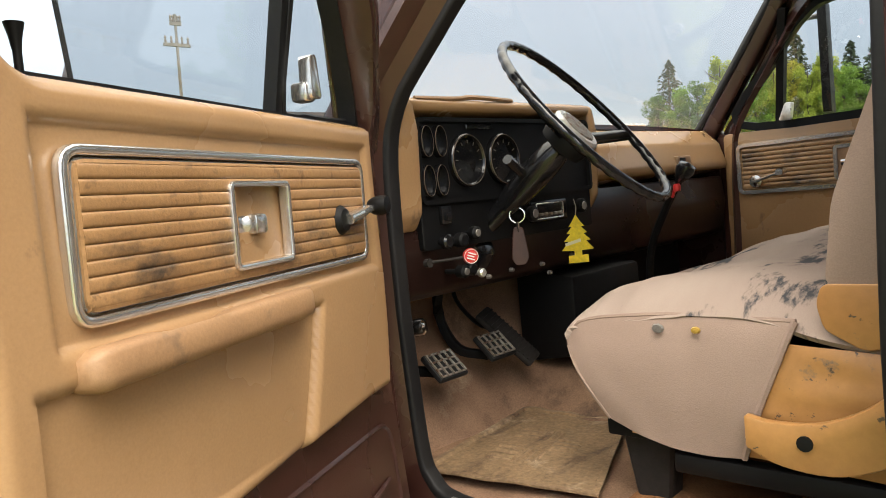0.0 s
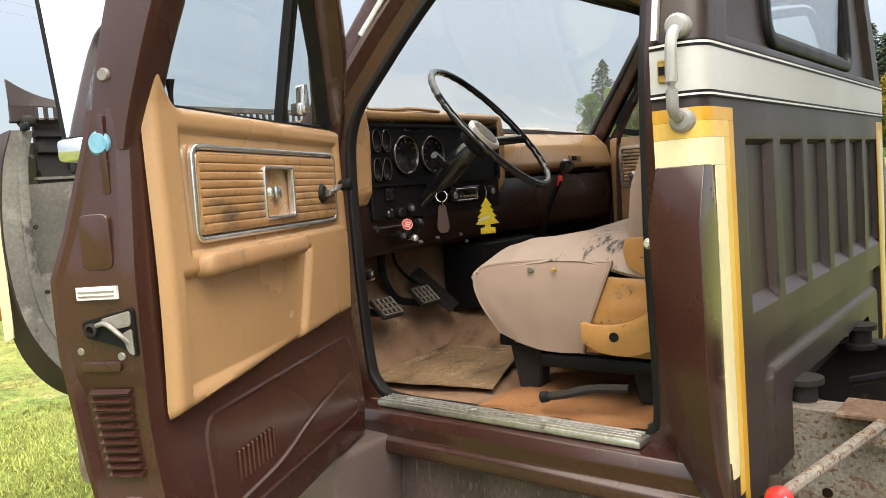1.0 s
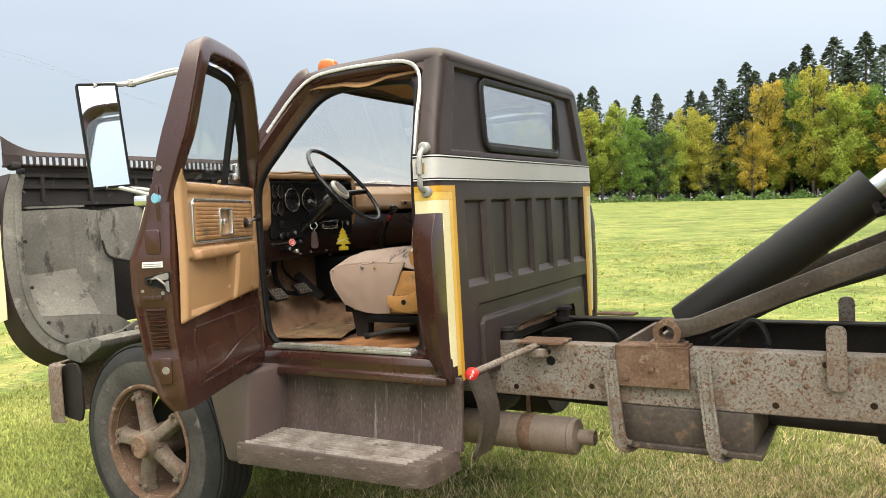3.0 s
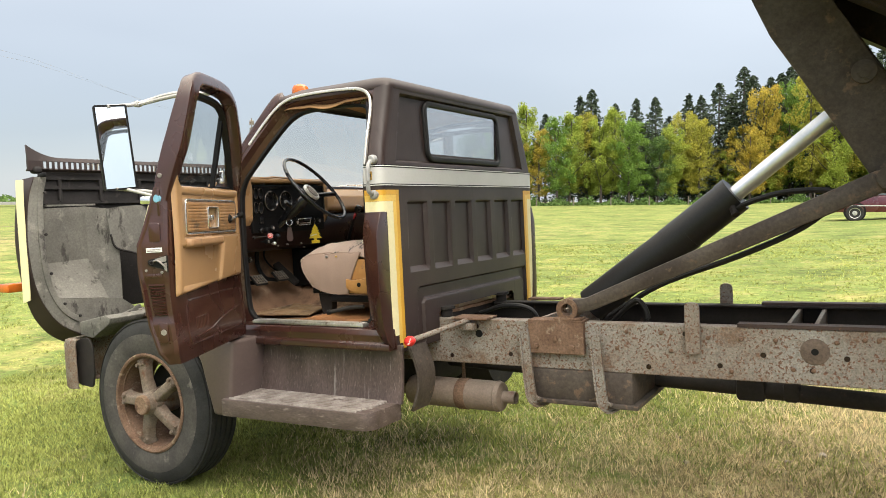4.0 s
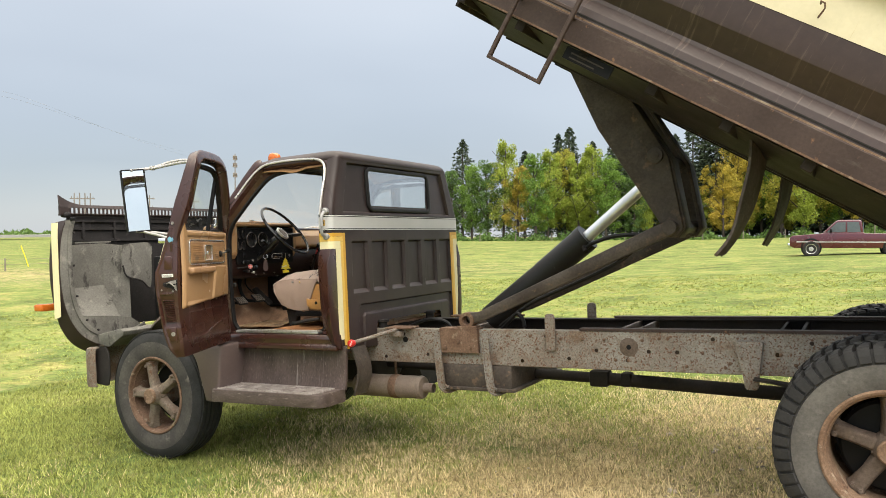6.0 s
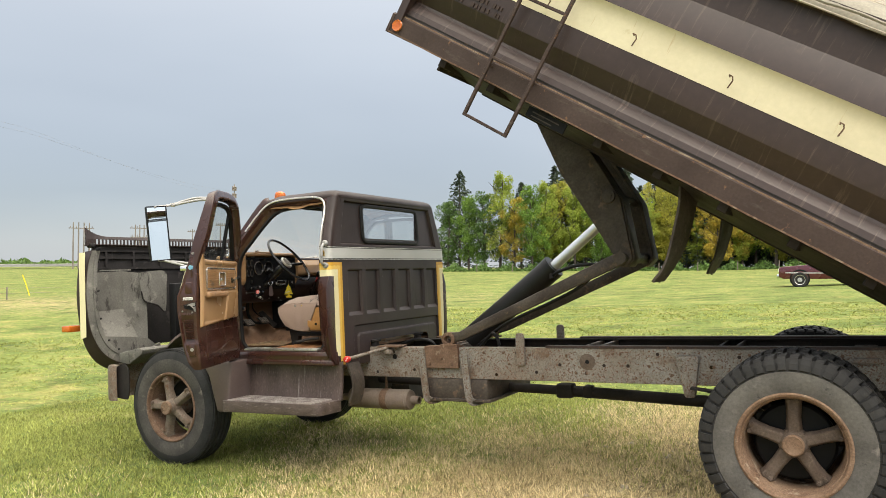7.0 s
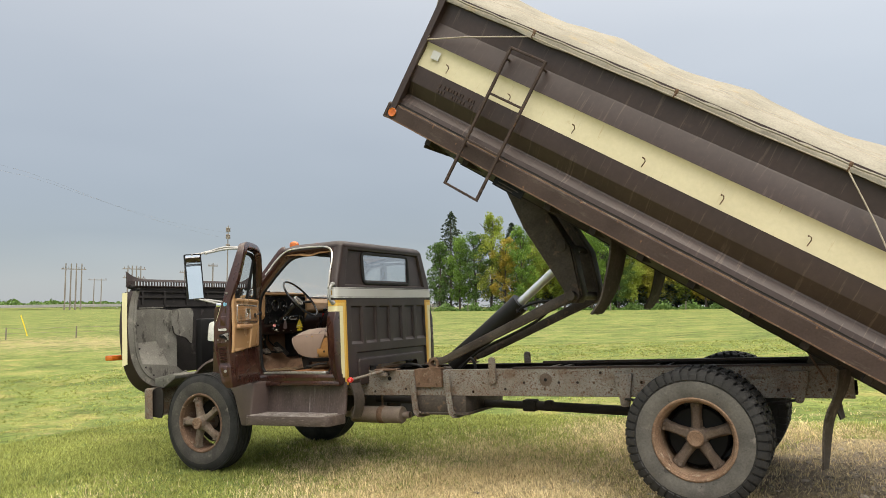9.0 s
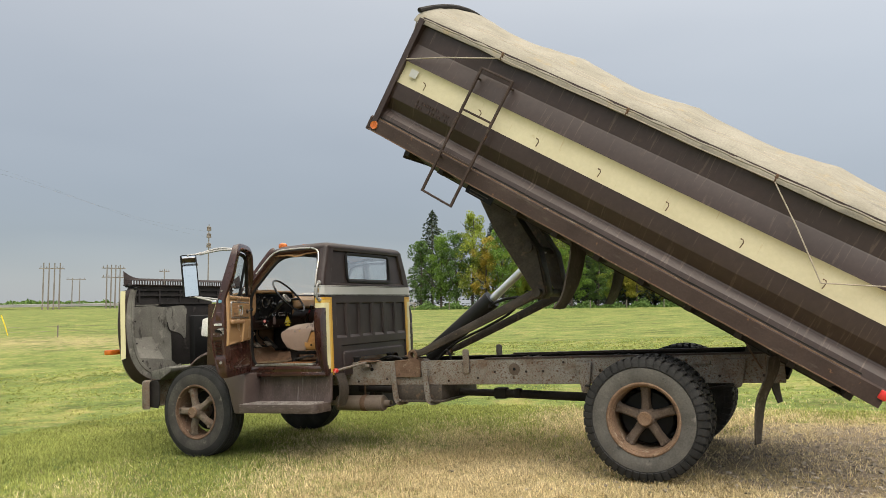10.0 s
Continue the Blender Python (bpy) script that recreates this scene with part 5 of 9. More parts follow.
# lower inner brown area: a pressed recess with small slots
bm = B()
lp = rrect(0.06, 0.80, 1.015, 1.225, 0.05, 5)
sweep(bm, [(u, n_in(z) - 0.002, z) for u, z in lp], [(-0.010, -0.003), (0.0, 0.006), (0.010, -0.003)], True, (0, 1, 0))
part("pressed_rib", bm, "brown", driver_door)
for i in range(9):
    bm = B()
    box(bm, (0.56 + i * 0.018, n_in(1.1) - 0.002, 1.075), (0.566 + i * 0.018, n_in(1.1) + 0.004, 1.135), 0.002, 1)
    part("slot", bm, "brown", driver_door)
bm = B()
sweep(bm, smooth_line([(0.10, n_in(1.1), 1.125), (0.28, n_in(1.1) + 0.002, 1.105), (0.40, n_in(1.1) + 0.003, 1.085), (0.55, n_in(1.08) + 0.002, 1.052), (0.74, n_in(1.05), 1.04)], 5), ring(0.006, 6), up=(0, 1, 0))
part("pressed_crease", bm, "brown", driver_door)
# rear end face: louvres, lock, label, sticker, screws, plug
for i in range(11):
    bm = B()
    z = 1.176 + i * 0.0135
    u = u_rear(z) - 0.012
    w0, w1 = n_out(z) + 0.033, n_in(z) - 0.028
    vs = [bm.verts.new(p) for p in ((u + 0.002, w0, z), (u + 0.002, w1, z), (u + 0.012, w1 - 0.002, z + 0.004), (u + 0.012, w0 + 0.002, z + 0.004), (u + 0.002, w0, z + 0.010), (u + 0.002, w1, z + 0.010))]
    for f in ((0, 1, 2, 3), (3, 2, 5, 4), (0, 3, 4), (1, 5, 2)):
        bm.faces.new([vs[q] for q in f])
    part("louvre", bm, "brown", driver_door)


for z0, z1 in ((1.628, 1.752), (1.512, 1.600), (1.352, 1.368), (1.05, 1.145)):
    bm = B()
    zm = (z0 + z1) / 2
    prism(bm, rrect(n_out(zm) + 0.036, n_in(zm) - 0.034, z0, z1, 0.014, 4), "x", u_rear(zm) - 0.016, u_rear(zm) + 0.003, 0.007, 3)
    part("end_pressing", bm, "brown", driver_door)


def on_end(name, z, n, r, material, label="", d=0.006, nseg=14):
    bm = B()
    lathe(bm, [(r, -0.004), (r, d * 0.6), (r * 0.8, d), (0, d)], nseg, Matrix.Translation((u_rear(z) - 0.004, n, z)) @ Matrix.Rotation(radians(90), 4, "Y"))
    part(name, bm, material, driver_door, label)


on_end("bumper_stop", 1.812, 0.012, 0.011, "screw", "small round metal plug", 0.010)
on_end("round_sticker", 1.708, -0.004, 0.019, "blue", "round pale blue sticker", 0.009, 24)
on_end("drain_plug", 1.10, -0.010, 0.017, "screw", "round metal plug", 0.007, 20)
for z, n in ((1.556, -0.018), (1.385, -0.070), (1.375, 0.002)):
    on_end("screw", z, n, 0.007, "screw", "", 0.004, 10)
bm = B()
z = 1.478
box(bm, (u_rear(z) - 0.003, -0.062, 1.467), (u_rear(z) + 0.003, 0.010, 1.487))
part("label_plate", bm, "white", driver_door, "small white label")
for i in range(2):
    bm = B()
    box(bm, (u_rear(z) + 0.0025, -0.058, 1.471 + i * 0.007), (u_rear(z) + 0.0045, 0.006, 1.4735 + i * 0.007))
    part("label_line", bm, "frame", driver_door)
bm = B()
z = 1.42
prism(bm, fillet([(-0.060, 1.432), (-0.02, 1.440), (0.034, 1.452), (0.034, 1.372), (0.010, 1.390), (-0.055, 1.408)], 0.008, 3), "x", u_rear(z) - 0.004, u_rear(z) + 0.003)
part("latch_hole", bm, "black", driver_door)
bm = B()
tube(bm, smooth_line([(u_rear(z) + 0.004, -0.035, 1.425), (u_rear(z) + 0.012, -0.010, 1.43), (u_rear(z) + 0.010, 0.012, 1.412), (u_rear(z) + 0.004, 0.022, 1.398)], 4), 0.004, 8)
part("door_latch", bm, "screw", driver_door, "worn metal latch")
bm = B()
prism(bm, fillet([(-0.024, 1.436), (0.030, 1.448), (0.030, 1.424), (0.004, 1.420)], 0.006, 3), "x", u_rear(z) + 0.001, u_rear(z) + 0.006, 0.0015, 1)
prism(bm, fillet([(0.012, 1.412), (0.030, 1.420), (0.031, 1.376), (0.020, 1.384)], 0.005, 3), "x", u_rear(z) + 0.001, u_rear(z) + 0.006, 0.0015, 1)
part("latch_plate", bm, "screw", driver_door, "worn bright latch plate")
bm = B()
lathe(bm, [(0.011, 0.0), (0.011, 0.008), (0.007, 0.010), (0.007, 0.002)], 14, Matrix.Translation((u_rear(z) + 0.001, -0.040, 1.420)) @ Matrix.Rotation(radians(90), 4, "Y"))
part("latch_rivet", bm, "frame_dark", driver_door)
bm = B()
box(bm, (0.88, n_out(1.70) - 0.055, 1.685), (0.93, n_out(1.70) - 0.005, 1.722), 0.008)
part("outer_handle", bm, "chrome", driver_door, "chrome outer door handle")
bm = B()
sheet(bm, lambda u, v: (0.05 + 0.88 * u, n_out(1.55 + 0.13 * v) - 0.0075, 1.55 + 0.13 * v), 4, 10)
part("door_stripe", bm, "stripe_cream", driver_door, thick=0.003)
# west-coast mirror on its arms
MIR = pose(0.295, -1.44, 2.025, 4.2, 0, -23) @ Matrix.Diagonal((1, 0.97, 1.045, 1))
bm = B()
prism(bm, rrect(-0.086, 0.086, -0.218, 0.218, 0.008, 3), "x", -0.03, -0.004, 0.006, 2)
mirror = part("wing_mirror", bm, "black", truck, "tall rectangular truck mirror", m=MIR)
bm = B()
sweep(bm, [(0.0, y, z) for y, z in rrect(-0.084, 0.084, -0.216, 0.216, 0.006, 2)], [(-0.005, -0.006), (0.005, -0.006), (0.005, 0.006), (-0.005, 0.006)], True, (1, 0, 0))
part("mirror_rim", bm, "black", mirror)
bm = B()
box(bm, (-0.004, -0.080, -0.211), (0.002, 0.080, 0.211))
part("mirror_glass", bm, "mirror", mirror, "flat mirror glass")
for pts, r in (([(0.285, -1.47, 2.245), (0.28, -1.36, 2.262), (0.29, -1.26, 2.285), (0.45, -1.16, 2.33), (0.70, -1.12, 2.30)], 0.011), ([(0.29, -1.27, 2.275), (0.55, -1.22, 2.30), (0.84, -1.25, 2.275)], 0.011), ([(0.29, -1.45, 1.80), (0.30, -1.36, 1.795), (0.42, -1.30, 1.775), (0.62, -1.26, 1.74)], 0.010), ([(0.30, -1.40, 1.80), (0.44, -1.36, 1.76), (0.66, -1.32, 1.70)], 0.009)):
    bm = B()
    tube(bm, smooth_line(pts, 5), r, 8)
    part("mirror_arm", bm, "grey_paint", truck, "pale grey tubular mirror arm")
bm = B()
box(bm, (0.272, -1.29, 2.262), (0.302, -1.255, 2.295), 0.005)
part("mirror_clamp", bm, "chrome_worn", truck)

# ---- front clip, tipped forward: the hood's rear edge now stands on top ----
def hood_top(y):
    return 2.115 + 0.085 * max(0, (abs(y) - 0.78) / 0.25) ** 2


HX = -1.215
bm = B()
sheet(bm, lambda u, v: (HX - 0.06 - 0.05 * (1 - u) ** 2, (2 * v - 1) * 0.92, 0.98 + 1.05 * u), 20, 30)
hood = part("tilt_hood", bm, "hood_under", truck, "tipped hood showing its dark underside", thick=0.02)
# slotted rear edge of the hood: strips above and below, bars between
NS = 44
for name, z0, z1 in (("edge_strip", None, 0.0), ("edge_strip", 2.020, 2.032)):
    bm = B()
    if z0 is None:
        a = [(HX, y, 2.088) for y in np.linspace(-1.03, 1.03, 60)]
        b = [(HX - 0.012, y, hood_top(y)) for y in np.linspace(-1.03, 1.03, 60)]
    else:
        a = [(HX - 0.02, y, z0) for y in np.linspace(-1.03, 1.03, 60)]
        b = [(HX, y, 2.036) for y in np.linspace(-1.03, 1.03, 60)]
    va, vb = [bm.verts.new(p) for p in a], [bm.verts.new(p) for p in b]
    for i in range(59):
        bm.faces.new((va[i], va[i + 1], vb[i + 1], vb[i]))
    part(name, bm, "brown_dull", hood, "brown edge with cowl slots", thick=0.01)
bar_mesh = None
for i in range(NS + 1):
    y = -0.925 + i * 1.85 / NS
    if bar_mesh is None:
        bm = B()
        box(bm, (-0.006, -0.0095, 2.032), (0.006, 0.0095, 2.092), 0.003, 1)
        bar_mesh = part("slot_bar", bm, "brown_dull", hood, m=Matrix.Translation((HX, y, 0)))
    else:
        twin(bar_mesh, Matrix.Translation((HX, y, 0)))
for s in (-1, 1):
    bm = B()
    prism(bm, [(s * 1.03, 2.02), (s * 0.935, 2.032), (s * 0.935, 2.09), (s * 1.03, 2.10)], "x", HX - 0.012, HX + 0.004)
    part("edge_end", bm, "brown_dull", hood)
    bm = B()
    box(bm, (HX - 0.05, s * 0.965 - 0.03, 2.0), (HX + 0.03, s * 0.965 + 0.03, 2.05), 0.02, 3)
    part("hinge_boss", bm, "hood_under", hood)
for z in (1.975, 1.905, 1.80):
    bm = B()
    sweep(bm, [(HX - 0.05, -0.92, z), (HX - 0.05, 0.92, z)], [(-0.03, -0.012), (0.02, -0.012), (0.02, 0.012), (-0.03, 0.012)])
    part("hood_rib", bm, "hood_under", hood)
for y in (-0.78, -0.45, -0.1, 0.25, 0.6):
    bm = B()
    box(bm, (HX - 0.07, y - 0.012, 1.80), (HX - 0.025, y + 0.012, 1.975), 0.004, 1)
    part("hood_rib", bm, "hood_under", hood)
# fender shell, seen from its open side
for s in (-1, 1):
    rim = smooth_line([(-0.99, s * 1.065, 1.96), (-0.99, s * 1.10, 1.80), (-0.985, s * 1.11, 1.50), (-0.975, s * 1.09, 1.25), (-0.965, s * 1.02, 1.08), (-0.955, s * 0.92, 0.985), (-0.95, s * 0.78, 0.94), (-0.95, s * 0.55, 0.95), (-0.95, s * 0.40, 1.0)], 5)
    bm = B()
    n = len(rim)
    rim_out = []
    for p in rim:
        d = Vector((0, p.y - s * 0.70, p.z - 1.5)).normalized() * 0.085
        rim_out.append(Vector((p.x - 0.012, p.y + d.y, p.z + (d.z if p.z < 1.5 else 0.0))))
    va = [bm.verts.new(p) for p in rim_out]
    vb = [bm.verts.new((p.x - 0.12, p.y * 1.008, p.z - 0.012 - 0.06 * min(1, max(0, (1.3 - p.z) / 0.2)))) for p in rim_out]
    vc = [bm.verts.new((p.x - 0.28, p.y * 0.90, p.z - 0.02 - 0.05 * min(1, max(0, (1.3 - p.z) / 0.2)))) for p in rim_out]
    vd = [bm.verts.new((p.x - 0.42, p.y * 0.74, p.z * 0.98 + 0.03)) for p in rim_out]
    for r1, r2 in ((va, vb), (vb, vc), (vc, vd)):
        for i in range(n - 1):
            bm.faces.new((r1[i], r1[i + 1], r2[i + 1], r2[i]))
    fender = part("front_fender", bm, "brown_dull", truck, "brown fender with yellow stripe, dusty grey inside", thick=0.012)
    bm = B()
    sweep(bm, rim, fillet([(-0.02, -0.012), (0.02, -0.012), (0.02, 0.012), (-0.02, 0.012)], 0.006, 2), up=(1, 0, 0))
    part("fender_lip", bm, "fibre", fender)
    bm = B()
    vi, vo = [bm.verts.new(p) for p in rim], [bm.verts.new(p) for p in rim_out]
    for i in range(n - 1):
        bm.faces.new((vi[i], vi[i + 1], vo[i + 1], vo[i]))
    part("fender_flange", bm, "fibre", fender, "dusty grey inner flange", thick=0.008)
    bm = B()
    prism(bm, [(s * 1.055, 1.13), (s * 1.02, 1.08), (s * 0.92, 0.985), (s * 0.78, 0.945), (s * 0.55, 0.955), (s * 0.42, 1.0), (s * 0.52, 1.07), (s * 0.63, 1.09)], "x", -0.99, -0.98)
    part("liner_skirt", bm, "fibre", fender)
    bm = B()
    a = [bm.verts.new((-1.006, s * (1.200 - 0.05 * max(0, z - 1.8)), z)) for z in np.linspace(1.14, 1.94, 12)]
    b = [bm.verts.new((-1.075, s * (1.209 - 0.05 * max(0, z - 1.8)), z)) for z in np.linspace(1.12, 1.94, 12)]
    for i in range(11):
        bm.faces.new((a[i], a[i + 1], b[i + 1], b[i]))
    part("fender_stripe", bm, "stripe_cream", fender, "cream painted stripe", thick=0.004)
    # wheel-house liner
    bm = B()
    y0, y1 = s * 1.055, s * 0.63
    q = [(-1.20, y0, 1.36), (-1.20, y1, 1.38), (-1.20, y1, 1.765), (-1.20, y0, 1.75), (-1.0, y0, 1.13), (-0.99, y1, 1.09), (-0.98, s * 0.52, 1.07), (-0.985, s * 0.52, 1.73)]
    v = [bm.verts.new(p) for p in q]
    for f in ((0, 1, 2, 3), (0, 4, 5, 1)):
        bm.faces.new([v[k] for k in f])
    bm.faces.new([v[1], v[5], v[6], v[7], v[2]])
    bmesh.ops.subdivide_edges(bm, edges=bm.edges[:], cuts=6, use_grid_fill=True)
    for vv_ in bm.verts:
        vv_.co.x += 0.004 * noise.noise(vv_.co * 5)
    part("wheel_house_liner", bm, "fibre", fender, "dusty grey wheel-house liner", thick=0.008, angle=25)
    bm = B()
    lp = smooth_line([(s * 0.62, 1.735), (s * 0.45, 1.755), (s * 0.285, 1.745), (s * 0.27, 1.60), (s * 0.285, 1.36), (s * 0.33, 1.335), (s * 0.40, 1.40), (s * 0.56, 1.45), (s * 0.60, 1.55)], 4)
    prism(bm, [(p.x, p.y) for p in [Vector((a, b, 0)) for a, b in [(q_[0], q_[1]) for q_ in lp]]], "x", -0.975, -0.965)
    part("splash_sheet", bm, "fibre", fender, "loose grey splash sheet")
    bm = B()
    tube(bm, [(-0.962, p[0], p[1]) for p in lp[-22:]], 0.008, 6)
    part("sheet_edging", bm, "hood_under", fender)
    bm = B()
    sweep(bm, [(-1.02, s * 1.04, 1.765), (-1.10, s * 0.62, 1.772)], [(-0.012, -0.004), (0.012, -0.004), (0.012, 0.008), (-0.012, 0.008)])
    part("liner_flange", bm, "fibre", fender)
    for k in range(7):
        t = k / 6
        p = rim[int(4 + t * (n - 9))]
        bm = B()
        lathe(bm, [(0.010, 0), (0.010, 0.012), (0, 0.014)], 6, Matrix.Translation((p.x + 0.008, p.y * 0.975, p.z + 0.012)) @ Matrix.Rotation(radians(90), 4, "Y"))
        part("bolt", bm, "hood_under", fender)
    bm = B()
    box(bm, (-1.38, s * 1.09 - 0.11, 1.185), (-1.26, s * 1.09 + 0.11, 1.245), 0.012)
    part("marker_lamp", bm, "amber", fender, "amber side marker lamp")
    bm = B()
    box(bm, (-0.98, s * 1.085 - 0.012, 1.955), (-0.93, s * 1.085 + 0.012, 1.985), 0.006)
    part("hood_catch", bm, "black", fender)
    # apron over the tyre
    bm = B()
    prism(bm, [(-0.84, 0.965), (-0.55, 1.02), (-0.50, 1.0), (-0.52, 0.96), (-0.70, 0.86), (-0.83, 0.88)], "y", s * 0.98, s * 0.60, 0.012, 2)
    part("apron", bm, "fibre", truck, "dusty grey apron ahead of the tyre")
# bumper
bm = B()
sh = smooth_line([(-0.80, -1.04, 0), (-0.87, -1.055, 0), (-0.93, -1.03, 0), (-0.97, -0.95, 0), (-1.0, -0.80, 0), (-1.02, 0, 0), (-1.0, 0.80, 0), (-0.97, 0.95, 0), (-0.93, 1.03, 0), (-0.87, 1.055, 0), (-0.80, 1.04, 0)], 5)
rows_ = []
for off, z in ((0.02, 0.525), (0.0, 0.545), (0.0, 0.82), (0.02, 0.85), (0.08, 0.86)):
    rows_.append([bm.verts.new((p.x + off * (1 if abs(p.y) < 1.02 else 0.3), p.y * (1 - off * 0.25), z)) for p in sh])
for r1, r2 in zip(rows_, rows_[1:]):
    for i in range(len(sh) - 1):
        bm.faces.new((r1[i], r1[i + 1], r2[i + 1], r2[i]))
bump = part("front_bumper", bm, "frame", truck, "scuffed grey steel bumper", thick=0.008)
for s in (-1, 1):
    bm = B()
    prism(bm, fillet([(-0.86, 0.545), (-0.70, 0.53), (-0.68, 0.62), (-0.68, 0.80), (-0.72, 0.87), (-0.86, 0.85)], 0.03, 3), "y", s * 1.0, s * 0.985, 0.003, 1)
    part("bumper_backing", bm, "frame_dark", bump)

# engine bay
bm = B()
box(bm, (-0.78, -0.42, 0.86), (-0.68, 0.42, 1.62), 0.02)
part("radiator", bm, "black", truck)
bm = B()
box(bm, (-0.55, -0.27, 0.75), (0.05, 0.27, 1.30), 0.06, 3)
lathe(bm, [(0.18, 0), (0.19, 0.02), (0.19, 0.10), (0.17, 0.12), (0, 0.125)], 28, Matrix.Translation((-0.22, 0, 1.33)))
part("engine", bm, "frame_dark", truck, "dark greasy engine with air cleaner")
for s in (-1, 1):
    bm = B()
    lathe(bm, [(0.56, -0.13), (0.56, 0.13), (0.53, 0.15), (0.53, -0.13)], 48, Matrix.Translation((0.0, s * 0.66, 0.62)) @ Matrix.Rotation(radians(90), 4, "X"), True)
    dl = [v for v in bm.verts if v.co.z < 0.95]
    bmesh.ops.delete(bm, geom=dl, context="VERTS")
    part("inner_fender", bm, "valance", truck, "dull mauve-grey inner fender")
bm = B()
tube(bm, smooth_line([(0.12, -0.55, 1.50), (-0.1, -0.52, 1.55), (-0.35, -0.46, 1.40), (-0.6, -0.40, 1.45)], 6), 0.016, 8)
part("heater_hose", bm, "rubber", truck)
bm = B()
prism(bm, fillet([(-0.34, 1.36), (-0.18, 1.34), (-0.15, 1.50), (-0.22, 1.58), (-0.31, 1.56)], 0.03, 4), "y", -0.66, -0.50, 0.02, 3)
lathe(bm, [(0.028, 1.56), (0.028, 1.60), (0.0, 1.605)], 16, Matrix.Translation((-0.25, -0.58, 0)))
part("washer_bottle", bm, "white", truck, "white plastic washer bottle")

# ---- cab interior ----
DX = 0.60
# tan dash pad: instrument hood on the driver's side, glove-box bulge on the other
bm = B()
prism(bm, [(0.30, 1.80), (0.34, 1.835), (0.585, 1.858), (0.612, 1.848), (0.612, 1.826), (0.56, 1.815), (0.40, 1.79)], "y", -0.83, -0.062, 0.008, 2)
for y0, y1 in ((-0.872, -0.752), (-0.078, -0.045)):
    prism(bm, [(0.36, 1.56), (0.585, 1.56), (0.612, 1.60), (0.622, 1.78), (0.612, 1.85), (0.58, 1.856), (0.36, 1.83)], "y", y0, y1, 0.014, 3)
dash = part("dash_pad", bm, "tan", truck, "tan padded dashboard with cracked hood", angle=50)
bm = B()
tube(bm, smooth_line([(0.60, -0.74, 1.853), (0.605, -0.62, 1.854), (0.60, -0.56, 1.860), (0.608, -0.50, 1.858), (0.60, -0.40, 1.856)], 5), 0.006, 6)
part("cracked_lip", bm, "tan_pad", dash)
bm = B()
prism(bm, [(0.30, 1.70), (0.33, 1.775), (0.44, 1.805), (0.52, 1.795), (0.575, 1.74), (0.60, 1.665), (0.595, 1.645), (0.50, 1.625), (0.30, 1.625)], "y", -0.06, 0.86, 0.02, 3)
part("glove_pad", bm, "tan", dash, "tan padded glove-box panel", angle=50)
bm = B()
box(bm, (0.585, 0.46, 1.668), (0.602, 0.56, 1.698), 0.004)
part("glove_latch", bm, "tan_pad", dash)
bm = B()
box(bm, (0.588, 0.475, 1.674), (0.605, 0.515, 1.692), 0.003)
part("latch_button", bm, "black", dash)
# black instrument panel
bm = B()
prism(bm, fillet([(-0.753, 1.515), (-0.08, 1.515), (-0.077, 1.81), (-0.753, 1.81)], 0.01, 3), "x", 0.50, DX, 0.003, 1)
panel = part("instrument_panel", bm, "black", truck, "black instrument panel with round gauges")
bm = B()
sweep(bm, [(DX + 0.004, y, z) for y, z in rrect(-0.749, -0.082, 1.622, 1.806, 0.012, 3)], [(-0.005, -0.006), (0.005, -0.006), (0.005, 0.006), (-0.005, 0.006)], True, (1, 0, 0))
part("panel_bezel", bm, "black", panel)


def gauge(y, z, ry, rz, face="black"):
    el = Matrix.Translation((DX + 0.001, y, z)) @ Matrix.Diagonal((1, ry, rz, 1)) @ Matrix.Rotation(radians(90), 4, "Y")
    bm = B()
    lathe(bm, [(0.86, 0.001), (0.86, 0.012), (0.93, 0.016), (1.0, 0.012), (1.0, 0.0)], 28, el)
    g = part("gauge", bm, "black_gloss", panel, "round black gauge")
    bm = B()
    lathe(bm, [(0.93, 0.0150), (0.95, 0.0172), (0.97, 0.0150)], 28, el, True)
    part("gauge_ring", bm, "hub_dark", g)
    return el


for y, z in ((-0.595, 1.712), (-0.463, 1.712)):
    gauge(y, z, 0.058, 0.062)
    for k in range(9):
        a = radians(210 - k * 30)
        bm = B()
        box(bm, (DX + 0.013, -0.0009, -0.004), (DX + 0.0145, 0.0009, 0.004), m=Matrix.Translation((0, y + 0.041 * math.cos(a), z + 0.043 * math.sin(a))) @ Matrix.Rotation(a - math.pi / 2, 4, "X"))
        part("tick", bm, "flap", panel)
for y, z in ((-0.728, 1.757), (-0.685, 1.757), (-0.732, 1.670), (-0.690, 1.670)):
    gauge(y, z, 0.019, 0.036)
bm = B()
box(bm, (DX + 0.001, -0.585, 1.785), (DX + 0.006, -0.49, 1.797), 0.002, 1)
part("warning_lights", bm, "black_gloss", panel)
# radio, switches, knobs
bm = B()
box(bm, (DX, -0.372, 1.545), (DX + 0.012, -0.215, 1.600), 0.004)
radio = part("radio", bm, "black_gloss", panel, "black push-button radio")
bm = B()
sweep(bm, [(DX + 0.013, y, z) for y, z in rrect(-0.352, -0.235, 1.553, 1.592, 0.003, 2)], ring(0.0018, 5), True, (1, 0, 0))
part("radio_trim", bm, "chrome_worn", radio)
for i in range(5):
    bm = B()
    box(bm, (DX + 0.010, -0.342 + i * 0.021, 1.560), (DX + 0.018, -0.328 + i * 0.021, 1.568), 0.002, 1)
    part("push_button", bm, "frame", radio)


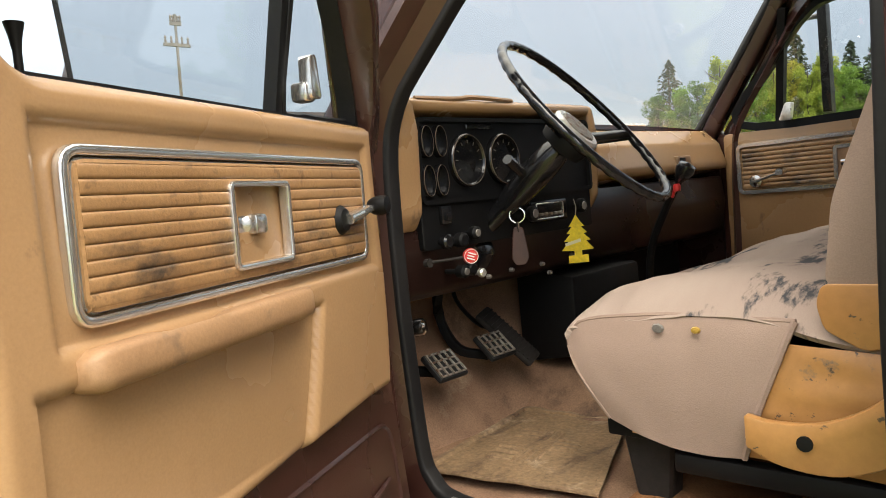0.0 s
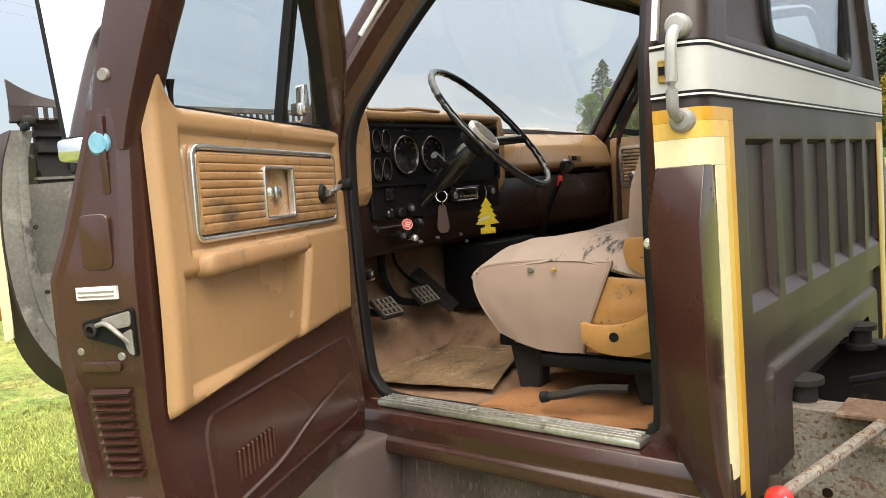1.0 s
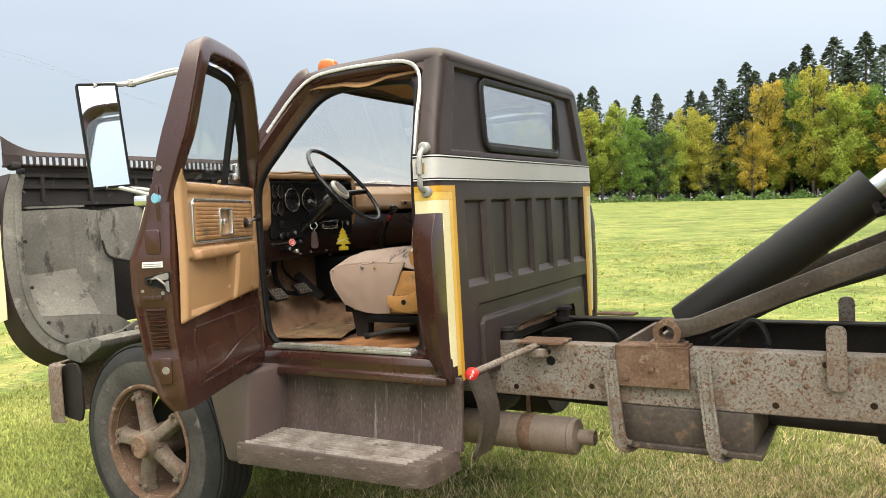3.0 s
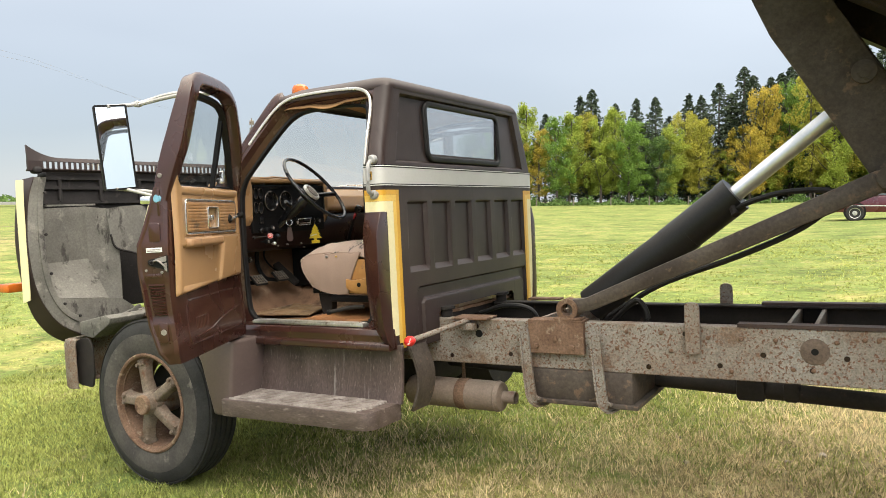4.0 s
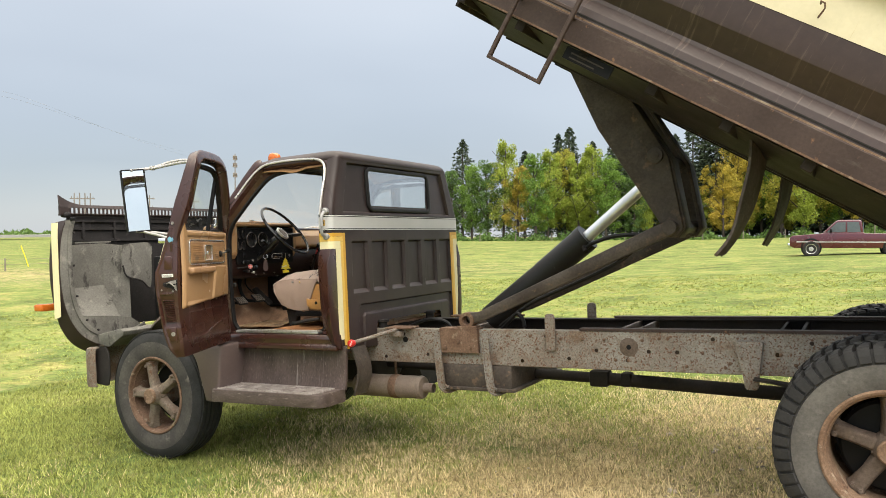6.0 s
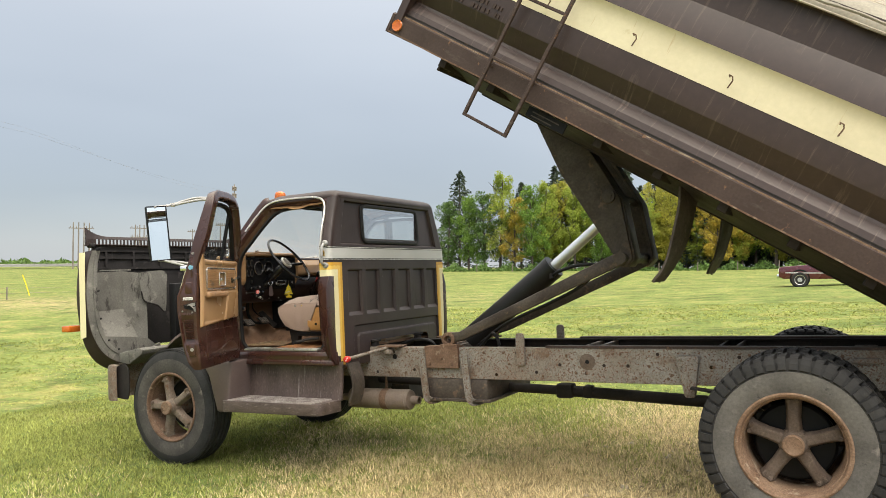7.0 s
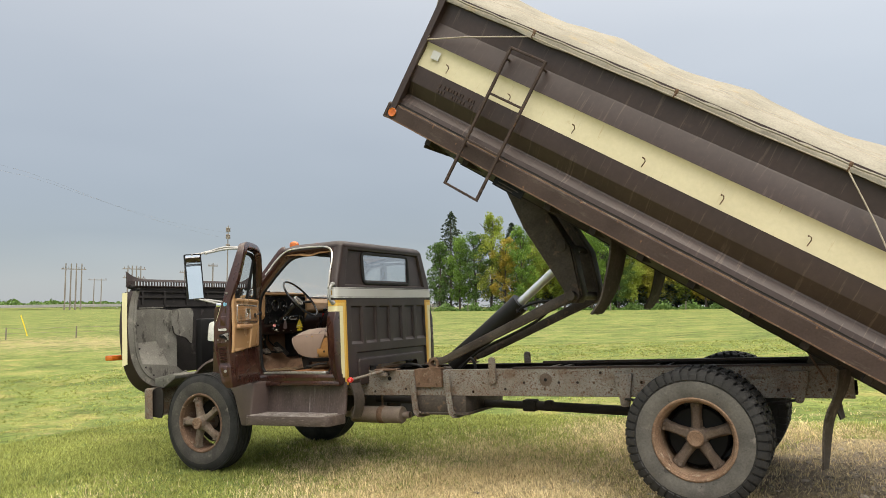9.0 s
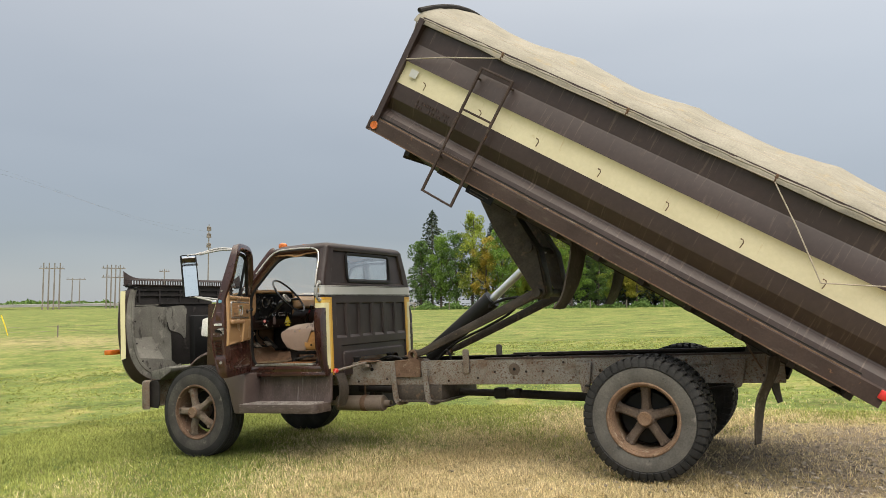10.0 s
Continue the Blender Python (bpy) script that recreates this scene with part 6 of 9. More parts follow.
def knob(y, z, r, d, material="black", x=DX, shaft=0.006, nm="knob", cap=None):
    bm = B()
    lathe(bm, [(shaft, -0.01), (shaft, d * 0.55), (r, d * 0.6), (r, d), (r * 0.7, d + 0.004), (0, d + 0.004)], 14, Matrix.Translation((x, y, z)) @ Matrix.Rotation(radians(90), 4, "Y"))
    k = part(nm, bm, material, panel)
    if cap:
        bm = B()
        lathe(bm, [(r * 0.6, d + 0.003), (r * 0.5, d + 0.006), (0, d + 0.006)], 12, Matrix.Translation((x, y, z)) @ Matrix.Rotation(radians(90), 4, "Y"))
        part("knob_cap", bm, "screw" if cap == "chrome_worn" else cap, k)


for y, z in ((-0.385, 1.57), (-0.165, 1.575)):
    knob(y, z, 0.020, 0.030, "black", cap="chrome_worn")
knob(-0.671, 1.532, 0.017, 0.045, "black")
knob(-0.615, 1.543, 0.016, 0.035, "black", cap="chrome_worn")
knob(-0.705, 1.532, 0.017, 0.030, "black_gloss")
knob(-0.681, 1.462, 0.015, 0.050, "black", cap="chrome_worn")
knob(-0.640, 1.462, 0.015, 0.035, "black")
knob(-0.589, 1.447, 0.011, 0.02, "chrome_worn")
bm = B()
box(bm, (DX, -0.700, 1.57), (DX + 0.012, -0.668, 1.612), 0.003)
box(bm, (DX + 0.008, -0.693, 1.578), (DX + 0.022, -0.675, 1.598), 0.004)
part("light_switch", bm, "black_gloss", panel)
# long pull rod with its red round tag
bm = B()
rod(bm, (DX, -0.751, 1.490), (DX + 0.07, -0.70, 1.496), 0.0035, 8)
lathe(bm, [(0.010, 0), (0.010, 0.012)], 10, Matrix.Translation((DX, -0.752, 1.490)) @ Matrix.Rotation(radians(90), 4, "Y"))
part("pull_rod", bm, "frame_dark", panel, "dark steel pull rod")
PK = pose(DX + 0.075, -0.688, 1.497, 0, 0, -35)
bm = B()
lathe(bm, [(0.0165, -0.006), (0.018, 0.0), (0.0165, 0.007), (0, 0.009)], 28, PK @ Matrix.Rotation(radians(90), 4, "Y"))
tag = part("pull_knob", bm, "red", panel, "red round knob with white rim print")
bm = B()
lathe(bm, [(0.0145, 0.008), (0.0155, 0.0095), (0.0162, 0.008)], 28, PK @ Matrix.Rotation(radians(90), 4, "Y"), True)
part("print_ring", bm, "white", tag)
for k in range(3):
    bm = B()
    box(bm, (0.0085, -0.009, -0.007 + k * 0.006), (0.0105, 0.009 - 0.003 * (k % 2), -0.0045 + k * 0.006), m=PK @ Matrix.Rotation(radians(-20), 4, "X"))
    part("print_bar", bm, "white", tag)
# lower metal dash, dark brown
bm = B()
prism(bm, [(0.36, 1.62), (0.575, 1.62), (0.585, 1.53), (0.57, 1.42), (0.53, 1.40), (0.45, 1.40), (0.36, 1.45)], "y", -0.90, 0.86, 0.012, 2)
lower = part("lower_dash", bm, "dark", truck, "glossy dark brown metal lower dash")
for y, z in ((-0.43, 1.433), (-0.30, 1.432), (-0.27, 1.405), (-0.16, 1.44), (-0.52, 1.428)):
    bm = B()
    lathe(bm, [(0.006, 0), (0.006, 0.008), (0.004, 0.012), (0, 0.012)], 8, Matrix.Translation((0.572, y, z)) @ Matrix.Rotation(radians(90), 4, "Y"))
    part("bolt", bm, "screw", lower)
# heater box coloured black to stand in for the shadow under the dash
bm = B()
prism(bm, [(0.40, 1.13), (0.60, 1.16), (0.60, 1.385), (0.40, 1.40)], "y", -0.20, 0.16, 0.012, 2)
part("heater_box", bm, "black", truck, "heater box under the dash, coloured black for deep shade")
bm = B()
box(bm, (0.18, 0.15, 1.05), (0.42, 0.80, 1.42), 0.03)
part("blower_case", bm, "black", truck)

# steering column and wheel
AX = Vector((0.745, 0.19, 0.633)).normalized()
HUB = Vector((0.795, -0.458, 1.735))
bm = B()
rod(bm, HUB - AX * 0.44, HUB - AX * 0.14, 0.024, 20)
lathe(bm, [(0.026, -0.22), (0.036, -0.17), (0.038, -0.08), (0.034, -0.04), (0.026, -0.02)], 24, Matrix.Translation(HUB) @ AX.to_track_quat("Z", "Y").to_matrix().to_4x4())
rod(bm, HUB - AX * 0.13 + Vector((0, 0, 0)), HUB - AX * 0.13 + Vector((0.02, -0.10, 0.05)), 0.012, 8)
lathe(bm, [(0.075, -0.36), (0.060, -0.325), (0.035, -0.31)], 24, Matrix.Translation(HUB) @ AX.to_track_quat("Z", "Y").to_matrix().to_4x4())
column = part("steering_column", bm, "black_gloss", truck, "black steering column")
WM = Matrix.Translation(HUB) @ AX.to_track_quat("Z", "Y").to_matrix().to_4x4()
RIM = 0.245
bm = B()
n = 216
rings = []
for i in range(n):
    a = 2 * math.pi * i / n
    w = 0.0100 + 0.0014 * math.sin(a * 36)
    rings.append([bm.verts.new(WM @ Vector(((RIM + w * math.cos(b)) * math.cos(a), (RIM + w * math.cos(b)) * math.sin(a), 0.065 + (0.0105 + (0.0016 if math.sin(a * 36) > 0 and math.sin(b) < 0 else 0)) * math.sin(b)))) for b in (2 * math.pi * j / 10 for j in range(10))])
for i in range(n):
    r1, r2 = rings[i], rings[(i + 1) % n]
    for j in range(10):
        bm.faces.new((r1[j], r1[(j + 1) % 10], r2[(j + 1) % 10], r2[j]))
wheel = part("steering_wheel", bm, "black_gloss", truck, "glossy black thin-rimmed steering wheel", angle=60)
q0 = WM.to_3x3()
for sgn in (1, -1):
    # the two spokes run level
    d = Vector((0, 1, 0)) - AX * AX.y
    d.normalize()
    d = (d * sgn + Vector((0.10, 0, 0.0)) * 0).normalized()
    bm = B()
    sweep(bm, [HUB + AX * 0.005 + d * 0.03, HUB + AX * 0.03 + d * 0.13, HUB + AX * 0.062 + d * (RIM - 0.004)], fillet([(-0.008, -0.015), (0.008, -0.015), (0.008, 0.015), (-0.008, 0.015)], 0.006, 2), up=tuple(AX.cross(d)))
    part("spoke", bm, "black_gloss", wheel)
bm = B()
lathe(bm, [(0.055, -0.02), (0.060, 0.0), (0.058, 0.02), (0.048, 0.026)], 28, WM)
part("hub", bm, "black", wheel)
bm = B()
lathe(bm, [(0.046, 0.02), (0.060, 0.024), (0.061, 0.034), (0.055, 0.040), (0.046, 0.040), (0.044, 0.037)], 28, WM)
horn = part("horn_ring", bm, "chrome_worn", wheel, "silver horn ring")
bm = B()
lathe(bm, [(0.045, 0.036), (0.042, 0.043), (0, 0.045)], 28, WM)
part("horn_button", bm, "frame", wheel, "grey horn button")

# gear lever
bm = B()
tube(bm, smooth_line([(0.70, 0.06, 1.10), (0.69, 0.055, 1.25), (0.72, 0.02, 1.42), (0.80, -0.02, 1.55), (0.865, -0.055, 1.625)], 6), 0.011, 10)
lever = part("gear_lever", bm, "black", truck, "curved black gear lever")
bm = B()
lathe(bm, [(0.008, -0.02), (0.020, 0.0), (0.026, 0.018), (0.022, 0.034), (0.0, 0.04)], 18, Matrix.Translation((0.868, -0.057, 1.628)) @ pose(0, 0, 0, 0, 35, 0))
part("gear_knob", bm, "black_gloss", lever)
bm = B()
lathe(bm, [(0.008, -0.02), (0.010, -0.008), (0.007, 0.0)], 12, Matrix.Translation((0.862, -0.075, 1.61)))
rod(bm, (0.855, -0.072, 1.60), (0.845, -0.07, 1.575), 0.004, 8)
part("range_switch", bm, "red", lever, "small red range switch")

# pedals
def pedal(name, c, w, h, tilt, material="rubber"):
    m = pose(*c, 0, tilt, 0)
    bm = B()
    box(bm, (-0.008, -w / 2, -h / 2), (0.008, w / 2, h / 2), 0.006)
    p = part(name, bm, material, truck, "worn rubber pedal with grid tread", m=m)
    for i in range(5):
        bm = B()
        y = -w / 2 + 0.008 + i * (w - 0.016) / 4
        box(bm, (0.006, y - 0.002, -h / 2 + 0.006), (0.013, y + 0.002, h / 2 - 0.006))
        part("tread", bm, "frame", p)
    for i in range(4):
        bm = B()
        z = -h / 2 + 0.008 + i * (h - 0.016) / 3
        box(bm, (0.006, -w / 2 + 0.006, z - 0.002), (0.012, w / 2 - 0.006, z + 0.002))
        part("tread", bm, "frame", p)
    return p


pedal("clutch_pedal", (0.48, -0.607, 1.217), 0.10, 0.085, -48)
pedal("brake_pedal", (0.47, -0.40, 1.224), 0.10, 0.085, -48)
bm = B()
box(bm, (-0.010, -0.035, -0.10), (0.010, 0.035, 0.10), 0.008)
acc = part("accelerator", bm, "frame_dark", truck, "dusty ribbed accelerator pedal", m=pose(0.455, -0.325, 1.235, 18, -42, 0))
for i in range(12):
    bm = B()
    box(bm, (0.008, -0.030, -0.085 + i * 0.015), (0.013, 0.030, -0.080 + i * 0.015))
    part("rib", bm, "frame_dark", acc)
for y0, y1, nm in ((-0.64, -0.615, "pedal_arm"), (-0.42, -0.41, "pedal_arm")):
    bm = B()
    sweep(bm, smooth_line([(0.36, y0 - 0.05, 1.45), (0.33, y0 - 0.04, 1.32), (0.37, y0 - 0.02, 1.22), (0.455, y1, 1.20)], 5), fillet([(-0.012, -0.012), (0.012, -0.012), (0.012, 0.012), (-0.012, 0.012)], 0.004, 2))
    part(nm, bm, "black", truck)
bm = B()
tube(bm, smooth_line([(0.30, -0.33, 1.45), (0.28, -0.34, 1.35), (0.36, -0.34, 1.27), (0.44, -0.33, 1.25)], 5), 0.006, 6)
part("throttle_rod", bm, "black", truck)
bm = B()
tube(bm, [(0.50, -0.87, 1.345), (0.57, -0.83, 1.352), (0.60, -0.812, 1.356)], 0.011, 10)
hb = part("parking_brake", bm, "black", truck, "black parking brake pull")
bm = B()
lathe(bm, [(0.014, 0), (0.019, 0.01), (0.019, 0.03), (0.012, 0.036), (0, 0.036)], 14, Matrix.Translation((0.595, -0.815, 1.355)) @ Vector((0.8, 0.55, 0.1)).to_track_quat("Z", "Y").to_matrix().to_4x4())
part("brake_knob", bm, "chrome", hb)

# bench seat
S0, S1 = -0.715, 0.74


def cushion(u, v):
    """u round the profile from the bottom front over the top to the back, v across."""
    prof = [(1.02, 1.185), (0.965, 1.25), (0.925, 1.34), (0.935, 1.385), (0.98, 1.42), (1.06, 1.445), (1.18, 1.458), (1.30, 1.452), (1.42, 1.43), (1.50, 1.41)]
    t = u * (len(prof) - 1)
    i = min(int(t), len(prof) - 2)
    f = t - i
    x = prof[i][0] * (1 - f) + prof[i + 1][0] * f
    z = prof[i][1] * (1 - f) + prof[i + 1][1] * f
    s = 2 * v - 1
    y = (S0 + S1) / 2 + s * (S1 - S0) / 2
    e = max(0, (abs(s) - 0.80) / 0.20)
    z -= 0.072 * e ** 2.2 * min(1, max(0, (u - 0.22) / 0.25))
    z += 0.010 * noise.noise((x * 6, y * 6, 0)) + 0.004 * noise.noise((x * 22, y * 9, 2)) - 0.018 * math.exp(-((y + 0.35) / 0.2) ** 2) * (u > 0.4)
    x += 0.006 * noise.noise((y * 8, z * 8, 4))
    return (x, y, z)


bm = B()
sheet(bm, cushion, 60, 70)
seat = part("bench_seat", bm, "seat_worn", truck, "worn bench seat with a torn pinkish cover", thick=0.012, off=-1, angle=70)
# cover skirt on the end face, and bare vinyl behind it
def skirt(u, v):
    x = 0.93 + 0.43 * u
    top = float(np.interp(x, [0.93, 0.96, 1.0, 1.06, 1.15, 1.36], [1.335, 1.368, 1.376, 1.382, 1.388, 1.384]))
    low = 1.19 - 0.035 * u - 0.02 * math.sin(u * 3.1)
    x2 = x + (0.10 - 0.20 * u) * (1 - v) * 0.9
    z = low + (top - low) * v
    return (x2 + 0.003 * noise.noise((x * 9, z * 9, 1)), S0 - 0.006 + 0.014 * v ** 6 - 0.010 * math.sin(v * math.pi) * (1 - 0.3 * u) + 0.004 * noise.noise((x * 12, z * 12, 7)), z)


bm = B()
sheet(bm, skirt, 40, 20)
part("seat_skirt", bm, "seat", seat, "pinkish cloth seat cover skirt", thick=0.006, angle=70)
bm = B()
tube(bm, [Vector(skirt(0, k / 10)) for k in range(11)] + [Vector(skirt(k / 16, 1)) for k in range(1, 17)], 0.005, 6)
tube(bm, [Vector(skirt(1, k / 10)) + Vector((0, -0.004, 0)) for k in range(11)], 0.006, 6)
part("seat_piping", bm, "seat", seat)
bm = B()
sheet(bm, lambda u, v: (1.06 + 0.50 * u, S0 + 0.004 - 0.012 * math.sin(v * math.pi) + 0.005 * noise.noise((u * 7, v * 7, 3)), 1.165 - 0.02 * u + (0.20 - 0.01 * u) * v), 30, 16)
part("seat_side", bm, "seat_vinyl", seat, "split orange-tan vinyl seat side", thick=0.008, angle=70)
for x, r, mm in ((1.135, 0.011, "screw"), (1.205, 0.008, "gold")):
    bm = B()
    lathe(bm, [(r, 0), (r * 0.8, 0.004), (0, 0.005)], 9, Matrix.Translation((x, S0 - 0.013, 1.366)) @ Matrix.Rotation(radians(90), 4, "X") @ Matrix.Diagonal((1.1, 0.8, 1, 1)))
    part("seam_hole", bm, mm, seat)

def backrest(u, v):
    prof = [(1.48, 1.37), (1.42, 1.40), (1.40, 1.48), (1.44, 1.62), (1.49, 1.75), (1.52, 1.79), (1.55, 1.795), (1.575, 1.77), (1.58, 1.5)]
    t = u * (len(prof) - 1)
    i = min(int(t), len(prof) - 2)
    f = t - i
    x = prof[i][0] * (1 - f) + prof[i + 1][0] * f
    z = prof[i][1] * (1 - f) + prof[i + 1][1] * f
    s = 2 * v - 1
    e = max(0, (abs(s) - 0.88) / 0.12)
    return (x + 0.03 * e ** 2 * (x < 1.5) + 0.004 * noise.noise((z * 9, s * 6, 0)), (S0 + S1) / 2 + s * (S1 - S0) / 2, z)


bm = B()
sheet(bm, backrest, 40, 50)
part("backrest", bm, "seat", seat, "pinkish cloth-covered backrest", thick=0.012, off=-1, angle=70)
bm = B()
prism(bm, fillet([(1.405, 1.445), (1.395, 1.415), (1.405, 1.375), (1.46, 1.345), (1.56, 1.37), (1.56, 1.445)], 0.012, 4), "y", S0 - 0.006, S0 + 0.06, 0.012, 3)
part("backrest_side", bm, "seat_vinyl", seat, "orange-tan vinyl")
bm = B()
prism(bm, fillet([(1.408, 1.44), (1.56, 1.44), (1.575, 1.77), (1.54, 1.795), (1.50, 1.76), (1.425, 1.57)], 0.02, 4), "y", S0 - 0.002, S0 + 0.05, 0.012, 3)
part("backrest_end", bm, "seat", seat)
bm = B()
bar = smooth_line([(1.29, 1.215), (1.34, 1.20), (1.42, 1.205), (1.50, 1.25), (1.555, 1.33), (1.57, 1.42)], 5)
up_, dn_ = [], []
for i, p in enumerate(bar):
    k = i / (len(bar) - 1)
    w = 0.026 + 0.014 * math.sin(k * math.pi)
    up_.append((p.x - 0.35 * w * k, p.y + w))
    dn_.append((p.x + 0.9 * w * k, p.y - w))
prism(bm, up_ + dn_[::-1], "y", S0 - 0.048, S0 - 0.028, 0.006, 2)
hinge = part("hinge_cover", bm, "seat_vinyl", seat, "tan plastic hinge cover")
bm = B()
lathe(bm, [(0.012, 0), (0.012, 0.006), (0, 0.007)], 12, Matrix.Translation((1.382, S0 - 0.046, 1.209)) @ Matrix.Rotation(radians(90), 4, "X"))
part("screw", bm, "black", hinge)
# seat frame
bm = B()
box(bm, (1.00, S0 + 0.01, 1.150), (1.56, S1 - 0.01, 1.185), 0.006)
part("seat_frame", bm, "black", seat)
for x in (1.06, 1.42):
    for y in (S0 + 0.05, S1 - 0.09):
        bm = B()
        prism(bm, [(x - 0.055, 1.15), (x + 0.055, 1.15), (x + 0.04, 1.02), (x - 0.03, 1.02)], "y", y, y + 0.05, 0.006, 1)
        part("seat_leg", bm, "frame_dark", seat)
bm = B()
box(bm, (1.14, S0 - 0.005, 1.105), (1.50, S0 + 0.03, 1.142), 0.008)
part("slide_rail", bm, "black", seat)
bm = B()
tube(bm, smooth_line([(1.42, -0.78, 1.09), (1.33, -0.80, 1.085), (1.27, -0.825, 1.072), (1.217, -0.835, 1.062)], 5), 0.011, 8)
lv = part("seat_lever", bm, "frame_dark", seat, "seat adjusting lever")
bm = B()
lathe(bm, [(0.006, -0.02), (0.014, -0.012), (0.015, 0.006), (0, 0.014)], 12, Matrix.Translation((1.217, -0.835, 1.062)) @ Vector((-0.9, -0.2, -0.15)).to_track_quat("Z", "Y").to_matrix().to_4x4())
part("lever_knob", bm, "black", lv)

# passenger door, closed
bm = B()
prism(bm, [(0.55, 1.0), (1.60, 1.0), (1.60, 1.77), (0.55, 1.77)], "y", 0.885, 0.935, 0.01, 1)
pd = part("passenger_door", bm, "brown", truck, "closed brown door with tan inner panel")
bm = B()
prism(bm, rrect(0.585, 1.56, 1.30, 1.768, 0.02, 4), "y", 0.868, 0.886, 0.006, 2)
part("inner_panel", bm, "tan", pd, "tan moulded plastic panel")
bm = B()
sheet(bm, lambda u, v: (0.655 + 0.65 * u, 0.866 - 0.006 * abs(math.sin(math.pi * ((v * 9) % 1))) ** 0.45, 1.562 + 0.144 * v), 20, 72)
part("pleated_pad", bm, "pleat", pd, "brown pleated vinyl", thick=0.004, angle=60)
bm = B()
sweep(bm, [(x, 0.864, z) for x, z in rrect(0.64, 1.32, 1.548, 1.72, 0.02, 4)], [(-0.007, -0.007), (0.007, -0.007), (0.007, 0.007), (-0.007, 0.007)], True, (0, 1, 0))
part("trim_frame", bm, "trim", pd, "chrome trim frame")
bm = B()
sweep(bm, [(x, 0.856, z) for x, z in rrect(0.972, 1.11, 1.573, 1.68, 0.008, 3)], [(-0.006, -0.008), (0.006, -0.008), (0.006, 0.008), (-0.006, 0.008)], True, (0, 1, 0))
part("handle_bezel", bm, "trim", pd)
bm = B()
box(bm, (0.977, 0.852, 1.578), (1.105, 0.860, 1.675))
part("handle_cup", bm, "tan_pad", pd)
bm = B()
box(bm, (0.99, 0.835, 1.615), (1.06, 0.850, 1.635), 0.004)
part("door_handle", bm, "chrome", pd)
bm = B()
lathe(bm, [(0.022, 0), (0.022, 0.014), (0, 0.02)], 16, Matrix.Translation((0.703, 0.858, 1.586)) @ Matrix.Rotation(radians(90), 4, "X"))
sweep(bm, [(0.703, 0.838, 1.586), (0.75, 0.832, 1.598), (0.80, 0.822, 1.612)], fillet([(-0.010, -0.005), (0.010, -0.005), (0.010, 0.005), (-0.010, 0.005)], 0.004, 2))
rod(bm, (0.806, 0.835, 1.613), (0.806, 0.79, 1.613), 0.013, 12)
part("window_crank", bm, "trim", pd, "chrome window crank")
bm = B()
sweep(bm, [(x, outline(z) - 0.06, z) for x, z in close_line([(0.640, 1.80), (0.795, 2.0), (0.925, 2.13), (1.05, 2.165), (1.43, 2.165), (1.50, 2.12), (1.53, 1.95), (1.54, 1.79), (1.1, 1.78)], 4)], [(-0.014, -0.02), (0.014, -0.02), (0.014, 0.02), (-0.014, 0.02)], True, (0, 1, 0))
part("window_frame", bm, "black", pd)
bm = B()
lp = [(0.640, 1.79), (0.795, 2.0), (0.925, 2.13), (1.05, 2.165), (1.43, 2.165), (1.50, 2.12), (1.53, 1.95), (1.54, 1.79)]
vs1 = [bm.verts.new((x, outline(z) - 0.06, z)) for x, z in lp]
vs2 = [bm.verts.new((x, outline(z) - 0.055, z)) for x, z in lp]
bm.faces.new(vs1)
bm.faces.new(vs2)
o = part("window_glass", bm, "glass", pd)
o.visible_shadow = False
bm = B()
sweep(bm, [(0.788, outline(1.77) - 0.06, 1.77), (0.823, outline(2.0) - 0.06, 2.0), (0.857, outline(2.16) - 0.06, 2.16)], [(-0.013, -0.015), (0.013, -0.015), (0.013, 0.015), (-0.013, 0.015)], up=(0, 1, 0))
part("vent_post", bm, "black", pd)
bm = B()
prism(bm, fillet([(0.80, 1.79), (0.84, 1.79), (0.85, 1.85), (0.825, 1.85)], 0.008, 3), "y", 0.835, 0.86, 0.005, 2)
part("vent_latch", bm, "chrome_worn", pd)
bm = B()
prism(bm, rrect(-0.09, 0.09, -0.21, 0.21, 0.008, 3), "x", -0.03, 0.0, 0.006, 2)
part("wing_mirror", bm, "black", truck, "tall rectangular truck mirror", m=pose(0.86, 1.25, 2.03, 0, 0, 12))
for z0, z1 in ((2.17, 2.12), (1.78, 1.74)):
    bm = B()
    tube(bm, smooth_line([(0.85, 1.25, z0 + 0.02), (0.80, 1.12, z0), (0.72, 0.95, z1)], 5), 0.010, 8)
    part("mirror_arm", bm, "grey_paint", truck)
# wipers parked on the screen
for y in (-0.35, 0.35):
    bm = B()
    tube(bm, smooth_line([(0.36, y - 0.05, 1.80), (0.37, y + 0.10, 1.83), (0.365, y + 0.34, 1.835)], 5), 0.006, 6)
    part("wiper", bm, "chrome_worn", truck)

# outer fittings of the cab
bm = B()
tube(bm, smooth_line([(1.652, -0.945, 1.868), (1.652, -0.975, 1.858), (1.655, -1.000, 1.825), (1.655, -1.005, 1.735), (1.652, -0.992, 1.705), (1.650, -0.955, 1.695)], 6), 0.0115, 10)
gh = part("grab_handle", bm, "cast_grey", truck, "grey cast grab handle")
for z in (1.872, 1.692):
    bm = B()
    lathe(bm, [(0.024, -0.012), (0.024, 0.008), (0.018, 0.016), (0.008, 0.018), (0, 0.018)], 18, Matrix.Translation((1.652, -0.952, z)) @ Matrix.Rotation(radians(90), 4, "X"))
    part("handle_foot", bm, "cast_grey", gh)
bm = B()
box(bm, (1.610, -0.962, 1.768), (1.648, -0.953, 1.812), 0.002, 1)
em = part("cab_emblem", bm, "gold", truck, "small gold plate on the belt")
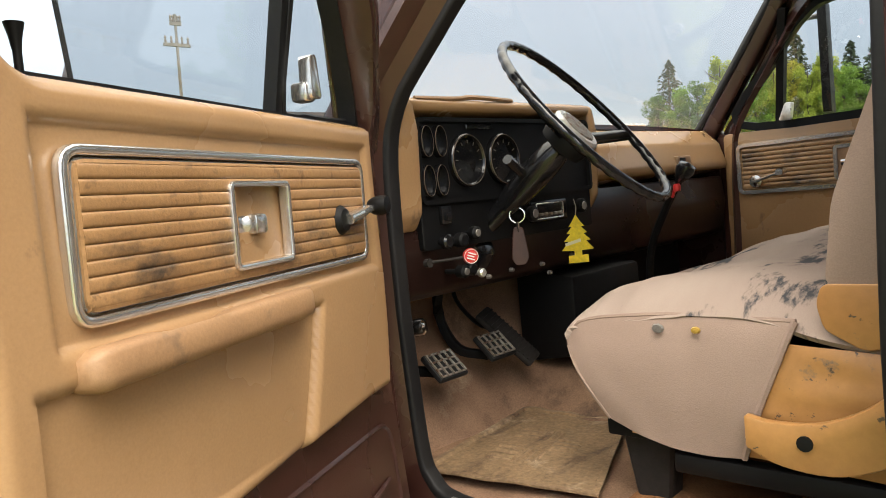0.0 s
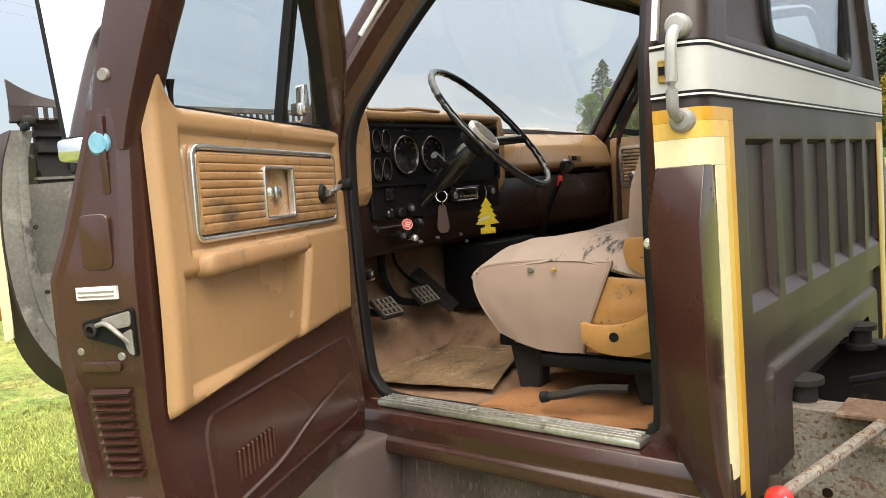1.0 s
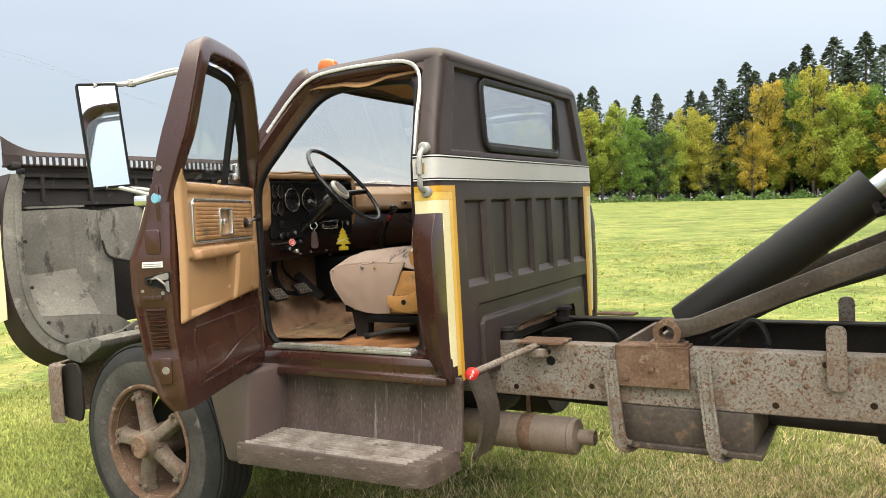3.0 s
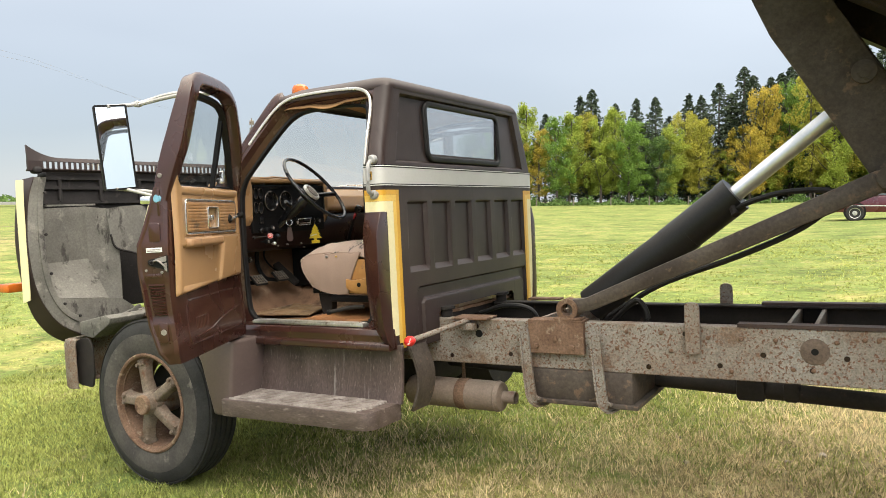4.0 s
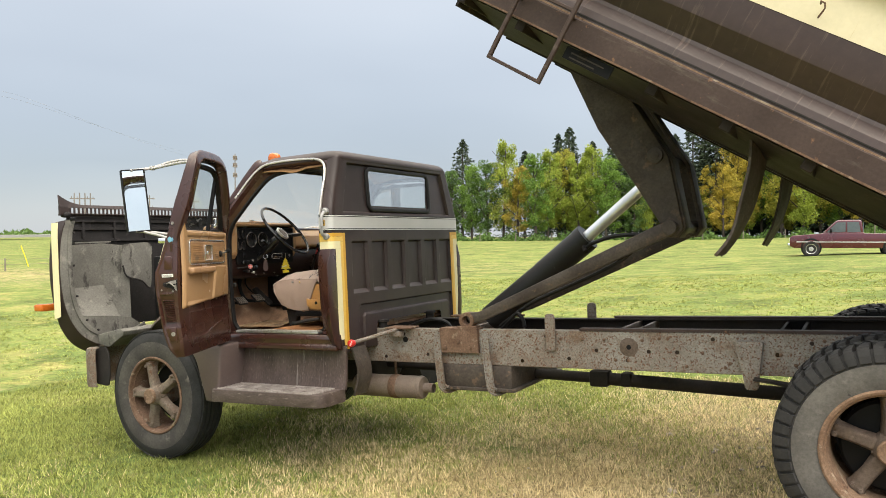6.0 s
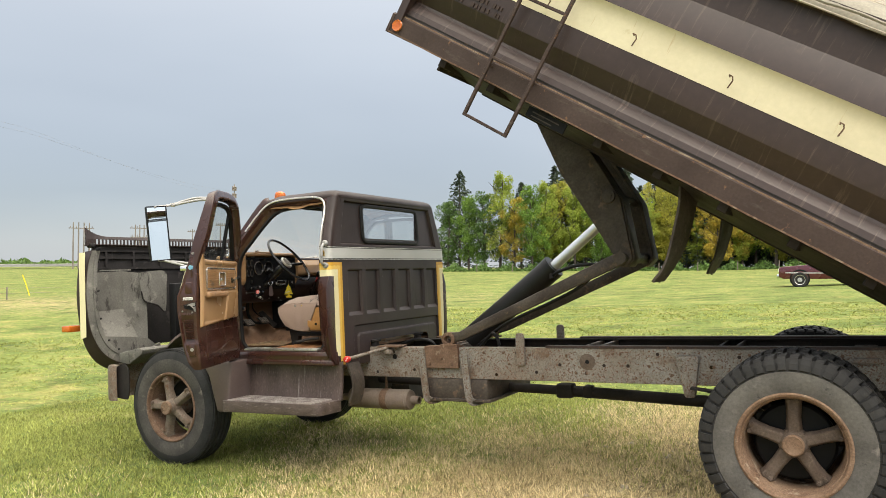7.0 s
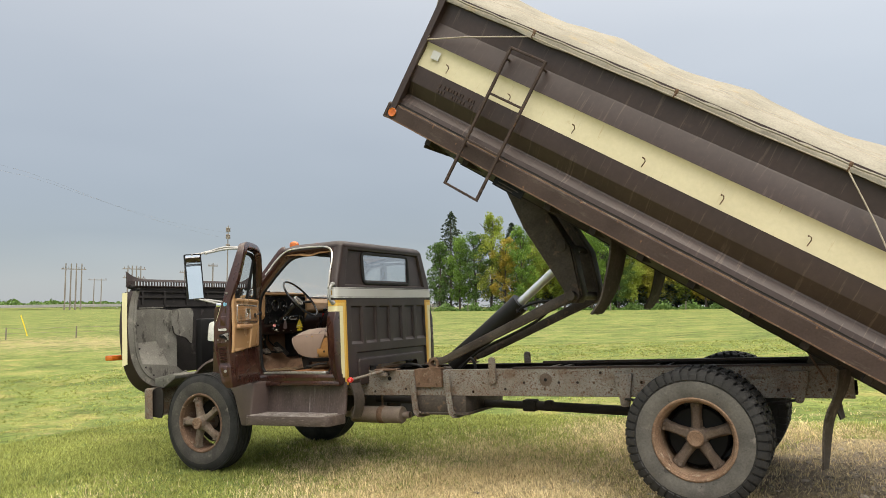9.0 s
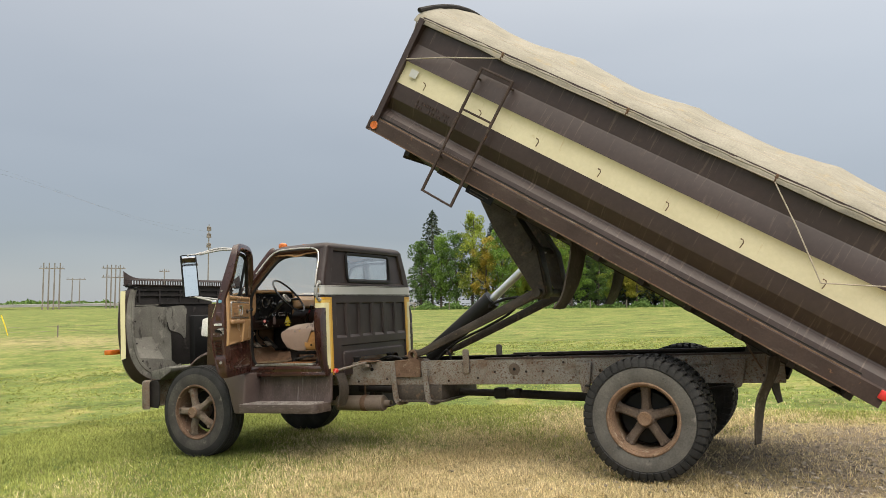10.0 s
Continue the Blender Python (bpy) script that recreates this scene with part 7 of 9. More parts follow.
bm = B()
prism(bm, [(1.614, 1.783), (1.644, 1.783), (1.644, 1.799), (1.614, 1.799)], "y", -0.965, -0.961)
part("emblem_bar", bm, "black", em)
bm = B()
lathe(bm, [(0.030, -0.02), (0.034, 0.0), (0.034, 0.022), (0.028, 0.040), (0.012, 0.050), (0, 0.052)], 20, Matrix.Translation((0.955, -0.665, 2.325)) @ pose(0, 0, 0, 0, 8, 0) @ Matrix.Diagonal((1.7, 1.0, 1.05, 1)))
rl = part("roof_lamp", bm, "amber", truck, "amber roof marker lamp")
for y in (-0.2, 0.2, 0.6):
    twin(rl, Matrix.Translation((0, y + 0.6, 0.012)))
bm = B()
lathe(bm, [(0.010, 0), (0.012, 0.02), (0.006, 0.03), (0, 0.03)], 10, Matrix.Translation((1.565, -0.925, 1.452)) @ Matrix.Rotation(radians(-180), 4, "Y") @ Matrix.Rotation(radians(90), 4, "X"))
part("striker_pin", bm, "chrome_worn", truck)

# loose things in the cab
bm = B()
sheet(bm, lambda u, v: (0.542 * (1 - u) * (1 - v) + 0.972 * u * (1 - v) + 0.464 * (1 - u) * v + 0.773 * u * v, -0.784 * (1 - u) * (1 - v) - 0.713 * u * (1 - v) - 0.292 * (1 - u) * v - 0.256 * u * v, 1.019 + 0.008 * noise.noise((u * 4, v * 4, 8)) + (0.006 if min(u, v, 1 - u, 1 - v) < 0.035 else 0.0) + (0.004 * (math.sin((u if round(u * 6) % 2 else v) * 110) > 0) if (0.25 < u < 0.75 and 0.25 < v < 0.7 and abs(noise.noise((round(u * 6) * 3.1, round(v * 6) * 2.7, 0))) > 0.12) else 0)), 130, 130)
fm = part("floor_mat", bm, "mat", None, m=TILT, thick=0.005, angle=60)
tagged(fm, "dirty tan rubber mat with ribbed pattern on the cab floor", "mat")


def tree_card(x, y, z):
    bm = B()
    pts = [(0, 0.115), (0.010, 0.098), (0.020, 0.084), (0.012, 0.083), (0.027, 0.066), (0.017, 0.065), (0.035, 0.046), (0.023, 0.045), (0.042, 0.022), (0.010, 0.020), (0.010, 0.008), (0.026, 0.008), (0.026, -0.012)]
    full = pts + [(-a, b) for a, b in reversed(pts[1:])]
    prism(bm, full, "x", -0.0012, 0.0012)
    return part("air_freshener", bm, "lime_yellow", None, m=TILT @ pose(x, y, z, 0, 0, -50))


af = tagged(tree_card(0.66, -0.25, 1.440), "yellow tree-shaped card air freshener hanging from a knob", "air freshener")
bm = B()
box(bm, (0.0012, -0.022, 0.040), (0.0022, 0.020, 0.048), m=Matrix.Rotation(radians(14), 4, "X"))
part("print_bar", bm, "stripe_cream", af)
bm = B()
tube(bm, [(0, 0, 0.112), (-0.006, 0.004, 0.135), (-0.01, 0.0, 0.155)], 0.0012, 5)
part("cord", bm, "rope", af)
bm = B()
prism(bm, fillet([(-0.012, 0.0), (0.012, 0.0), (0.022, -0.075), (0.012, -0.092), (-0.012, -0.092), (-0.022, -0.075)], 0.008, 3), "x", -0.003, 0.003, 0.002, 1)
kf = part("key_fob", bm, "leather", None, m=TILT @ pose(0.665, -0.50, 1.545, 0, 0, -50))
tagged(kf, "dark red leather key fob hanging from the ignition", "key fob")
bm = B()
tube(bm, [(0, 0.018 * math.cos(a), 0.028 + 0.018 * math.sin(a)) for a in np.linspace(0, 2 * math.pi, 17)], 0.0022, 6)
rod(bm, (0, 0, 0.012), (0, 0, -0.012), 0.004, 6)
part("key_ring", bm, "chrome", kf)

# ---- chassis fittings ----
def bolt(p, axis, r=0.012, d=0.012, parent=None, material="frame", n=6):
    q = Vector(axis).to_track_quat("Z", "Y").to_matrix().to_4x4()
    bm = B()
    lathe(bm, [(r, -0.004), (r, d), (r * 0.5, d + 0.002), (0, d + 0.002)], n, Matrix.Translation(p) @ q)
    return part("bolt", bm, material, parent or truck)


bm = B()
box(bm, (2.255, -0.465, 0.82), (2.56, -0.43, 0.995), 0.004, 1)
box(bm, (2.255, -0.465, 0.985), (2.56, -0.36, 0.998), 0.003, 1)
blk = part("pivot_plate", bm, "rust", truck, "thick rusty pivot plate on the frame")
for x, z in ((2.30, 0.86), (2.50, 0.86), (2.41, 0.90)):
    bolt((x, -0.465, z), (0, -1, 0), 0.014, 0.012, blk, "rust")
for y in (-0.425, 0.385):
    bm = B()
    lathe(bm, [(0.032, -0.035), (0.058, -0.035), (0.058, 0.035), (0.032, 0.035)], 24, Matrix.Translation((2.475, y, 1.052)) @ Matrix.Rotation(radians(90), 4, "X"), True)
    box(bm, (2.40, y - 0.04, 0.996), (2.55, y + 0.04, 1.012), 0.004, 1)
    part("pivot_eye", bm, "rust", truck, "rusty pivot eye")
for x in (2.245, 2.635):
    bm = B()
    sweep(bm, smooth_line([(x - 0.012, -0.475, 0.93), (x, -0.475, 0.75), (x + 0.015, -0.475, 0.60), (x + 0.035, -0.47, 0.565), (x + 0.05, -0.44, 0.552), (x + 0.06, -0.30, 0.552)], 5), [(-0.028, -0.012), (0.028, -0.012), (0.028, 0.006), (0.018, 0.006), (0.018, -0.004), (-0.018, -0.004), (-0.018, 0.006), (-0.028, 0.006)], up=(0, -1, 0.01))
    part("clamp_strap", bm, "frame", truck, "weathered steel channel strap")
bm = B()
box(bm, (2.25, -0.44, 0.575), (2.80, 0.44, 0.734), 0.008)
box(bm, (2.24, -0.46, 0.555), (2.83, 0.46, 0.578), 0.004, 1)
part("cross_box", bm, "arm", truck, "dark steel cross box under the frame")
for y in (-0.447, 0.447):
    bm = B()
    prism(bm, fillet([(3.065, 0.85), (3.135, 0.85), (3.135, 1.10), (3.065, 1.10)], 0.03, 4), "y", y - 0.008, y + 0.008, 0.003, 1)
    part("guide_stub", bm, "frame", truck, "flat upright guide plate")
for s in (-1, 1):
    bm = B()
    prism(bm, fillet([(4.265, 0.94), (4.425, 0.94), (4.40, 0.78), (4.385, 0.655), (4.315, 0.655), (4.295, 0.78)], 0.02, 3), "y", s * 0.43, s * 0.475, 0.008, 2)
    hg = part("spring_hanger", bm, "frame", truck, "cast spring hanger")
    for x, z in ((4.30, 0.915), (4.39, 0.915), (4.30, 0.86), (4.38, 0.86), (4.35, 0.69)):
        bolt((x, s * 0.475, z), (0, s, 0), 0.013, 0.012, hg)
    bm = B()
    prism(bm, fillet([(5.62, 0.95), (5.80, 0.95), (5.77, 0.80), (5.74, 0.70), (5.69, 0.70), (5.66, 0.80)], 0.02, 3), "y", s * 0.43, s * 0.475, 0.008, 2)
    part("spring_hanger", bm, "frame", truck)
    for k in range(5):
        bm = B()
        L = 0.66 - 0.11 * k
        sweep(bm, smooth_line([(5.03 - L, s * 0.52, 0.70 - 0.016 * k + 0.03), (5.03, s * 0.52, 0.655 - 0.016 * k), (5.03 + L, s * 0.52, 0.70 - 0.016 * k + 0.03)], 6), [(-0.035, -0.007), (0.035, -0.007), (0.035, 0.007), (-0.035, 0.007)])
        part("spring_leaf", bm, "frame_dark", truck)
    bm = B()
    sweep(bm, [(3.30, s * 0.40, 0.994), (6.05, s * 0.40, 0.994)], [(-0.035, -0.008), (0.035, -0.008), (0.035, 0.008), (-0.035, 0.008)])
    part("sill_strip", bm, "rusty_rail", truck)
    bm = B()
    box(bm, (5.35, s * 0.43 - 0.03, 0.90), (5.50, s * 0.43 + 0.03, 0.935), 0.01)
    part("frame_bracket", bm, "frame", truck)
random.seed(4)
for i in range(70):
    x = 1.78 + 4.2 * i / 70 + random.uniform(-0.03, 0.03)
    z = random.choice((0.775, 0.80, 0.86, 0.93, 0.945))
    if 2.2 < x < 2.7 or 4.25 < x < 4.45:
        continue
    bm = B()
    if i % 3 == 0:
        lathe(bm, [(0.013, 0.0), (0.012, 0.002), (0, 0.002)], 12, Matrix.Translation((x, -0.4305, z)) @ Matrix.Rotation(radians(90), 4, "X"))
        part("hole", bm, "dark", truck)
    else:
        lathe(bm, [(0.011, 0.0), (0.010, 0.005), (0.005, 0.009), (0, 0.009)], 8, Matrix.Translation((x, -0.430, z)) @ Matrix.Rotation(radians(90), 4, "X"))
        part("rivet", bm, "rust", truck)
for x, z, r in ((1.943, 0.905, 0.022), (3.621, 0.885, 0.016)):
    bm = B()
    lathe(bm, [(r, 0.0), (r * 0.95, 0.003), (0, 0.003)], 18, Matrix.Translation((x, -0.4305, z)) @ Matrix.Rotation(radians(90), 4, "X"))
    part("hole", bm, "black", truck)
bm = B()
lathe(bm, [(0.06, 0.0), (0.055, 0.0025), (0, 0.0025)], 26, Matrix.Translation((3.621, -0.4302, 0.885)) @ Matrix.Rotation(radians(90), 4, "X"))
part("grease_ring", bm, "hub_dark", truck)
for x0, x1 in ((1.80, 2.02), (1.86, 2.08)):
    s = -1 if x0 < 1.83 else 1
    bm = B()
    box(bm, (x0, s * 0.43 - 0.06 * (s < 0) - 0.0, 0.987), (x1, s * 0.43 + 0.08, 1.0), 0.003, 1)
    part("packing_board", bm, "rust", truck)
# cab mounts under the back
for y in (-0.36, 0.36):
    bm = B()
    lathe(bm, [(0.05, 0.985), (0.05, 1.0), (0.034, 1.005), (0.034, 1.045), (0.05, 1.05), (0.05, 1.065)], 18, Matrix.Translation((1.70, y, -0.02)))
    part("cab_mount", bm, "frame_dark", truck)
bm = B()
box(bm, (1.50, -0.60, 0.93), (1.62, 0.60, 0.985), 0.01)
part("cab_crossbar", bm, "frame_dark", truck)
# hydraulic lines
for pts in ([(2.62, -0.20, 0.95), (2.75, -0.25, 1.06), (2.80, -0.27, 1.08), (2.84, -0.28, 1.02), (2.84, -0.28, 0.93)], [(1.75, -0.05, 0.96), (1.95, -0.10, 1.02), (2.10, -0.08, 1.0), (2.15, -0.05, 0.90)], [(3.24, -0.07, 1.52), (3.32, -0.12, 1.56), (3.48, -0.14, 1.60), (3.66, -0.16, 1.60), (3.74, -0.20, 1.57)], [(2.60, -0.16, 0.98), (2.9, -0.25, 1.16), (3.3, -0.36, 1.31), (3.55, -0.39, 1.42), (3.70, -0.42, 1.52)]):
    bm = B()
    tube(bm, smooth_line(pts, 6), 0.014, 8)
    part("hydraulic_hose", bm, "rubber", truck)
bm = B()
rod(bm, (3.235, -0.07, 1.545), (3.255, -0.10, 1.50), 0.02, 8)
part("hose_elbow", bm, "frame_dark", truck)
bm = B()
rod(bm, (3.195, 0, 1.572), (3.24, 0, 1.607), 0.100, 24)
part("cylinder_gland", bm, "cyl", truck)
bolt((3.836, -0.392, 2.093), (0, -1, 0), 0.05, 0.02, None, "arm", 18)
bolt((3.836, -0.405, 2.093), (0, -1, 0), 0.03, 0.02, None, "arm", 6)
bolt((3.917, -0.452, 1.636), (0, -1, 0), 0.045, 0.025, None, "arm", 18)
# muffler
bm = B()
lathe(bm, [(0.03, 1.30), (0.03, 1.38), (0.082, 1.40), (0.086, 1.41), (0.086, 1.99), (0.080, 2.005), (0.035, 2.015), (0.035, 2.09), (0.030, 2.09), (0.028, 2.03)], 28, Matrix.Translation((0, -0.30, 0.525)) @ Matrix.Rotation(radians(90), 4, "Y"))
mf = part("muffler", bm, "muffler", truck, "dusty brown muffler")
bm = B()
lathe(bm, [(0.088, 1.73), (0.091, 1.735), (0.091, 1.79), (0.088, 1.795)], 28, Matrix.Translation((0, -0.30, 0.525)) @ Matrix.Rotation(radians(90), 4, "Y"))
box(bm, (1.75, -0.305, 0.61), (1.77, -0.295, 0.74), 0.002, 1)
part("muffler_strap", bm, "rust", mf, "rusty strap")
bm = B()
lathe(bm, [(0.087, 1.975), (0.090, 1.98), (0.087, 1.985)], 28, Matrix.Translation((0, -0.30, 0.525)) @ Matrix.Rotation(radians(90), 4, "Y"))
part("muffler_seam", bm, "muffler", mf)
# prop shaft
bm = B()
rod(bm, (1.2, 0, 0.66), (3.30, 0, 0.60), 0.038, 16)
rod(bm, (3.30, 0, 0.60), (5.0, 0, 0.53), 0.045, 16)
box(bm, (3.22, -0.06, 0.545), (3.36, 0.06, 0.66), 0.02)
box(bm, (3.44, -0.05, 0.55), (3.52, 0.05, 0.65), 0.02)
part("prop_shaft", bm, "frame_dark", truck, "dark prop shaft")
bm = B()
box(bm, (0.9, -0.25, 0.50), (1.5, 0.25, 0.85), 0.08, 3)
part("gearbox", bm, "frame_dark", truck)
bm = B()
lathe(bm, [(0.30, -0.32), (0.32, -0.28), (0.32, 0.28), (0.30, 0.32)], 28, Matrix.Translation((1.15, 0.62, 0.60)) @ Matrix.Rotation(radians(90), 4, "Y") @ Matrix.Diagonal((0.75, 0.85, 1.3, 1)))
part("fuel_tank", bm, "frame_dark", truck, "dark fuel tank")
# pump lever with its red ball
bm = B()
rod(bm, (1.782, -0.86, 0.935), (1.90, -0.47, 0.985), 0.014, 10)
box(bm, (1.86, -0.50, 0.93), (1.94, -0.44, 0.97), 0.008)
pl = part("pump_lever", bm, "frame", truck, "weathered pump lever")
bm = B()
lathe(bm, [(0.012, -0.03), (0.022, -0.022), (0.028, 0.0), (0.022, 0.022), (0.008, 0.029), (0, 0.03)], 20, Matrix.Translation((1.780, -0.885, 0.932)) @ pose(0, 0, 0, 90, 0, 0))
part("lever_ball", bm, "red", pl, "red plastic ball")
txt = bpy.data.curves.new("lettering", "FONT")
txt.body, txt.size, txt.align_x, txt.align_y, txt.extrude = "PUMP", 0.014, "CENTER", "CENTER", 0.0006
txt.materials.append(M["white"])
to = new("lettering", txt)
to.parent = pl
to.matrix_basis = Matrix.Translation((1.795, -0.910, 0.934)) @ pose(0, 0, 0, 90, 0, 35) @ pose(0, 0, 0, 0, 0, 62)

# ---- box fittings ----
for u in (0.92, 1.265):
    bm = B()
    box(bm, (u - 0.012, -1.31, -0.31), (u + 0.012, -1.286, 0.965), 0.003, 1)
    part("ladder_side", bm, "rusty_rail", grain_box)
for z in (-0.30, 0.115, 0.545, 0.955):
    bm = B()
    box(bm, (0.92, -1.308, z - 0.010), (1.265, -1.288, z + 0.010), 0.003, 1)
    part("ladder_rung", bm, "rusty_rail", grain_box)
for u, z in ((0.92, 0.86), (1.265, 0.90), (0.92, 0.06), (1.265, 0.08)):
    bm = B()
    rod(bm, (u, -1.29, z), (u, -1.20, z), 0.010, 8)
    part("ladder_bracket", bm, "rusty_rail", grain_box)
for u in (0.415, 1.085, 1.725, 2.36, 3.005, 3.65, 4.30, 4.85):
    bm = B()
    tube(bm, [(u - 0.012, -1.242, 0.60), (u - 0.012, -1.275, 0.605), (u + 0.008, -1.275, 0.603), (u + 0.018, -1.262, 0.585), (u + 0.012, -1.262, 0.535)], 0.0045, 6)
    part("hook", bm, "rust", grain_box)
bm = B()
lathe(bm, [(0.040, -0.004), (0.042, 0.012), (0.038, 0.018), (0.034, 0.016), (0, 0.020)], 24, Matrix.Translation((0.085, -1.252, 0.02)) @ Matrix.Rotation(radians(90), 4, "X"))
part("marker_lamp", bm, "amber", grain_box, "round amber marker lamp")
bm = B()
lathe(bm, [(0.044, -0.004), (0.044, 0.010)], 24, Matrix.Translation((0.085, -1.250, 0.02)) @ Matrix.Rotation(radians(90), 4, "X"))
part("lamp_ring", bm, "rust", grain_box)
bm = B()
box(bm, (4.985, -1.27, 0.02), (5.045, -1.20, 0.09), 0.01)
part("tail_lamp", bm, "red", grain_box, "red tail lamp")
bm = B()
box(bm, (0.0, -1.255, -0.05), (0.03, 1.255, 0.09), 0.004, 1)
part("front_rail", bm, "rusty_rail", grain_box)
bm = B()
box(bm, (0.20, -1.2485, 0.60), (0.285, -1.2425, 0.675))
part("pale_patch", bm, "silver", grain_box)
# folded top edge of the rub rail, worn to bare rust, and a lower weld line
for s in (-1, 1):
    for zz, dd, mm in ((0.098, 0.016, "rim_rust"), (0.118, 0.010, "frame_dark"), (-0.040, 0.032, "rust")):
        bm = B()
        sweep(bm, [(0.03 + k * 0.2, s * (HY + dd + 0.0015 * math.sin(k * 2.3)), zz + 0.0015 * math.sin(k * 1.7)) for k in range(25)], [(-0.004, -0.005), (0.004, -0.005), (0.004, 0.005), (-0.004, 0.005)])
        part("rail_edge", bm, mm, grain_box, "rusty folded rail edge" if mm != "frame_dark" else "")
# faded lettering, not legible
random.seed(9)
for r_ in range(2):
    u = 0.40
    while u < 0.80:
        w = random.uniform(0.012, 0.03)
        if random.random() < 0.8:
            bm = B()
            box(bm, (u, -1.2415, 0.405 - r_ * 0.05), (u + w, -1.2335, 0.435 - r_ * 0.05))
            part("faded_print", bm, "rusty_rail", grain_box)
        u += w + 0.012
bm = B()
prism(bm, [(-1.19, -0.03), (-1.19, -0.13), (1.19, -0.13), (1.19, -0.03)], "x", 0.50, 0.52, 0.003, 1)
part("front_apron", bm, "under", grain_box)
for s in (-1, 1):
    bm = B()
    prism(bm, [(s * 1.19, -0.05), (s * 1.15, -0.04), (s * 0.53, -0.115), (s * 0.53, -0.15)], "x", 0.52, LEN - 0.3, 0.004, 1)
    part("under_panel", bm, "under", grain_box, "steel under panel, coloured dark for the shade there")
bm = B()
box(bm, (1.28, -1.20, -0.125), (1.58, -1.19, -0.055))
part("maker_plate", bm, "black", grain_box)
for k in range(2):
    bm = B()
    box(bm, (1.32, -1.203, -0.112 + k * 0.026), (1.32 + 0.16 + 0.05 * k, -1.1995, -0.104 + k * 0.026))
    part("faded_print", bm, "flap", grain_box)
# hinge gussets at the tail
for s in (-1, 1):
    bm = B()
    prism(bm, [(5.75, 0.90), (6.12, 1.0), (6.20, 1.18), (5.95, 1.30), (5.80, 1.05)], "y", s * 0.40, s * 0.36, 0.004, 1)
    part("tail_hinge", bm, "arm", truck)
# rubber flaps hung below the box, ahead of the rear wheels
for s, pts in ((-1, [(4.48, 2.14), (4.47, 2.02), (4.445, 1.86), (4.40, 1.70), (4.345, 1.57), (4.27, 1.465)]), (1, [(4.50, 2.06), (4.47, 1.86), (4.44, 1.72), (4.40, 1.60), (4.34, 1.49)])):
    c, w = (s * 0.86, 0.17) if s < 0 else (s * 0.66, 0.16)
    bm = B()
    ln = smooth_line([(x, 0, z) for x, z in pts], 6)
    va = []
    for i, p in enumerate(ln):
        k = i / (len(ln) - 1)
        va.append([bm.verts.new((p.x + 0.05 * (j / 6) * (1 - k) + 0.01 * noise.noise((k * 3, j * 0.5, s)), c + (j / 6 - 0.5) * 2 * w, p.z + 0.02 * noise.noise((j * 0.9, k * 2, 5 + s)) * k)) for j in range(7)])
    for r1, r2 in zip(va, va[1:]):
        for j in range(6):
            bm.faces.new((r1[j], r1[j + 1], r2[j + 1], r2[j]))
    part("rubber_flap", bm, "flap", truck, "curved brown rubber splash flap", thick=0.014)
for y0, x0, x1, z1 in ((-0.86, 6.05, 5.87, 0.29), (0.55, 6.0, 5.98, 0.45)):
    bm = B()
    ln = smooth_line([(x0, 0, 0.99), (x0 - 0.03, 0, 0.85), ((x0 + x1) / 2 - 0.04, 0, 0.62), (x1, 0, z1)], 6)
    sheet(bm, lambda u, v: ((p := ln[round(u * (len(ln) - 1))]).x + 0.30 * (v - 0.5) * 0.26 * (1 - 0.6 * u * u), y0 + (v - 0.5) * 0.26 * (1 - 0.6 * u * u), p.z + 0.01 * noise.noise((u * 4, v * 3, y0))), len(ln) - 1, 8)
    part("mud_flap", bm, "flap", truck, "worn brown mud flap", thick=0.012)
bm = B()
tube(bm, [(6.02, -0.95, 1.04), (6.02, -0.62, 0.97), (6.05, -0.42, 0.97)], 0.014, 6)
box(bm, (5.55, -0.40, 0.76), (6.12, 0.40, 0.80), 0.005)
part("tail_frame", bm, "frame_dark", truck)
bm = B()
tube(bm, smooth_line([(5.80, -0.46, 1.10), (5.86, -0.50, 0.98), (5.92, -0.48, 0.86)], 6), 0.008, 6)
part("chain", bm, "rust", truck)

# tarpaulin over the box
def tarp_pt(u, v):
    a = -0.02 + u * 5.08
    s = 2 * v - 1
    y = s * 1.248
    e = abs(s)
    bow = 0.055 * abs(math.sin((a - 0.1) / 1.28 * math.pi)) ** 0.7
    b = 1.175 + (0.36 - bow) * (1 - e ** 2.2)
    if e > 0.93:
        k = (e - 0.93) / 0.07
        b -= 0.075 * k
        y = math.copysign(1.248 * 0.93 + 1.248 * 0.07 * (1 - (1 - k) ** 2), s)
    b += 0.018 * noise.noise((a * 2.2, s * 3.0, 0)) + 0.006 * noise.noise((a * 5, s * 5, 3)) + 0.003 * noise.noise((a * 14, s * 9, 4)) + 0.010 * noise.noise((a * 1.1, s * 14, 6)) * e
    y += 0.006 * noise.noise((a * 7, e * 3, 1)) * (e > 0.9) * (1 if s > 0 else -1)
    return (a, y, b)


bm = B()
sheet(bm, tarp_pt, 110, 64)
tarp = part("tarpaulin", bm, "tarp", None, m=TILT @ BOX, thick=0.008, angle=70)
tagged(tarp, "weathered beige canvas tarpaulin roped over the grain box", "tarpaulin")
bm = B()
tube(bm, [(0.10 + 0.1 * k, -1.268 - 0.004 * math.sin(k), 1.145 + 0.004 * math.sin(k * 1.7)) for k in range(50)], 0.009, 6)
part("hem", bm, "tarp", tarp)
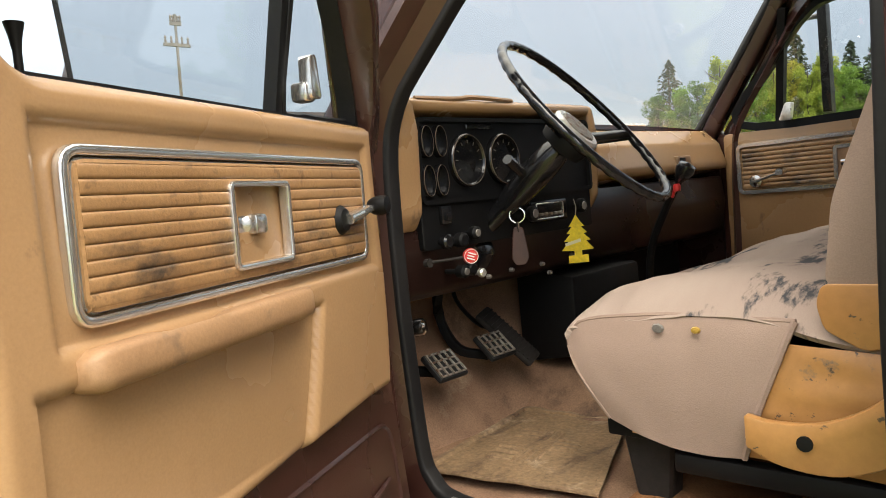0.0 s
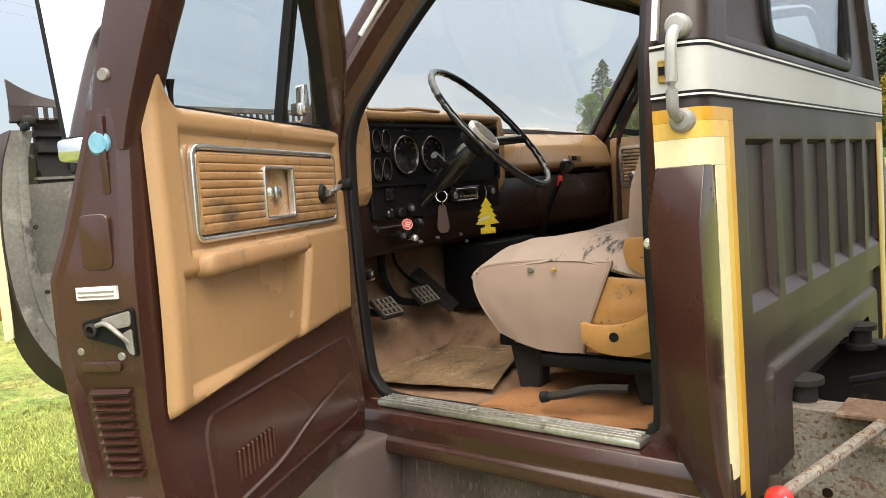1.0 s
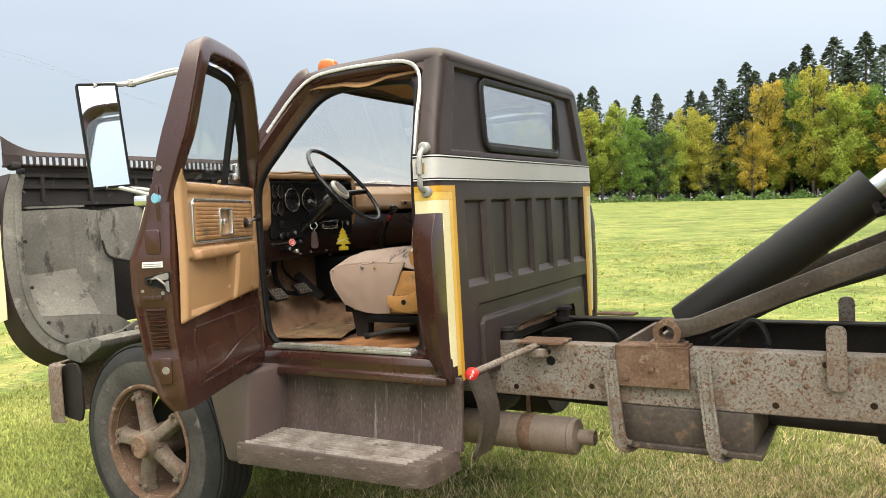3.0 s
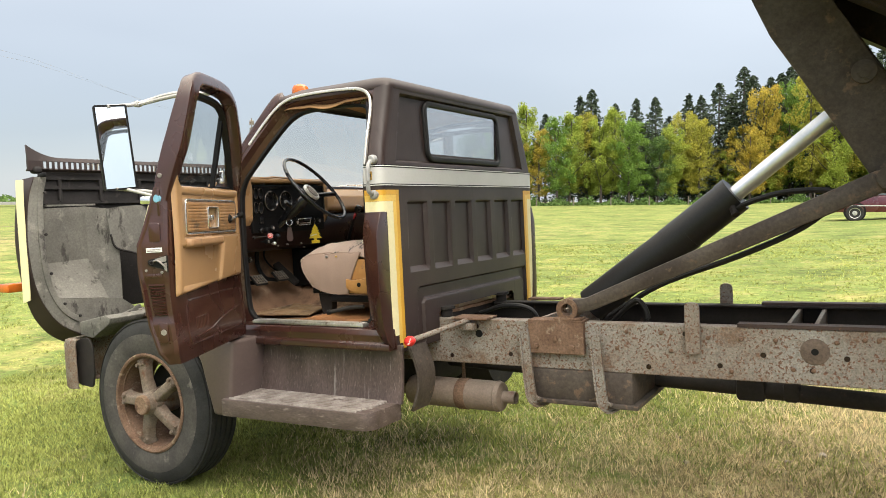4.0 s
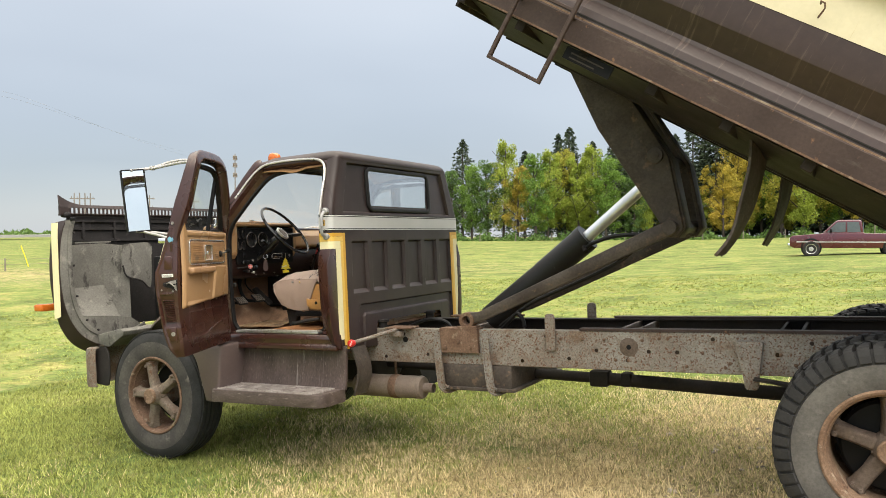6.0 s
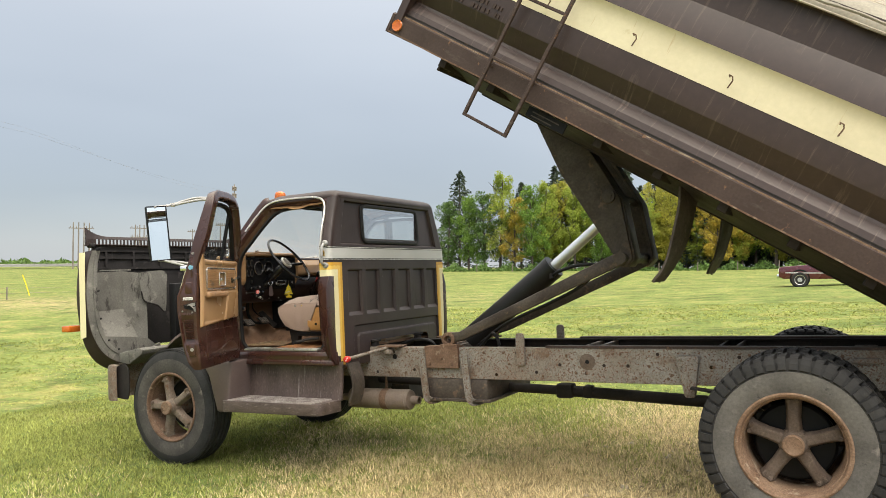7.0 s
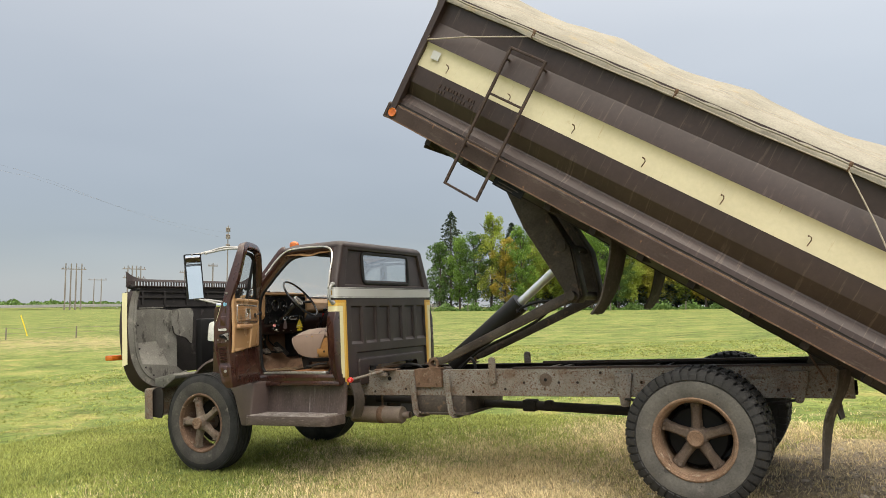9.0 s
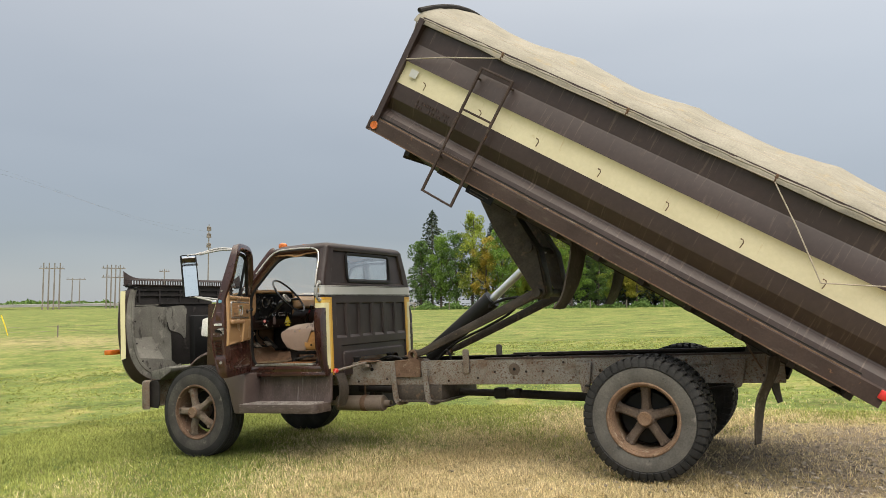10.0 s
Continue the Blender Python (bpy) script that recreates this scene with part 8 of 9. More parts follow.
for v_, r_ in ((0.085, 0.006), (0.115, 0.004)):
    bm = B()
    tube(bm, [tuple(Vector(tarp_pt(k / 60, v_)) + Vector((0, 0, 0.003))) for k in range(1, 60)], r_, 6)
    part("seam", bm, "rope", tarp, "stitched canvas seam")
for u in (1.04, 2.34, 3.64, 4.92):
    bm = B()
    tube(bm, [(u, -1.27 + 0.016 * math.cos(a), 1.115 + 0.02 * math.sin(a)) for a in np.linspace(0, 2 * math.pi, 13)], 0.005, 6)
    box(bm, (u - 0.012, -1.285, 1.13), (u + 0.012, -1.262, 1.165), 0.004)
    part("rope_ring", bm, "rust", tarp)
for pts in ([(0.11, -1.275, 0.735), (0.5, -1.285, 0.90), (1.04, -1.275, 1.105)], [(1.04, -1.275, 1.105), (1.7, -1.272, 1.098), (2.34, -1.275, 1.105), (3.0, -1.272, 1.098), (3.64, -1.275, 1.105)], [(3.64, -1.275, 1.105), (3.95, -1.29, 0.86), (4.285, -1.285, 0.57)], [(4.285, -1.285, 0.57), (4.6, -1.285, 0.72), (4.92, -1.28, 0.88)], [(0.0, -1.20, 1.20), (-0.015, -1.20, 1.10), (0.10, -1.26, 0.76)]):
    bm = B()
    tube(bm, pts, 0.006, 6)
    part("rope", bm, "rope", tarp)
bm = B()
tube(bm, [(-0.03, y, 1.195 + 0.335 * (1 - abs(y / 1.25) ** 2.2)) for y in np.linspace(-1.22, 1.22, 25)], 0.026, 8)
part("front_bow", bm, "frame_dark", tarp)

# ---- the field's edge: trees, fence, poles, a parked pickup ----
CX, CY = 5.0, -5.0


def at(bearing, dist):
    x, y = CX + dist * math.cos(radians(bearing)), CY + dist * math.sin(radians(bearing))
    return x, y, lie(x, y)


M["bark"] = mat("bark", (0.09, 0.07, 0.055), (0.06, 0.047, 0.038), 0.9, scale=4, bump=0.4, bscale=20)
M["spruce"] = thin(mat("spruce_needles", (0.078, 0.102, 0.060), (0.045, 0.064, 0.041), 0.8, scale=0.5, bump=0, island=0.5, obj=0.0, grain=0, spec=0.2), 0.25)
LEAF = {}
for key, c1, c2 in (("green", (0.13, 0.21, 0.035), (0.09, 0.155, 0.03)), ("dark", (0.085, 0.14, 0.035), (0.06, 0.105, 0.03)), ("lime", (0.25, 0.29, 0.045), (0.16, 0.21, 0.035)), ("yellow", (0.31, 0.285, 0.045), (0.185, 0.20, 0.035)), ("orange", (0.36, 0.265, 0.042), (0.22, 0.20, 0.035))):
    LEAF[key] = thin(mat("leaves_" + key, tuple(v * 1.55 for v in c1), tuple(v * 1.4 for v in c2), 0.7, scale=0.35, bump=0, island=0.4, grain=0, spec=0.2), 0.4)


def leaf_cloud(n, sampler, size, rng):
    """Many small leaf sprays as crossed quads."""
    P = np.array([sampler(rng) for _ in range(n)])
    a = rng.normal(size=(n, 3))
    a /= np.linalg.norm(a, axis=1)[:, None]
    b = np.cross(a, rng.normal(size=(n, 3)))
    b /= np.linalg.norm(b, axis=1)[:, None]
    s = size * rng.uniform(0.5, 1.25, n)[:, None]
    v = np.stack([P - a * s * 0.5, P + b * s * 0.32, P + a * s * 0.6, P - b * s * 0.32], 1).reshape(-1, 3)
    f = np.arange(4 * n).reshape(-1, 4)
    return v, f


def mesh_of(name, v, f, material):
    me = bpy.data.meshes.new(name)
    me.from_pydata(v.tolist(), [], f.tolist())
    me.materials.append(material)
    return me


def trunk_mesh(h, r, limbs, rng, lean=0.0):
    bm = B()
    tube(bm, smooth_line([(0, 0, -0.2), (lean * 0.3, 0.05, h * 0.35), (lean, -0.05, h * 0.7), (lean, 0, h)], 4), r, 7, scales=list(np.linspace(1.0, 0.25, 13)))
    for i in range(limbs):
        z = h * (0.25 + 0.65 * i / limbs)
        a = rng.uniform(0, 6.28)
        L = h * 0.26 * (1.15 - i / limbs * 0.7)
        tube(bm, smooth_line([(lean * z / h, 0, z), (L * 0.5 * math.cos(a), L * 0.5 * math.sin(a), z + L * 0.35), (L * math.cos(a), L * math.sin(a), z + L * 0.85)], 3), r * 0.35, 5, scales=list(np.linspace(1, 0.3, 7)))
    me = bpy.data.meshes.new("trunk")
    bm.to_mesh(me)
    bm.free()
    me.materials.append(M["bark"])
    return me


def broadleaf(seed, h, w, low):
    rng = np.random.default_rng(seed)
    blobs = []
    for i in range(75):
        z = h * (low + (0.97 - low) * (i + 0.5) / 75)
        k = math.sin(math.pi * (0.14 + 0.78 * (i + 0.5) / 75)) ** 0.6
        a = rng.uniform(0, 6.28)
        d = w * 0.5 * k * rng.uniform(0.1, 0.85)
        blobs.append((d * math.cos(a), d * math.sin(a), z, w * 0.11 * (0.4 + 0.6 * k) * rng.uniform(0.6, 1.35), h * 0.05 * rng.uniform(0.6, 1.4)))

    def sampler(r):
        b = blobs[r.integers(len(blobs))]
        q = r.normal(size=3)
        q /= np.linalg.norm(q)
        k = r.uniform(0.25, 1.15) ** 0.5
        return (b[0] + q[0] * b[3] * k, b[1] + q[1] * b[3] * k, b[2] + q[2] * b[4] * k)
    return rng, sampler


def spruce_mesh(seed, h, w):
    """Needle sprays about drooping branches, thinning out to a spire."""
    rng = np.random.default_rng(seed)
    V, n = [], 0
    nb = 230
    for i in range(nb):
        z = 0.06 + 0.93 * (i + rng.uniform(0, 1)) / nb
        a = i * 2.4 + rng.uniform(-0.5, 0.5)
        L = (w * 0.5 * (1 - z) ** 0.8 + 0.12) * rng.uniform(0.55, 1.2)
        ca, sa = math.cos(a), math.sin(a)
        m = int(10 + 26 * L / (w * 0.5))
        for q in range(m):
            t = rng.uniform(0.1, 1.0) ** 0.7
            sp = 0.34 * L * (1.05 - t) * rng.normal()
            x, y, zz = ca * L * t - sa * sp, sa * L * t + ca * sp, h * z - 0.30 * L * t + 0.12 * L * t * t + rng.normal() * 0.10
            d = Vector((ca * 0.7 + rng.normal() * 0.5, sa * 0.7 + rng.normal() * 0.5, -0.35 + rng.normal() * 0.3)).normalized()
            e = d.cross(Vector(rng.normal(size=3))).normalized()
            k = rng.uniform(0.24, 0.5)
            p = Vector((x, y, zz))
            V += [tuple(p - d * k * 0.6), tuple(p + e * k * 0.24), tuple(p + d * k * 0.7), tuple(p - e * k * 0.24)]
            n += 1
    return np.array(V), np.arange(4 * n).reshape(-1, 4)


def place_tree(kind, label, trunk, crown, m, group):
    t = tagged(new(kind), label, "tree", group)
    t.matrix_basis = m
    for nm, me in (("trunk", trunk), ("crown", crown)):
        o = new(nm, me)
        o.parent = t
    return t


rng0 = np.random.default_rng(7)
spruces = []
for sd, w in ((11, 10.0), (12, 12.0), (13, 8.5)):
    v, f = spruce_mesh(sd, 18.0, w)
    spruces.append((trunk_mesh(17.5, 0.22, 0, rng0), mesh_of("crown", v, f, M["spruce"])))
PXM = 130 / 1335
for i, (bear, px) in enumerate(((117.7, 172), (113.0, 150), (110.5, 178), (109.7, 190), (108.0, 165), (106.5, 170), (105.2, 174), (104.2, 140), (102.9, 174), (102.1, 172), (100.9, 190), (100.1, 173), (99.3, 213), (98.7, 198), (97.6, 193), (96.9, 198), (96.3, 206), (95.5, 229), (94.7, 190), (93.9, 236), (93.1, 213), (92.1, 239), (91.0, 215), (89.8, 205), (88.5, 185), (87.0, 150), (85.5, 140))):
    d = 134 + 7 * rng0.uniform(-1, 1)
    x, y, z = at(bear, d)
    t, c = spruces[i % 3]
    s = px * PXM * (d / 130) / 18.0 * 1.03
    place_tree("spruce_tree", "tall dark green spruce behind the field fence", t, c, Matrix.Translation((x, y, z)) @ Matrix.Rotation(i * 1.3, 4, "Z") @ Matrix.Diagonal((s * 1.2, s * 1.2, s, 1)), "spruces at the field edge")
trunks = [trunk_mesh(11.5, 0.20, 9, np.random.default_rng(k), 0.3) for k in (1, 2, 3)]
crowns = {}
for i, (bear, px, col) in enumerate(((118.6, 120, "dark"), (117.0, 128, "green"), (115.8, 132, "dark"), (114.6, 165, "lime"), (113.5, 122, "orange"), (112.2, 138, "green"), (111.3, 145, "lime"), (110.0, 152, "yellow"), (109.0, 135, "lime"), (108.2, 152, "lime"), (107.0, 132, "green"), (105.9, 132, "green"), (105.0, 105, "dark"), (104.1, 120, "lime"), (103.1, 148, "yellow"), (102.2, 132, "yellow"), (101.0, 90, "yellow"), (100.2, 80, "lime"), (99.5, 122, "orange"), (98.8, 112, "orange"), (97.9, 178, "orange"), (97.2, 100, "lime"), (96.3, 186, "green"), (95.0, 190, "yellow"), (94.4, 90, "yellow"), (93.6, 148, "lime"), (92.6, 160, "yellow"), (91.5, 152, "green"), (90.2, 150, "orange"), (89.0, 150, "lime"), (87.5, 150, "green"), (86.2, 140, "yellow"), (84.5, 150, "green"))):
    d = 126 + 5 * rng0.uniform(-1, 1)
    x, y, z = at(bear, d)
    var = i % 3
    if (col, var) not in crowns:
        rng, sm = broadleaf(30 + var * 5 + len(crowns), 12.0, 6.6, 0.14)
        v, f = leaf_cloud(14000, sm, 0.20, rng)
        crowns[(col, var)] = mesh_of("crown", v, f, LEAF[col])
    s = px * PXM / 12.0 * 1.02
    words = {"green": "green leafy tree at the field edge", "dark": "dark green leafy tree at the field edge", "lime": "yellow-green leafy tree turning in autumn", "yellow": "yellow autumn tree before dark spruces", "orange": "orange-gold autumn tree before dark spruces"}[col]
    place_tree("broadleaf_tree", words, trunks[var], crowns[(col, var)], Matrix.Translation((x, y, z)) @ Matrix.Rotation(i * 2.1, 4, "Z") @ Matrix.Diagonal((min(s, 1.25), min(s, 1.25), s, 1)), "autumn trees at the field edge")
# trees behind the camera's back, seen in mirrors and paint
for i, (x, y, k) in enumerate(((130, -42, 1), (138, -12, 0), (145, -30, 1), (134, -2, 1), (140, 12, 0), (125, -58, 1), (128, 28, 0), (110, -90, 0))):
    if k:
        t, c = spruces[i % 3]
        place_tree("spruce_tree", "tall dark green spruce beyond the yard", t, c, Matrix.Translation((x, y, lie(x, y))) @ Matrix.Diagonal((0.85, 0.85, 0.85, 1)), "trees beyond the yard")
    else:
        place_tree("broadleaf_tree", "dark green leafy tree beyond the yard", trunks[0], crowns[("dark", 0)] if ("dark", 0) in crowns else list(crowns.values())[0], Matrix.Translation((x, y, lie(x, y))), "trees beyond the yard")


def scatter(name, label, n, sampler, size, material, category, seed):
    rng = np.random.default_rng(seed)
    v, f = leaf_cloud(n, sampler, size, rng)
    return tagged(new(name, mesh_of(name, v, f, material)), label, category, kind="stuff")


def hedge(r):
    b, d = r.uniform(80, 121), r.uniform(117, 124)
    x, y, z = at(b, d)
    return (x, y, z + abs(r.normal()) * 0.55 * (0.6 + 0.5 * math.sin(b * 3.1)))


scatter("hedge", "low dark green brush under the trees", 16000, hedge, 0.45, LEAF["dark"], "brush", 3)


def far_woods(r):
    b, d = r.uniform(124, 165), r.uniform(560, 640)
    x, y, z = at(b, d)
    h = 4.0 + 3.5 * noise.noise((b * 1.3, 0, 0)) + 2.0 * noise.noise((b * 6, 0, 4))
    return (x, y, z + max(0.5, h) * r.uniform(0, 1))


scatter("far_woods", "distant low dark woods on the horizon", 9000, far_woods, 2.4, LEAF["dark"], "woods", 5)

# fence along the trees and across the far field
M["post"] = mat("weathered_post", (0.20, 0.17, 0.14), (0.14, 0.12, 0.10), 0.9, scale=6, bump=0.2)
fence = tagged(new("field_fence"), "old wire fence on grey wooden posts", "fence")
pb = B()
tube(pb, [(0, 0, -0.2), (0, 0, 0.6), (0.01, 0, 1.25)], 0.075, 6)
post0 = None
for b in np.arange(84, 120, 2.7):
    x, y, z = at(b, 116)
    if post0 is None:
        post0 = part("post", pb, "post", fence, m=Matrix.Translation((x, y, z)))
    else:
        twin(post0, Matrix.Translation((x, y, z)))
for b in np.arange(128, 160, 4.3):
    x, y, z = at(b, 52)
    twin(post0, Matrix.Translation((x, y, z)) @ Matrix.Diagonal((0.6, 0.6, 0.62, 1)))
for h in (0.4, 0.7):
    bm = B()
    tube(bm, [(lambda p: (p[0], p[1], p[2] + h))(at(b, 52)) for b in np.arange(128, 160, 4.3)], 0.008, 4)
    part("wire", bm, "frame", fence)
bm = B()
tube(bm, [(0, 0, -0.1), (-0.20, -0.14, 0.7), (-0.38, -0.30, 1.4)], 0.035, 6)
x, y, z = at(148.1, 57)
tagged(part("marker_post", bm, "lime_yellow", None, m=Matrix.Translation((x, y, z))), "leaning yellow guy-wire marker in the grass", "marker")

# utility poles
M["pole"] = mat("grey_wood_pole", (0.22, 0.19, 0.165), (0.16, 0.14, 0.12), 0.85, scale=3, bump=0.2)


def utility_pole(bearing, dist, h, arms, label, turn=0.0, legs=1, gap=0.0, r=0.16):
    x, y, z = at(bearing, dist)
    p = tagged(new("utility_pole"), label, "utility pole")
    p.matrix_basis = Matrix.Translation((x, y, z)) @ Matrix.Rotation(radians(bearing - 90 + turn), 4, "Z")
    for i in range(legs):
        bm = B()
        o = (i - (legs - 1) / 2) * gap
        tube(bm, [(o, 0, -0.3), (o, 0, h * 0.5), (o, 0, h)], r, 7, scales=[1.1, 0.95, 0.75])
        part("pole", bm, "pole", p)
    for hh, w in arms:
        bm = B()
        box(bm, (-w, -0.09, hh - 0.10), (w, 0.09, hh + 0.10), 0.01, 1)
        part("crossarm", bm, "pole", p)
        for k in (-0.85, -0.4, 0.4, 0.85):
            bm = B()
            lathe(bm, [(0.04, 0), (0.09, 0.1), (0.05, 0.25), (0.09, 0.35), (0, 0.5)], 8, Matrix.Translation((k * w, 0, hh + 0.08)))
            part("insulator", bm, "frame", p)
    return p


utility_pole(151.1, 55, 13.2, ((11.3, 0.85), (12.6, 0.35)), "grey wooden utility pole with a short crossarm", 25, 1, 0.0, 0.11)
utility_pole(144.69, 190, 10.6, ((9.3, 2.6),), "wooden four-legged power structure", 0, 4, 1.1)
utility_pole(140.82, 190, 10.2, ((9.4, 2.6), (7.3, 2.5)), "wooden four-legged power structure", 10, 4, 0.95)
utility_pole(143.08, 260, 9.0, ((8.7, 2.7),), "wooden pole frame with crossarm", 0, 2, 2.1)
utility_pole(134.6, 110, 12.8, ((12.0, 0.35), (11.0, 0.35), (9.6, 0.35)), "tall slim grey utility pole", 40, 1, 0.0, 0.09)
utility_pole(135.5, 170, 10.0, ((9.4, 1.0),), "slim grey utility pole")
utility_pole(137.4, 230, 11.0, ((10.2, 1.4),), "slim grey utility pole")
wires = tagged(new("power_lines"), "thin overhead power lines", "power lines")
for k in range(2):
    A, Bp = Vector(at(151.1, 55)) + Vector((0, 0, 11.9 + 0.4 * k - 0.6)), Vector(at(134.7, 110)) + Vector((0, 0, 12.0 - k * 0.8))
    A2 = A + (A - Bp) * 0.9
    bm = B()
    pts = [A2.lerp(Bp, t) + Vector((0, 0, -0.7 * math.sin(math.pi * ((t * 1.9) % 1.0)))) for t in np.linspace(0, 1, 30)]
    tube(bm, pts, 0.004, 4)
    part("wire", bm, "frame", wires)
# road
def road_pt(u, v):
    b = 118 + 60 * u
    d = 205 / max(0.3, math.cos(radians(b - 146))) + 9 * v
    x, y, z = at(b, d)
    return (x, y, z + 0.5)
bm = B()
sheet(bm, road_pt, 60, 2)
M["asphalt"] = mat("pale_road", (0.30, 0.29, 0.28), (0.24, 0.235, 0.23), 0.9, scale=0.3, bump=0.1)
tagged(part("road", bm, "asphalt", thick=0.6, off=-1), "pale grey country road across the far field", "road", kind="structure")


# ---- parked pickup ----
M["maroon"] = mat("maroon_car_paint", (0.085, 0.010, 0.018), (0.075, 0.009, 0.016), 0.25, coat=0.8, scale=1, bump=0)
M["tinted"] = mat("dark_car_glass", (0.10, 0.12, 0.13), (0.08, 0.10, 0.11), 0.08, bump=0, rvar=0.02)
x, y = 1.35, 40.6
pick = tagged(new("pickup_truck"), "maroon pickup parked on the grass by the trees", "pickup")
pick.matrix_basis = Matrix.Translation((x, y, lie(x, y))) @ Matrix.Rotation(radians(3), 4, "Z") @ Matrix.Scale(1.1, 4)
bm = B()
body = [(0.0, 0.52), (0.0, 0.92), (0.10, 1.02), (1.35, 1.13), (1.55, 1.17), (3.20, 1.17), (3.22, 1.13), (5.55, 1.13), (5.60, 1.05), (5.60, 0.55), (5.0, 0.45), (0.2, 0.42)]
prism(bm, body, "y", -0.95, 0.95, 0.05, 3)
part("body", bm, "maroon", pick)
bm = B()
prism(bm, [(1.45, 1.15), (2.0, 1.72), (2.12, 1.78), (3.0, 1.78), (3.10, 1.72), (3.18, 1.15)], "y", -0.80, 0.80, 0.05, 3)
cabp = part("cab", bm, "maroon", pick)
for pts in ([(1.62, 1.20), (2.05, 1.66), (2.42, 1.68), (2.42, 1.20)], [(2.50, 1.20), (2.50, 1.68), (2.98, 1.68), (3.06, 1.20)]):
    for s in (-1, 1):
        bm = B()
        prism(bm, pts, "y", s * 0.805, s * 0.812)
        part("side_window", bm, "tinted", pick)
bm = B()
prism(bm, [(-0.72, 1.20), (0.72, 1.20), (0.66, 1.66), (-0.66, 1.66)], "x", 3.16, 3.19)
part("back_window", bm, "tinted", pick)
for wx in (0.95, 4.42):
    for s in (-1, 1):
        bm = B()
        lathe(bm, [(0.36, -0.11), (0.38, -0.06), (0.38, 0.09), (0.35, 0.115), (0.24, 0.11)], 26, Matrix.Translation((wx, s * 0.86, 0.38)) @ Matrix.Rotation(radians(-90 * s), 4, "X"))
        w = part("wheel", bm, "tyre", pick)
        bm = B()
        lathe(bm, [(0.24, 0.09), (0.245, 0.12), (0.20, 0.10), (0.06, 0.115), (0, 0.12)], 20, Matrix.Translation((wx, s * 0.86, 0.38)) @ Matrix.Rotation(radians(-90 * s), 4, "X"))
        part("rim", bm, "aluminium", w)
        bm = B()
        lathe(bm, [(0.44, 0.0), (0.46, 0.004), (0.385, 0.004)], 26, Matrix.Translation((wx, s * 0.952, 0.44)) @ Matrix.Rotation(radians(-90 * s), 4, "X"), True)
        part("wheel_arch", bm, "black", pick)
for s in (-1, 1):
    bm = B()
    box(bm, (0.3, s * 0.952 - 0.006, 0.70), (5.5, s * 0.952 + 0.006, 0.745), 0.003, 1)
    part("side_trim", bm, "silver", pick)
bm = B()
box(bm, (-0.10, -0.92, 0.45), (0.06, 0.92, 0.66), 0.03)
part("bumper", bm, "chrome", pick)
for s in (-1, 1):
    bm = B()
    box(bm, (-0.02, s * 0.75 - 0.14, 0.75), (0.06, s * 0.75 + 0.14, 0.92), 0.02)
    part("headlight", bm, "white", pick)
    bm = B()
    box(bm, (1.75, s * 0.98 - 0.09, 1.18), (1.85, s * 0.98 + 0.09, 1.36), 0.02)
    part("wing_mirror", bm, "black", pick)

# ---- grass ----
def grass(name, label, n, near, wide, hmin, hmax, material, seed, keep):
    """Blades mostly in tufts; seven in ten grow about the truck, the rest, broader, over the field beyond."""
    rng = np.random.default_rng(seed)
    nt = n // 12
    area = rng.uniform(size=nt) < 0.68
    tx = np.where(area, rng.uniform(near[0], near[1], nt), rng.uniform(wide[0], wide[1], nt))
    ty = np.where(area, rng.uniform(near[2], near[3], nt), rng.uniform(wide[2], wide[3], nt))
    tall = rng.uniform(0.55, 1.5, nt)
    own = rng.integers(0, nt, n)
    spread = rng.uniform(0.012, 0.06, nt)[own]
    x, y = tx[own] + rng.normal(size=n) * spread, ty[own] + rng.normal(size=n) * spread
    up = tall[own]
    k = keep(x, y, rng)
    x, y, up = x[k], y[k], up[k]
    n = len(x)
    z = rise(y) + 0.0478 * 12 * np.tanh(x / 12) + 0.0089 * 12 * np.tanh(y / 12) - 0.008
    h = rng.uniform(hmin, hmax, n) * up
    a = rng.uniform(0, 6.283, n)
    ln = rng.uniform(0.25, 1.5, n) * h
    w = rng.uniform(0.0016, 0.0034, n) * (1 + 0.10 * np.hypot(x - 5, y + 5))
    ax, ay = np.cos(a), np.sin(a)
    v = np.empty((n, 3, 3))
    for i, (hh, ll, ww) in enumerate(((0, 0, 1), (0, 0, -1), (1, 1, 0))):
        v[:, i, 0] = x + ax * ln * ll - ay * w * ww
        v[:, i, 1] = y + ay * ln * ll + ax * w * ww
        v[:, i, 2] = z + h * hh
    me = bpy.data.meshes.new(name)
    me.vertices.add(n * 3)
    me.vertices.foreach_set("co", v.reshape(-1))
    me.loops.add(n * 3)
    me.loops.foreach_set("vertex_index", np.arange(n * 3))
    me.polygons.add(n)
    me.polygons.foreach_set("loop_start", np.arange(n) * 3)
    me.update(calc_edges=True)
    me.validate()
    me.materials.append(material)
    return tagged(new(name, me), label, "grass", kind="stuff")


M["blade_green"] = thin(mat("grass_blade_green", (0.37, 0.40, 0.115), (0.19, 0.22, 0.060), 0.8, scale=0.5, bump=0, island=0.6, grain=0, spec=0.15), 0.35)
M["blade_straw"] = thin(mat("grass_blade_straw", (0.80, 0.67, 0.42), (0.48, 0.385, 0.215), 0.85, scale=0.5, bump=0, island=0.6, grain=0, spec=0.15), 0.35)


def patch(x, y):
    return np.sin(x * 0.9 + 1.3 * np.sin(y * 0.7)) * np.cos(y * 0.8 + np.sin(x * 0.5)) + 0.4 * np.sin(x * 2.7 + y * 1.9)


def dry(x, y):
    return 1.0 - np.hypot((x - 8.3) / 6.9, (y + 1.3) / 5.0) + 0.22 * patch(x, y)


